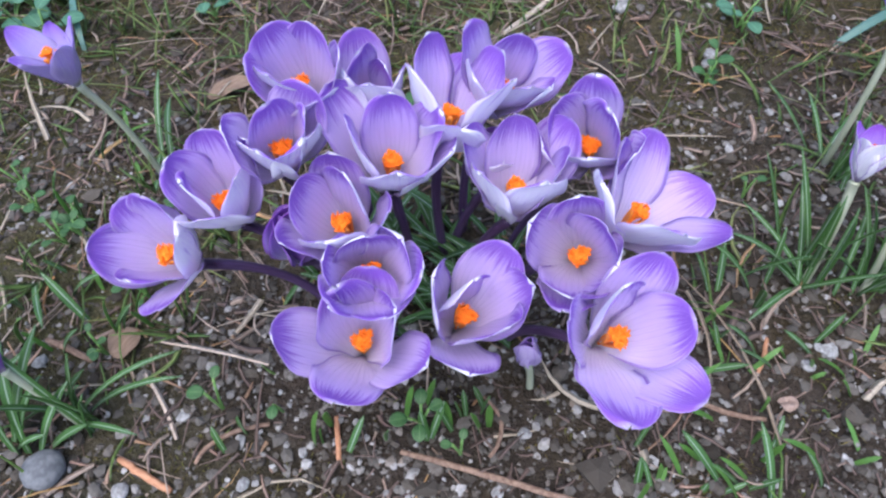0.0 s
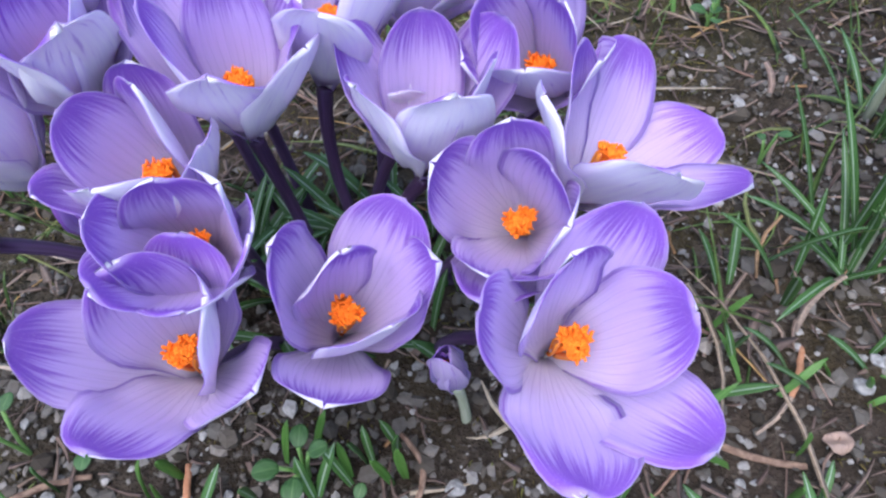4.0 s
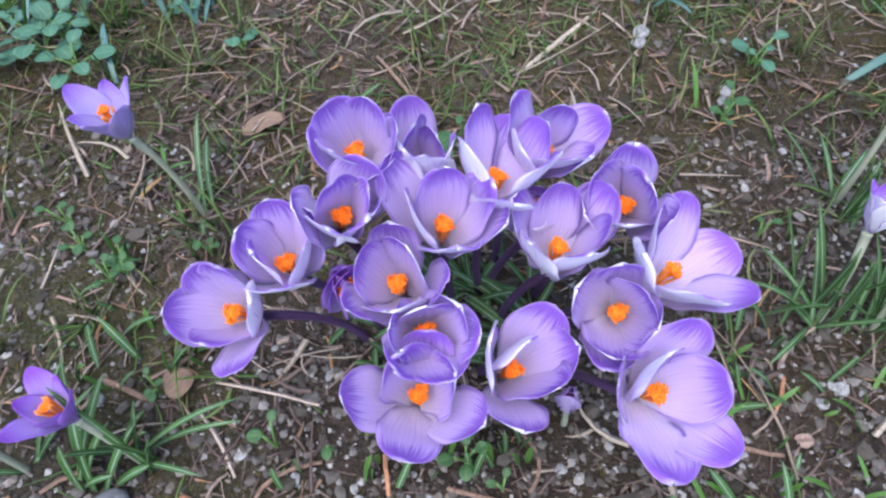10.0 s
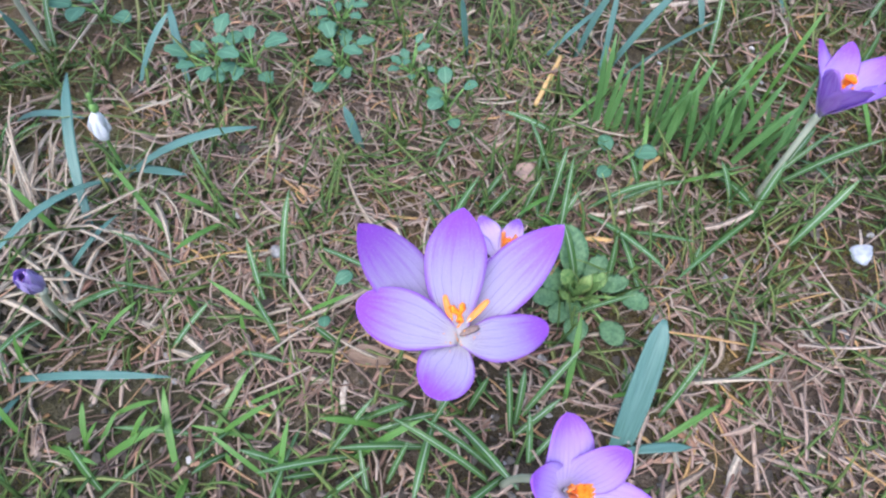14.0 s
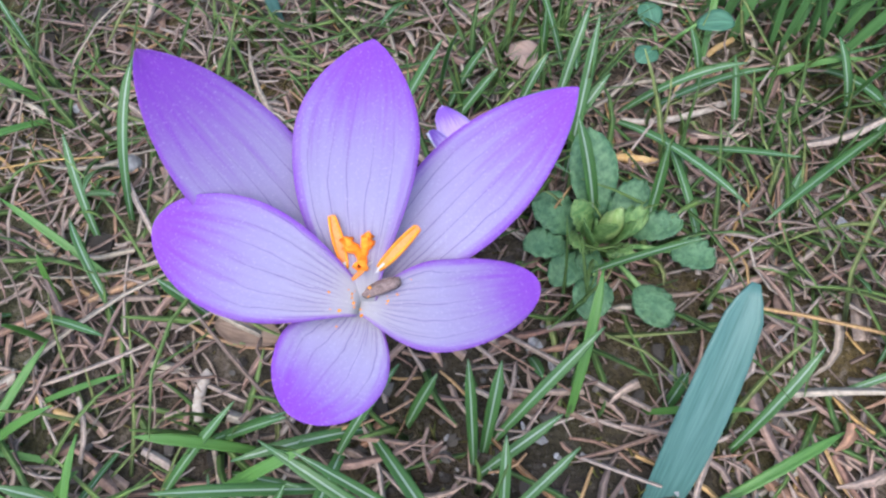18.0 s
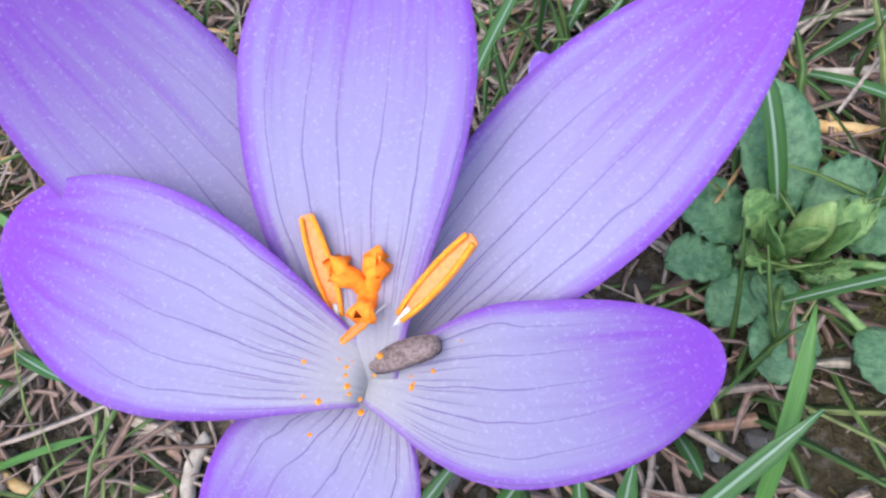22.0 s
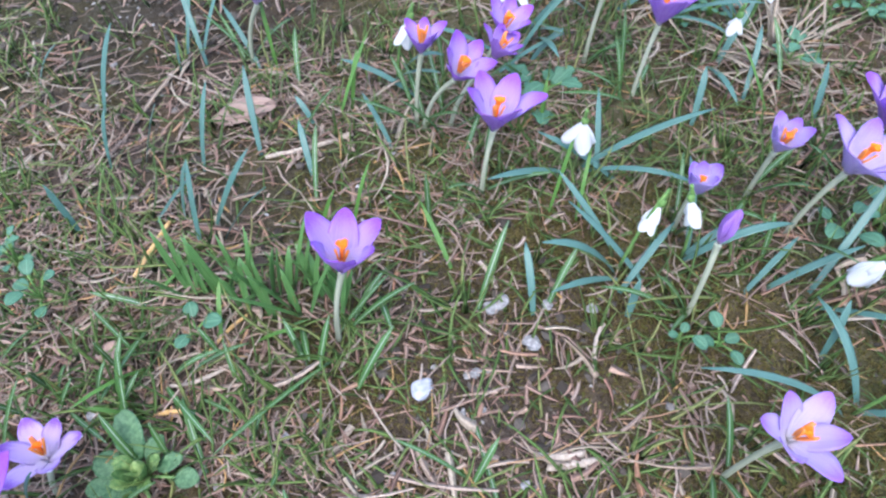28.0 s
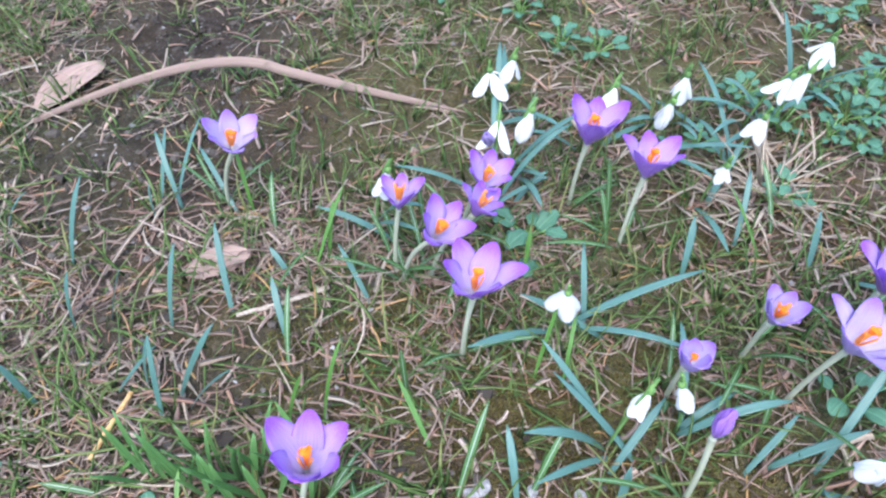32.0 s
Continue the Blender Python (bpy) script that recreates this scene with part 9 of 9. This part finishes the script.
# thin young grass in the worn ground behind the clump
x, y, rng = scatter(9000, 27, lambda x, y: np.exp(-((y - 0.34) / 0.14) ** 2) * (0.15 + 0.85 * patchy(x, y, 2.2, 1.4)) * (1 - 0.75 * np.exp(-(((x - 0.28) / 0.10) ** 2 + ((y - 0.42) / 0.06) ** 2))), (-0.6, 0.75), (0.10, 0.60))
n = len(x)
ribbons("worn_grass", M["grass"], x, y, rise(x, y) - 0.001, rng.uniform(0, 6.28, n), rng.gamma(5.0, 0.0050, n), rng.uniform(0.0009, 0.0022, n), rng.uniform(0.3, 1.3, n), rng.uniform(0.05, 0.5, n), rng, 4,
        "thin green grass in worn brown ground", "grass")
x, y, rng = scatter(42000, 29, lambda x, y: mossy(x, y) ** 0.7, (0.30, 0.72), (0.46, 0.76))
n = len(x)
ribbons("moss_cushions", M["moss"], x, y, rise(x, y) - 0.0005, rng.uniform(0, 6.28, n), rng.uniform(0.0025, 0.0065, n), rng.uniform(0.0006, 0.0013, n), rng.uniform(0.3, 1.4, n), rng.uniform(0, 0.4, n), rng, 2,
        "brown-olive moss in thick cushions", "moss")
# the lawn goes on, coarser, outside the part that is walked over
outside = lambda x, y: np.where((x > -0.62) & (x < 0.95) & (y > -0.05) & (y < 1.30), 0.0, 1.0) * np.exp(-(((x - 0.15) / 1.9) ** 2 + ((y - 0.6) / 1.8) ** 2) ** 2)
x, y, rng = scatter(34000, 31, lambda x, y: outside(x, y) * (0.3 + 0.7 * patchy(x, y, 0.9, 0.4)), (-2.6, 2.9), (-2.0, 3.2))
n = len(x)
ribbons("outer_grass", M["grass"], x, y, rise(x, y) - 0.001, rng.uniform(0, 6.28, n), rng.gamma(5.0, 0.0095, n), rng.uniform(0.002, 0.005, n), rng.uniform(0.2, 1.2, n), rng.uniform(0.05, 0.5, n), rng, 2,
        "short green lawn grass", "grass")
x, y, rng = scatter(26000, 32, lambda x, y: outside(x, y) * (0.3 + 0.7 * patchy(x, y, 1.1, 2.4)), (-2.6, 2.9), (-2.0, 3.2))
n = len(x)
ribbons("outer_litter", M["straw"], x, y, rise(x, y) + 0.001, rng.uniform(0, 6.28, n), rng.gamma(3.0, 0.012, n), rng.uniform(0.001, 0.003, n), rng.normal(0.06, 0.10, n), rng.uniform(0, 0.10, n), rng, 2,
        "dry straw lying in the lawn", "dry grass", False, 0.8)
